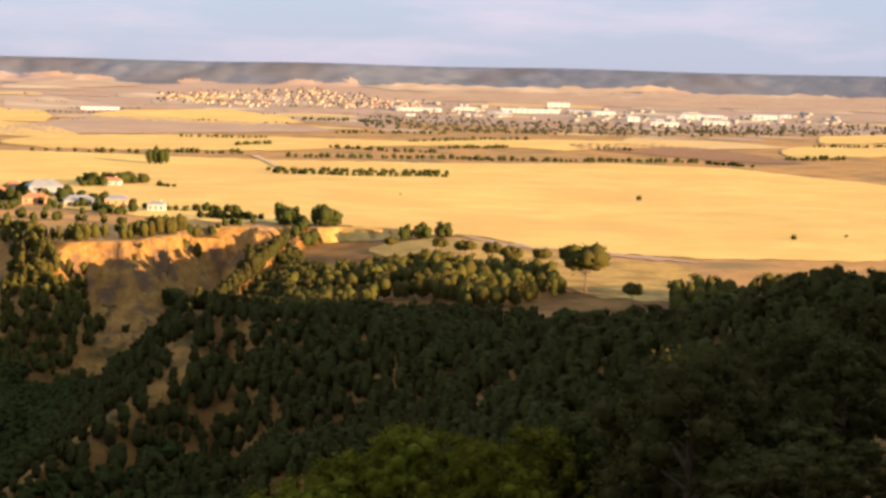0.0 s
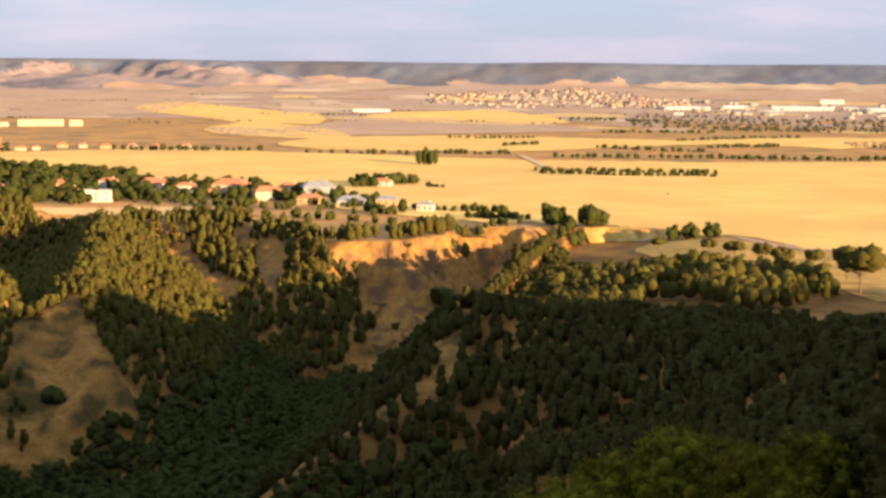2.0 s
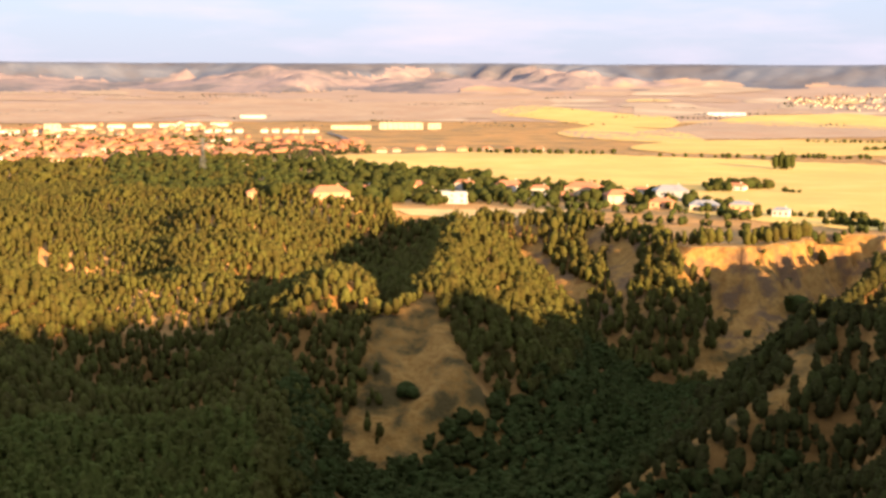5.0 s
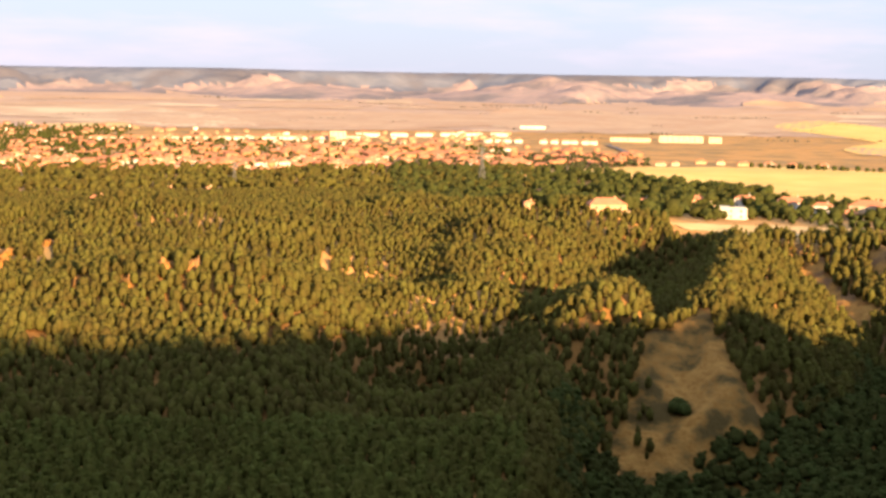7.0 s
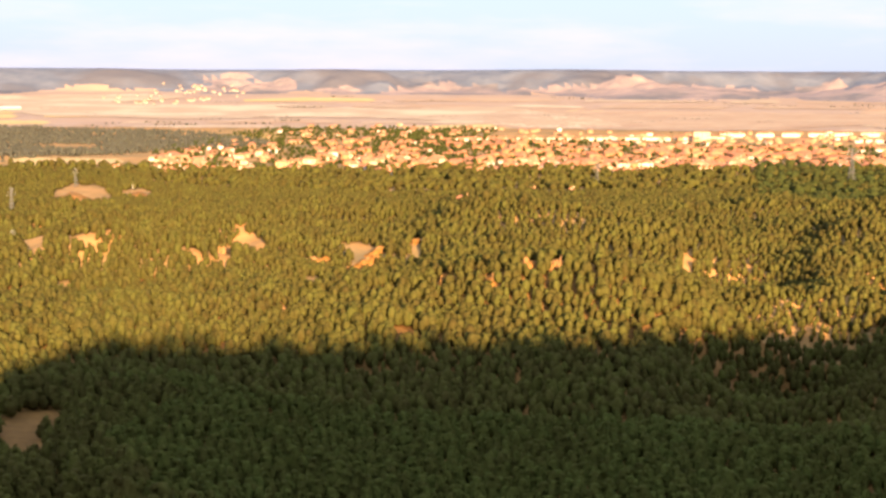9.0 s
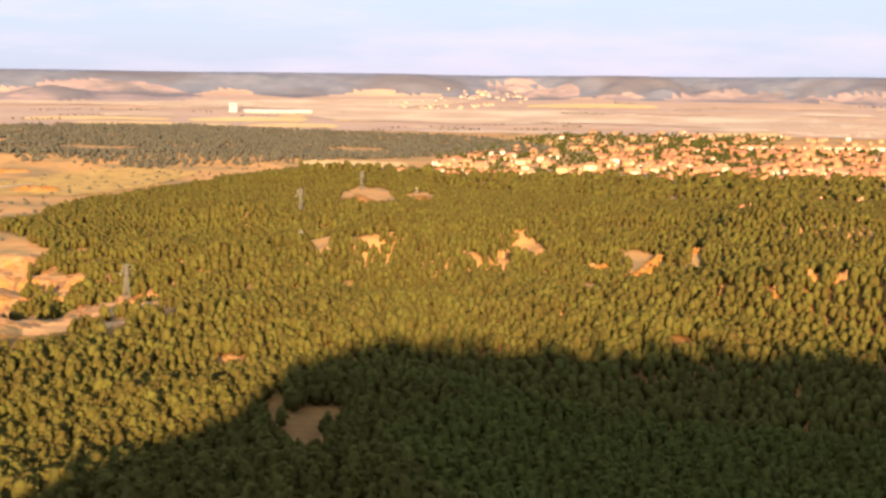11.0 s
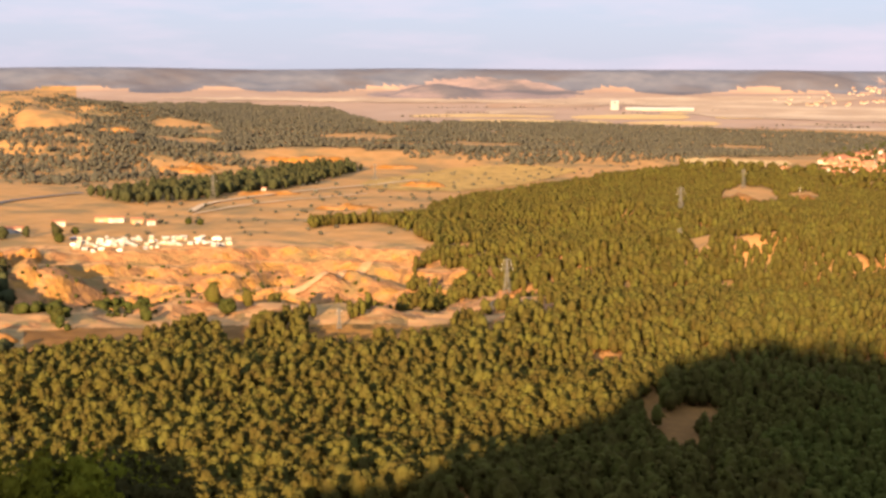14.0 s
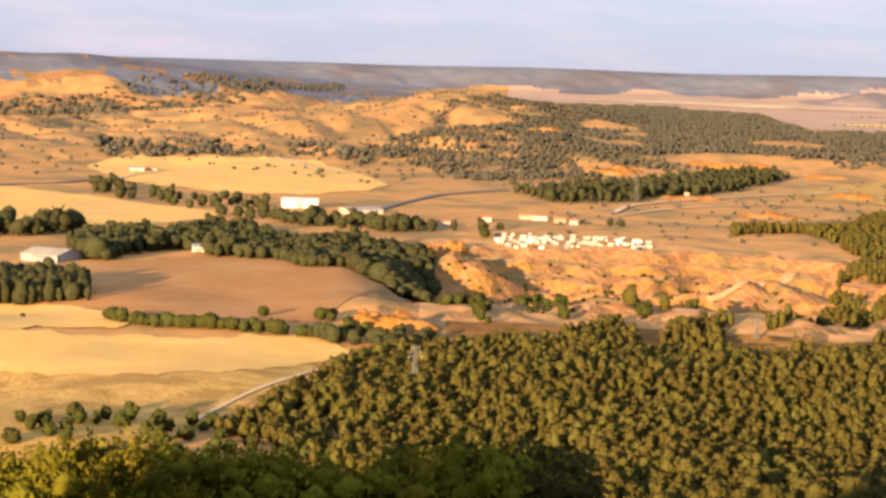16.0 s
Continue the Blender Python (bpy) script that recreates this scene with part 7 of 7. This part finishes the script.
# ---- town and village ----
town_houses([(-12.4, 1759), (-4.8, 1696), (1.3, 1666), (5.0, 1710), (7.8, 1762), (9.4, 1835), (14.2, 1614)], [(-12.4, 1576), (-4.8, 1421), (1.3, 1384), (5.0, 1346), (7.8, 1364), (9.4, 1411), (14.2, 1413)], 120, (9, 14), 3,
            "pale house with orange roof at the edge of town", "town houses")
far_houses("white_town_houses", town([(-12.3, 2624), (-4.8, 2445), (1.3, 2725), (5.0, 2821), (7.8, 2861), (9.4, 2375), (13.6, 1622)], [(-12.4, 1668), (-4.8, 1514), (1.3, 1438), (5.0, 1402), (7.8, 1433), (9.4, 1447), (13.6, 1443)], 80, (6, 10), 4), "white", "roof",
           "white and terracotta houses of the town")
far_houses("cream_town_houses", town([(-12.3, 2624), (-4.8, 2445), (1.3, 2725), (5.0, 2821), (7.8, 2861), (9.4, 2375), (13.6, 1622)], [(-12.4, 1668), (-4.8, 1514), (1.3, 1438), (5.0, 1402), (7.8, 1433), (9.4, 1447), (13.6, 1443)], 320, (6, 11), 5), "warm", "roof",
           "cream and terracotta houses of the town")
far_houses("brick_town_houses", town([(-12.3, 2052), (-4.8, 2016), (1.3, 2221), (7.8, 2163)], [(-12.4, 1576), (-4.8, 1514), (1.3, 1438), (7.8, 1487)], 380, (7, 12), 6), "brick", "roof",
           "brick houses with orange roofs in the town")
far_houses("suburb_houses", town([(-11.2, 2154), (-15.1, 2034), (-17.0, 1890)], [(-11.2, 1457), (-15.1, 1556), (-17.0, 1742)], 75, (6, 11), 7), "brick", "roof",
           "brick suburb with orange roofs")
far_houses("village_houses", town([(-32.1, 3776), (-34.7, 3971), (-37.5, 4183), (-39.1, 3840), (-41.2, 3504)], [(-32.1, 3464), (-34.7, 3211), (-37.5, 3294), (-39.1, 3297), (-41.2, 3254)], 110, (5, 8), 8), "dull", "roof",
           "pale houses of a distant village below the scarp")
far_houses("village_houses", town([(-32.1, 3776), (-34.7, 3971), (-37.5, 4183), (-39.1, 3840), (-41.2, 3504)], [(-32.1, 3464), (-34.7, 3211), (-37.5, 3294), (-39.1, 3297), (-41.2, 3254)], 80, (5, 8), 18), "cream", "roof",
           "cream houses of a distant village below the scarp")
far_houses("village_houses", town([(-32.1, 3776), (-34.7, 3971), (-37.5, 4183), (-39.1, 3840), (-41.2, 3504)], [(-32.1, 3464), (-34.7, 3211), (-37.5, 3294), (-39.1, 3297), (-41.2, 3254)], 90, (5, 8), 28), "dull", "roof",
           "dull-walled houses of a distant village below the scarp")
far_houses("village_houses", town([(-39.1, 3662), (-41.6, 3610), (-44.4, 3522), (-48.5, 3513), (-56.3, 3547)], [(-39.1, 3297), (-41.6, 3097), (-44.4, 3006), (-48.5, 2896), (-56.4, 3056)], 90, (8, 16), 9), "dull", "slate",
           "pale buildings round the works")
far_houses("hamlet_houses", town([(15.5, 4049), (13.0, 4099), (10.2, 4295)], [(15.5, 3723), (13.0, 3665), (10.2, 3864)], 30, (6, 11), 10), "dull", "roof",
           "pale hamlet under the far scarp")
far_houses("hamlet_houses", town([(13.6, 4364), (12.0, 4449), (10.5, 4489)], [(13.6, 4224), (12.0, 4213), (10.5, 4368)], 30, (6, 11), 11), "dull", "roof",
           "pale hamlet under the far scarp")

# ---- pylons ----
pylon(24.7, 652, 16, "tall grey lattice pylon among the pines")
pylon(18.5, 977, 18, "tall grey lattice pylon among the pines")
pylon(18.5, 728, 7, "tall grey lattice pylon among the pines")
pylon(29.5, 1312, 14, "grey lattice pylon on the grass hillside")
pylon(35.3, 1109, 17, "grey lattice pylon beside the gravel road")
pylon(43.1, 420, 12, "tall grey lattice pylon among the pines")
pylon(-11.2, 1310, 32, "tall lattice pylon before the suburb")
pylon(-2.3, 1262, 20, "tall lattice pylon before the suburb")
pylon(16.3, 1277, 15, "small lattice pylon at the bare clearing")
pylon(30.8, 534, 7, "slender steel pole at the quarry edge")

# ---- roads and tracks ----
track("gravel_road", "track", [(36.1, 1014), (35.6, 1071), (33.8, 1124), (31.8, 1184), (29.9, 1237), (27.9, 1317)], 5, "pale gravel road below the dark wood", "road")
track("gravel_road", "track", [(36.0, 998), (34.2, 1054), (32.2, 1094), (29.8, 1145)], 3, "pale gravel road below the dark wood", "road")
track("haul_track", "haul", [(29.6, 768), (31.0, 738), (33.0, 716), (35.4, 702), (37.5, 703)], 5, "beaten clay haul track into the quarry", "track")
track("farm_track", "track", [(54.1, 1136), (53.9, 1210), (53.1, 1270), (52.3, 1303)], 4, "pale farm track on the rise", "track")
track("farm_track", "track", [(48.3, 1460), (47.7, 1419), (46.8, 1367), (45.6, 1296)], 4, "pale farm track on the rise", "track")
track("meadow_track", "track", [(51.2, 377), (49.5, 409), (47.5, 437), (45.3, 477)], 1.5, "pale track through the dry meadow", "track")
track("valley_road", "asphalt", [(45.2, 940), (44.0, 1033), (42.5, 1110), (40.9, 1153), (39.9, 1177)], 5, "grey valley road", "road")
track("valley_road", "asphalt", [(59.0, 1131), (57.9, 1145), (56.0, 1168), (54.2, 1210)], 6, "grey road by the river", "road")
track("field_track", "track", [(-26.5, 1632), (-29.6, 1617), (-31.7, 1626)], 4, "pale track across the wheat", "track")
track("field_track", "track", [(-35.3, 1599), (-35.9, 1481), (-36.3, 1411)], 5, "pale track across the wheat", "track")
track("town_road", "asphalt", [(-15.7, 2249), (-16.3, 1988), (-16.8, 1826)], 8, "grey road between suburb and wheat", "road")

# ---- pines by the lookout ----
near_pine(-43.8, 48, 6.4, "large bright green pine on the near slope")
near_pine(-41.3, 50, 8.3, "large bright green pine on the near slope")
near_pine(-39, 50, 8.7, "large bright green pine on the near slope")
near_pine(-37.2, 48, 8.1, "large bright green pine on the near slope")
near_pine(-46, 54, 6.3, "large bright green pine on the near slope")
near_pine(-60.3, 72, 5.8, "large pine in shade on the near slope, shade painted in its colour")
near_pine(-57.2, 78, 8.6, "large pine in shade on the near slope, shade painted in its colour")
near_pine(-54.6, 84, 8.6, "large pine in shade on the near slope, shade painted in its colour")
near_pine(-52.3, 88, 8.4, "large pine in shade on the near slope, shade painted in its colour")
near_pine(-50, 90, 8.2, "large pine in shade on the near slope, shade painted in its colour")
near_pine(-48, 84, 7.8, "large pine in shade on the near slope, shade painted in its colour")
near_pine(-58.6, 62, 4.7, "large pine in shade on the near slope, shade painted in its colour")
near_pine(-55.6, 66, 4.6, "large pine in shade on the near slope, shade painted in its colour")
near_pine(-52.8, 70, 4.3, "large pine in shade on the near slope, shade painted in its colour")
near_pine(55.4, 40, 13.0, "large olive green pine just below the lookout, sunlight painted in its colour")
near_pine(52.2, 41, 12.9, "large olive green pine just below the lookout, sunlight painted in its colour")
near_pine(48.6, 42, 12.6, "large olive green pine just below the lookout, sunlight painted in its colour")
near_pine(45.0, 41, 12.1, "large olive green pine just below the lookout, sunlight painted in its colour")
near_pine(41.0, 40, 12.7, "large olive green pine just below the lookout, sunlight painted in its colour")
near_pine(38.8, 41, 13.0, "large pine just below the lookout, shade painted in its colour")
near_pine(58, 42, 13.0, "large olive green pine just below the lookout, sunlight painted in its colour")
near_pine(50.2, 44, 12.7, "large olive green pine just below the lookout, sunlight painted in its colour")
near_pine(46.8, 44, 12.2, "large olive green pine just below the lookout, sunlight painted in its colour")
near_pine(43, 42, 11.5, "large olive green pine just below the lookout, sunlight painted in its colour")
parasol_pine(-47.4, 630, 18.4, "umbrella pine with a bare trunk on the sandy meadow")
parasol_pine(-44.7, 699, 10.3, "umbrella pine with a bare trunk on the sandy meadow")
parasol_pine(-44.0, 717, 9.8, "umbrella pine with a bare trunk on the sandy meadow")
parasol_pine(-43.0, 733, 8.6, "umbrella pine with a bare trunk on the sandy meadow")
parasol_pine(-45.8, 710, 8.4, "umbrella pine with a bare trunk on the sandy meadow")
parasol_pine(-49.1, 598, 8.5, "umbrella pine with a bare trunk on the sandy meadow")
parasol_pine(-42.1, 752, 8.1, "umbrella pine with a bare trunk on the sandy meadow")
parasol_pine(-40.3, 787, 6.9, "umbrella pine with a bare trunk on the sandy meadow")
near_pine(-59.5, 45, 2.0, "large pine in shade on the near slope, shade painted in its colour")
near_pine(-57, 46, 2.0, "large pine in shade on the near slope, shade painted in its colour")
near_pine(-54, 48, 2.4, "large pine in shade on the near slope, shade painted in its colour")
near_pine(-61.5, 52, 3.4, "large pine in shade on the near slope, shade painted in its colour")
near_pine(-51, 56, 3.0, "large pine in shade on the near slope, shade painted in its colour")

# ---- rock in the forest ----
outcrop(5.6, 758, 7.3, 4.4, 4.0)
outcrop(5.7, 741, 4.8, 3.0, 4.3)
outcrop(5.9, 741, 8.0, 4.8, 3.3)
outcrop(6.4, 732, 6.3, 3.8, 3.4)
outcrop(6.2, 725, 6.3, 3.8, 3.5)
outcrop(6.1, 733, 6.1, 3.7, 3.3)
outcrop(7.5, 752, 5.0, 3.0, 3.1)
outcrop(8.0, 752, 5.1, 3.1, 3.7)
outcrop(7.9, 753, 5.2, 3.1, 3.6)
outcrop(8.3, 610, 2.2, 3.0, 3.6)
outcrop(8.3, 616, 2.9, 3.0, 2.9)
outcrop(5.8, 603, 3.0, 3.0, 3.5)
outcrop(5.8, 608, 3.4, 3.0, 2.5)
outcrop(5.8, 607, 3.7, 3.0, 3.1)
outcrop(4.1, 596, 2.2, 3.0, 2.5)
outcrop(4.2, 595, 2.3, 3.0, 2.3)
outcrop(1.5, 584, 1.8, 3.0, 3.1)
outcrop(1.6, 582, 1.8, 3.0, 2.4)
outcrop(3.2, 601, 3.1, 3.0, 2.9)
outcrop(3.2, 603, 2.6, 3.0, 2.3)
outcrop(0.2, 589, 2.4, 3.0, 3.6)
outcrop(0.1, 588, 2.4, 3.0, 2.4)
outcrop(-1.0, 586, 1.6, 3.0, 3.4)
outcrop(-0.8, 586, 2.1, 3.0, 2.7)
outcrop(11.1, 717, 5.4, 3.2, 2.6)
outcrop(11.1, 715, 3.6, 3.0, 3.1)
outcrop(11.1, 717, 4.5, 3.0, 3.6)
outcrop(-5.6, 713, 2.6, 3.0, 3.4)
outcrop(-5.5, 709, 2.3, 3.0, 4.2)
outcrop(4.3, 759, 2.1, 3.0, 2.5)
outcrop(4.2, 755, 2.4, 3.0, 2.9)
outcrop(9.0, 555, 1.6, 3.0, 2.5)
outcrop(9.1, 561, 1.4, 3.0, 2.4)
outcrop(-3.0, 579, 1.4, 3.0, 2.5)
outcrop(-3.1, 580, 2.2, 3.0, 2.8)

# ---- lone trees ----
for k, (b, r, t) in enumerate(((-49.2, 1140, 4.0), (-54.7, 880, 3.2), (-40.6, 1110, 1.6), (-56.5, 905, 1.8), (-30.0, 1600, 6.0), (-31.2, 1600, 5.0))):
    tree_thing("tree", ROUND[k % 3], *place(b, r), t, t * 1.05, k * 1.9, "small lone tree standing in the ripe wheat", "tree", "lone trees")
tree_thing("tree", ROUND[2], *place(48.64, 546), 3.9, 4.3, 5.0, "lone round tree standing in the tilled field", "tree", "lone trees")
tree_thing("tree", ROUND[0], *place(34.82, 576), 6.2, 6.8, 0.0, "lone round tree on the bare quarry edge", "tree", "lone trees")
tree_thing("tree", ROUND[1], *place(57.11, 546), 1.8, 1.9, 5.0, "small lone tree in the stubble", "tree", "lone trees")
tree_thing("tree", ROUND[2], *place(40.14, 876), 4.4, 4.8, 3.0, "round tree beside the works yard", "tree", "lone trees")
tree_thing("tree", ROUND[0], *place(36.18, 928), 4.0, 4.4, 0.0, "round tree above the works yard", "tree", "lone trees")
tree_thing("tree", ROUND[1], *place(35.77, 921), 3.9, 4.3, 2.0, "round tree above the works yard", "tree", "lone trees")
tree_thing("tree", ROUND[2], *place(40.69, 836), 5.4, 5.9, 0.0, "round tree beside the works yard", "tree", "lone trees")

# ---- orange bluffs of the quarry ----
outcrop(42.5, 763, 10, 7, 7, "bare orange bluff of clay in the quarry")
outcrop(41.9, 782, 9, 6, 5, "bare orange bluff of clay in the quarry")
outcrop(44.0, 523, 17, 7, 5, "bare orange bluff of clay in the quarry")
outcrop(44.9, 532, 9, 5, 4, "bare orange bluff of clay in the quarry")
outcrop(36.3, 1438, 26, 10, 5, "bare orange bank on the tan hillside")
outcrop(35.7, 1468, 16, 10, 4, "bare orange bank on the tan hillside")
outcrop(32.3, 1548, 34, 10, 5, "bare orange bank on the tan hillside")
outcrop(31.3, 1563, 22, 10, 4, "bare orange bank on the tan hillside")
outcrop(28.8, 1489, 24, 10, 4, "bare orange bank on the tan hillside")
outcrop(27.8, 1245, 20, 10, 4, "bare orange bank on the tan hillside")
outcrop(38.6, 1762, 30, 10, 5, "bare orange bank on the tan hillside")
outcrop(33.3, 1152, 24, 10, 3, "bare orange bank on the tan hillside")
outcrop(30.5, 1020, 22, 10, 3, "bare orange bank on the tan hillside")

# ---- the nearest pines of the forest, one by one, and the pines of the hilltop that shade it ----
_spots = scatter([(-8, 312), (44, 312)], [(-8, 292), (44, 292)], 6.0, 8.0, 700)
for k, (x, y, t, w) in enumerate(_spots[:300]):
    tree_thing("pine_tree", SMALL[k % len(SMALL)], x, y, t, w, k * 1.7, "young green pine in the forest below the lookout", "pine tree", "nearest forest pines")
_lx, _ly = -math.sin(radians(SUN_BEARING)), math.cos(radians(SUN_BEARING))
_hill = random.Random(12)
for k, u in enumerate((-9, -4, 3, 8, 14, 20)):
    s = _hill.uniform(-20, -12)
    tree_thing("pine_tree", SMALL[k % len(SMALL)], s * _lx + u * _ly, s * _ly - u * _lx, _hill.uniform(9.5, 11), 8, k, "tall pine on the crest behind the lookout", "pine tree", "pines on the crest")
# Unseen pines, added behind the lookout to keep low sun off the slopes.
_crest = []
for k in range(190):
    u, s = _hill.uniform(22, 590), _hill.uniform(-40, -10)
    t = _hill.uniform(7.0, 9.0)
    _crest.append((s * _lx + u * _ly, s * _ly - u * _lx, t, t * 1.2))
for k in range(60):
    u, s = _hill.uniform(-112, -12), _hill.uniform(-30, -10)
    t = _hill.uniform(6.5, 8.5) if u < -34 else _hill.uniform(9.5, 11.5)
    _crest.append((s * _lx + u * _ly, s * _ly - u * _lx, t, t * 1.3))
for k in range(34):
    u, s = _hill.uniform(-36, -8), _hill.uniform(-34, -12)
    t = _hill.uniform(11.5, 13.5)
    _crest.append((s * _lx + u * _ly, s * _ly - u * _lx, t, t * 1.1))
stand("unseen_crest_pines", "pine", _crest, "unseen pines added along the crest behind the lookout for their shade", "pine wood", seed=33)
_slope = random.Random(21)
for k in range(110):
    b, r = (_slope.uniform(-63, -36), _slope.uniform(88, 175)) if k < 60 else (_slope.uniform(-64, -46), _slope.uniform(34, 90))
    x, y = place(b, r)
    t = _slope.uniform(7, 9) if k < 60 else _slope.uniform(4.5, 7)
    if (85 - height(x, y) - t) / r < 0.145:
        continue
    tree_thing("pine_tree", MID[k % 3], x, y, t, t, k * 2.1, "pine in shade on the near slope, shade painted in its colour", "pine tree", "pines on the near slope")

# ---- a patchwork of far fields ----
_patch = random.Random(40)
_rows = (2380, 2520, 2700, 2880, 3080, 3300, 3560, 3850, 4120)
_kinds = (("hazy_stubble", "pale chalky field on the far plain"), ("fallow", "reddish fallow strip on the far plain"), ("hazy_stubble", "pale chalky field on the far plain"), ("fallow", "reddish fallow strip on the far plain"), ("stubble", "pale strip of stubble on the far plain"))
for r0, r1 in zip(_rows[:-1], _rows[1:]):
    b = -61.0
    while b < 28:
        w = _patch.uniform(1.5, 6.5)
        town_here = (-24 < b + w and b < 16 and r0 < 2600)
        if _patch.random() < 0.72 and not town_here:
            m, lab = _patch.choice(_kinds)
            k0, k1, k2 = _patch.uniform(-0.03, 0.03), _patch.uniform(-0.03, 0.03), _patch.uniform(0.4, 0.95)
            field(m + "_field", m, [(b, r0 + (r1 - r0) * k2 * (0.6 + 8 * k0)), (b + w / 2, r0 + (r1 - r0) * k2), (b + w, r0 + (r1 - r0) * k2 * (0.6 + 8 * k1))],
                  [(b, r0 * (1 + 0.2 * k1)), (b + w, r0 * (1 - 0.2 * k0))], lab, wobble=0.5, lift=0.0002, seed=r0 + int(b))
        b += w + _patch.uniform(0.1, 0.8)

# ---- bare rock in the pine forest ----
for b, r, w, d, h in ((24.4, 650, 8, 8, 2), (16.5, 1150, 17, 30, 4), (14.2, 1180, 9, 25, 3), (21.0, 474, 7, 6, 1.5), (-24, 768, 7, 8, 4), (-25.8, 790, 4, 7, 4), (-14.3, 610, 3, 6, 3), (20, 880, 8, 8, 3), (26.4, 760, 7, 7, 3)):
    outcrop(b, r, w, d, h)

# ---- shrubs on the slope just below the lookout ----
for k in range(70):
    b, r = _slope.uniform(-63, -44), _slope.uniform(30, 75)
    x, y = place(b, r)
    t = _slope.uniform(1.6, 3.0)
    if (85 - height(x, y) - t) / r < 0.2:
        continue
    tree_thing("shrub", MID[k % 3], x, y, t, t * 1.4, k * 1.3, "low shrub on the shaded near slope, shade painted in its colour", "shrub", "shrubs below the lookout")

# ---- thin hedges across the far plain ----
_hedge = []
for k in range(120):
    b, r = _patch.uniform(-55, 27), _patch.uniform(2450, 4050)
    w = _patch.uniform(0.3, 1.8)
    _hedge.append(row_of([(b, r), (b + w, r * _patch.uniform(0.99, 1.01))], 9.0, _patch.uniform(2.5, 4.5), k, 3.0, (1.0, 1.7)))
stand("far_hedges", "broad", np.concatenate(_hedge), "thin hedges and bushes across the far plain", "hedge", "oak", seed=50)
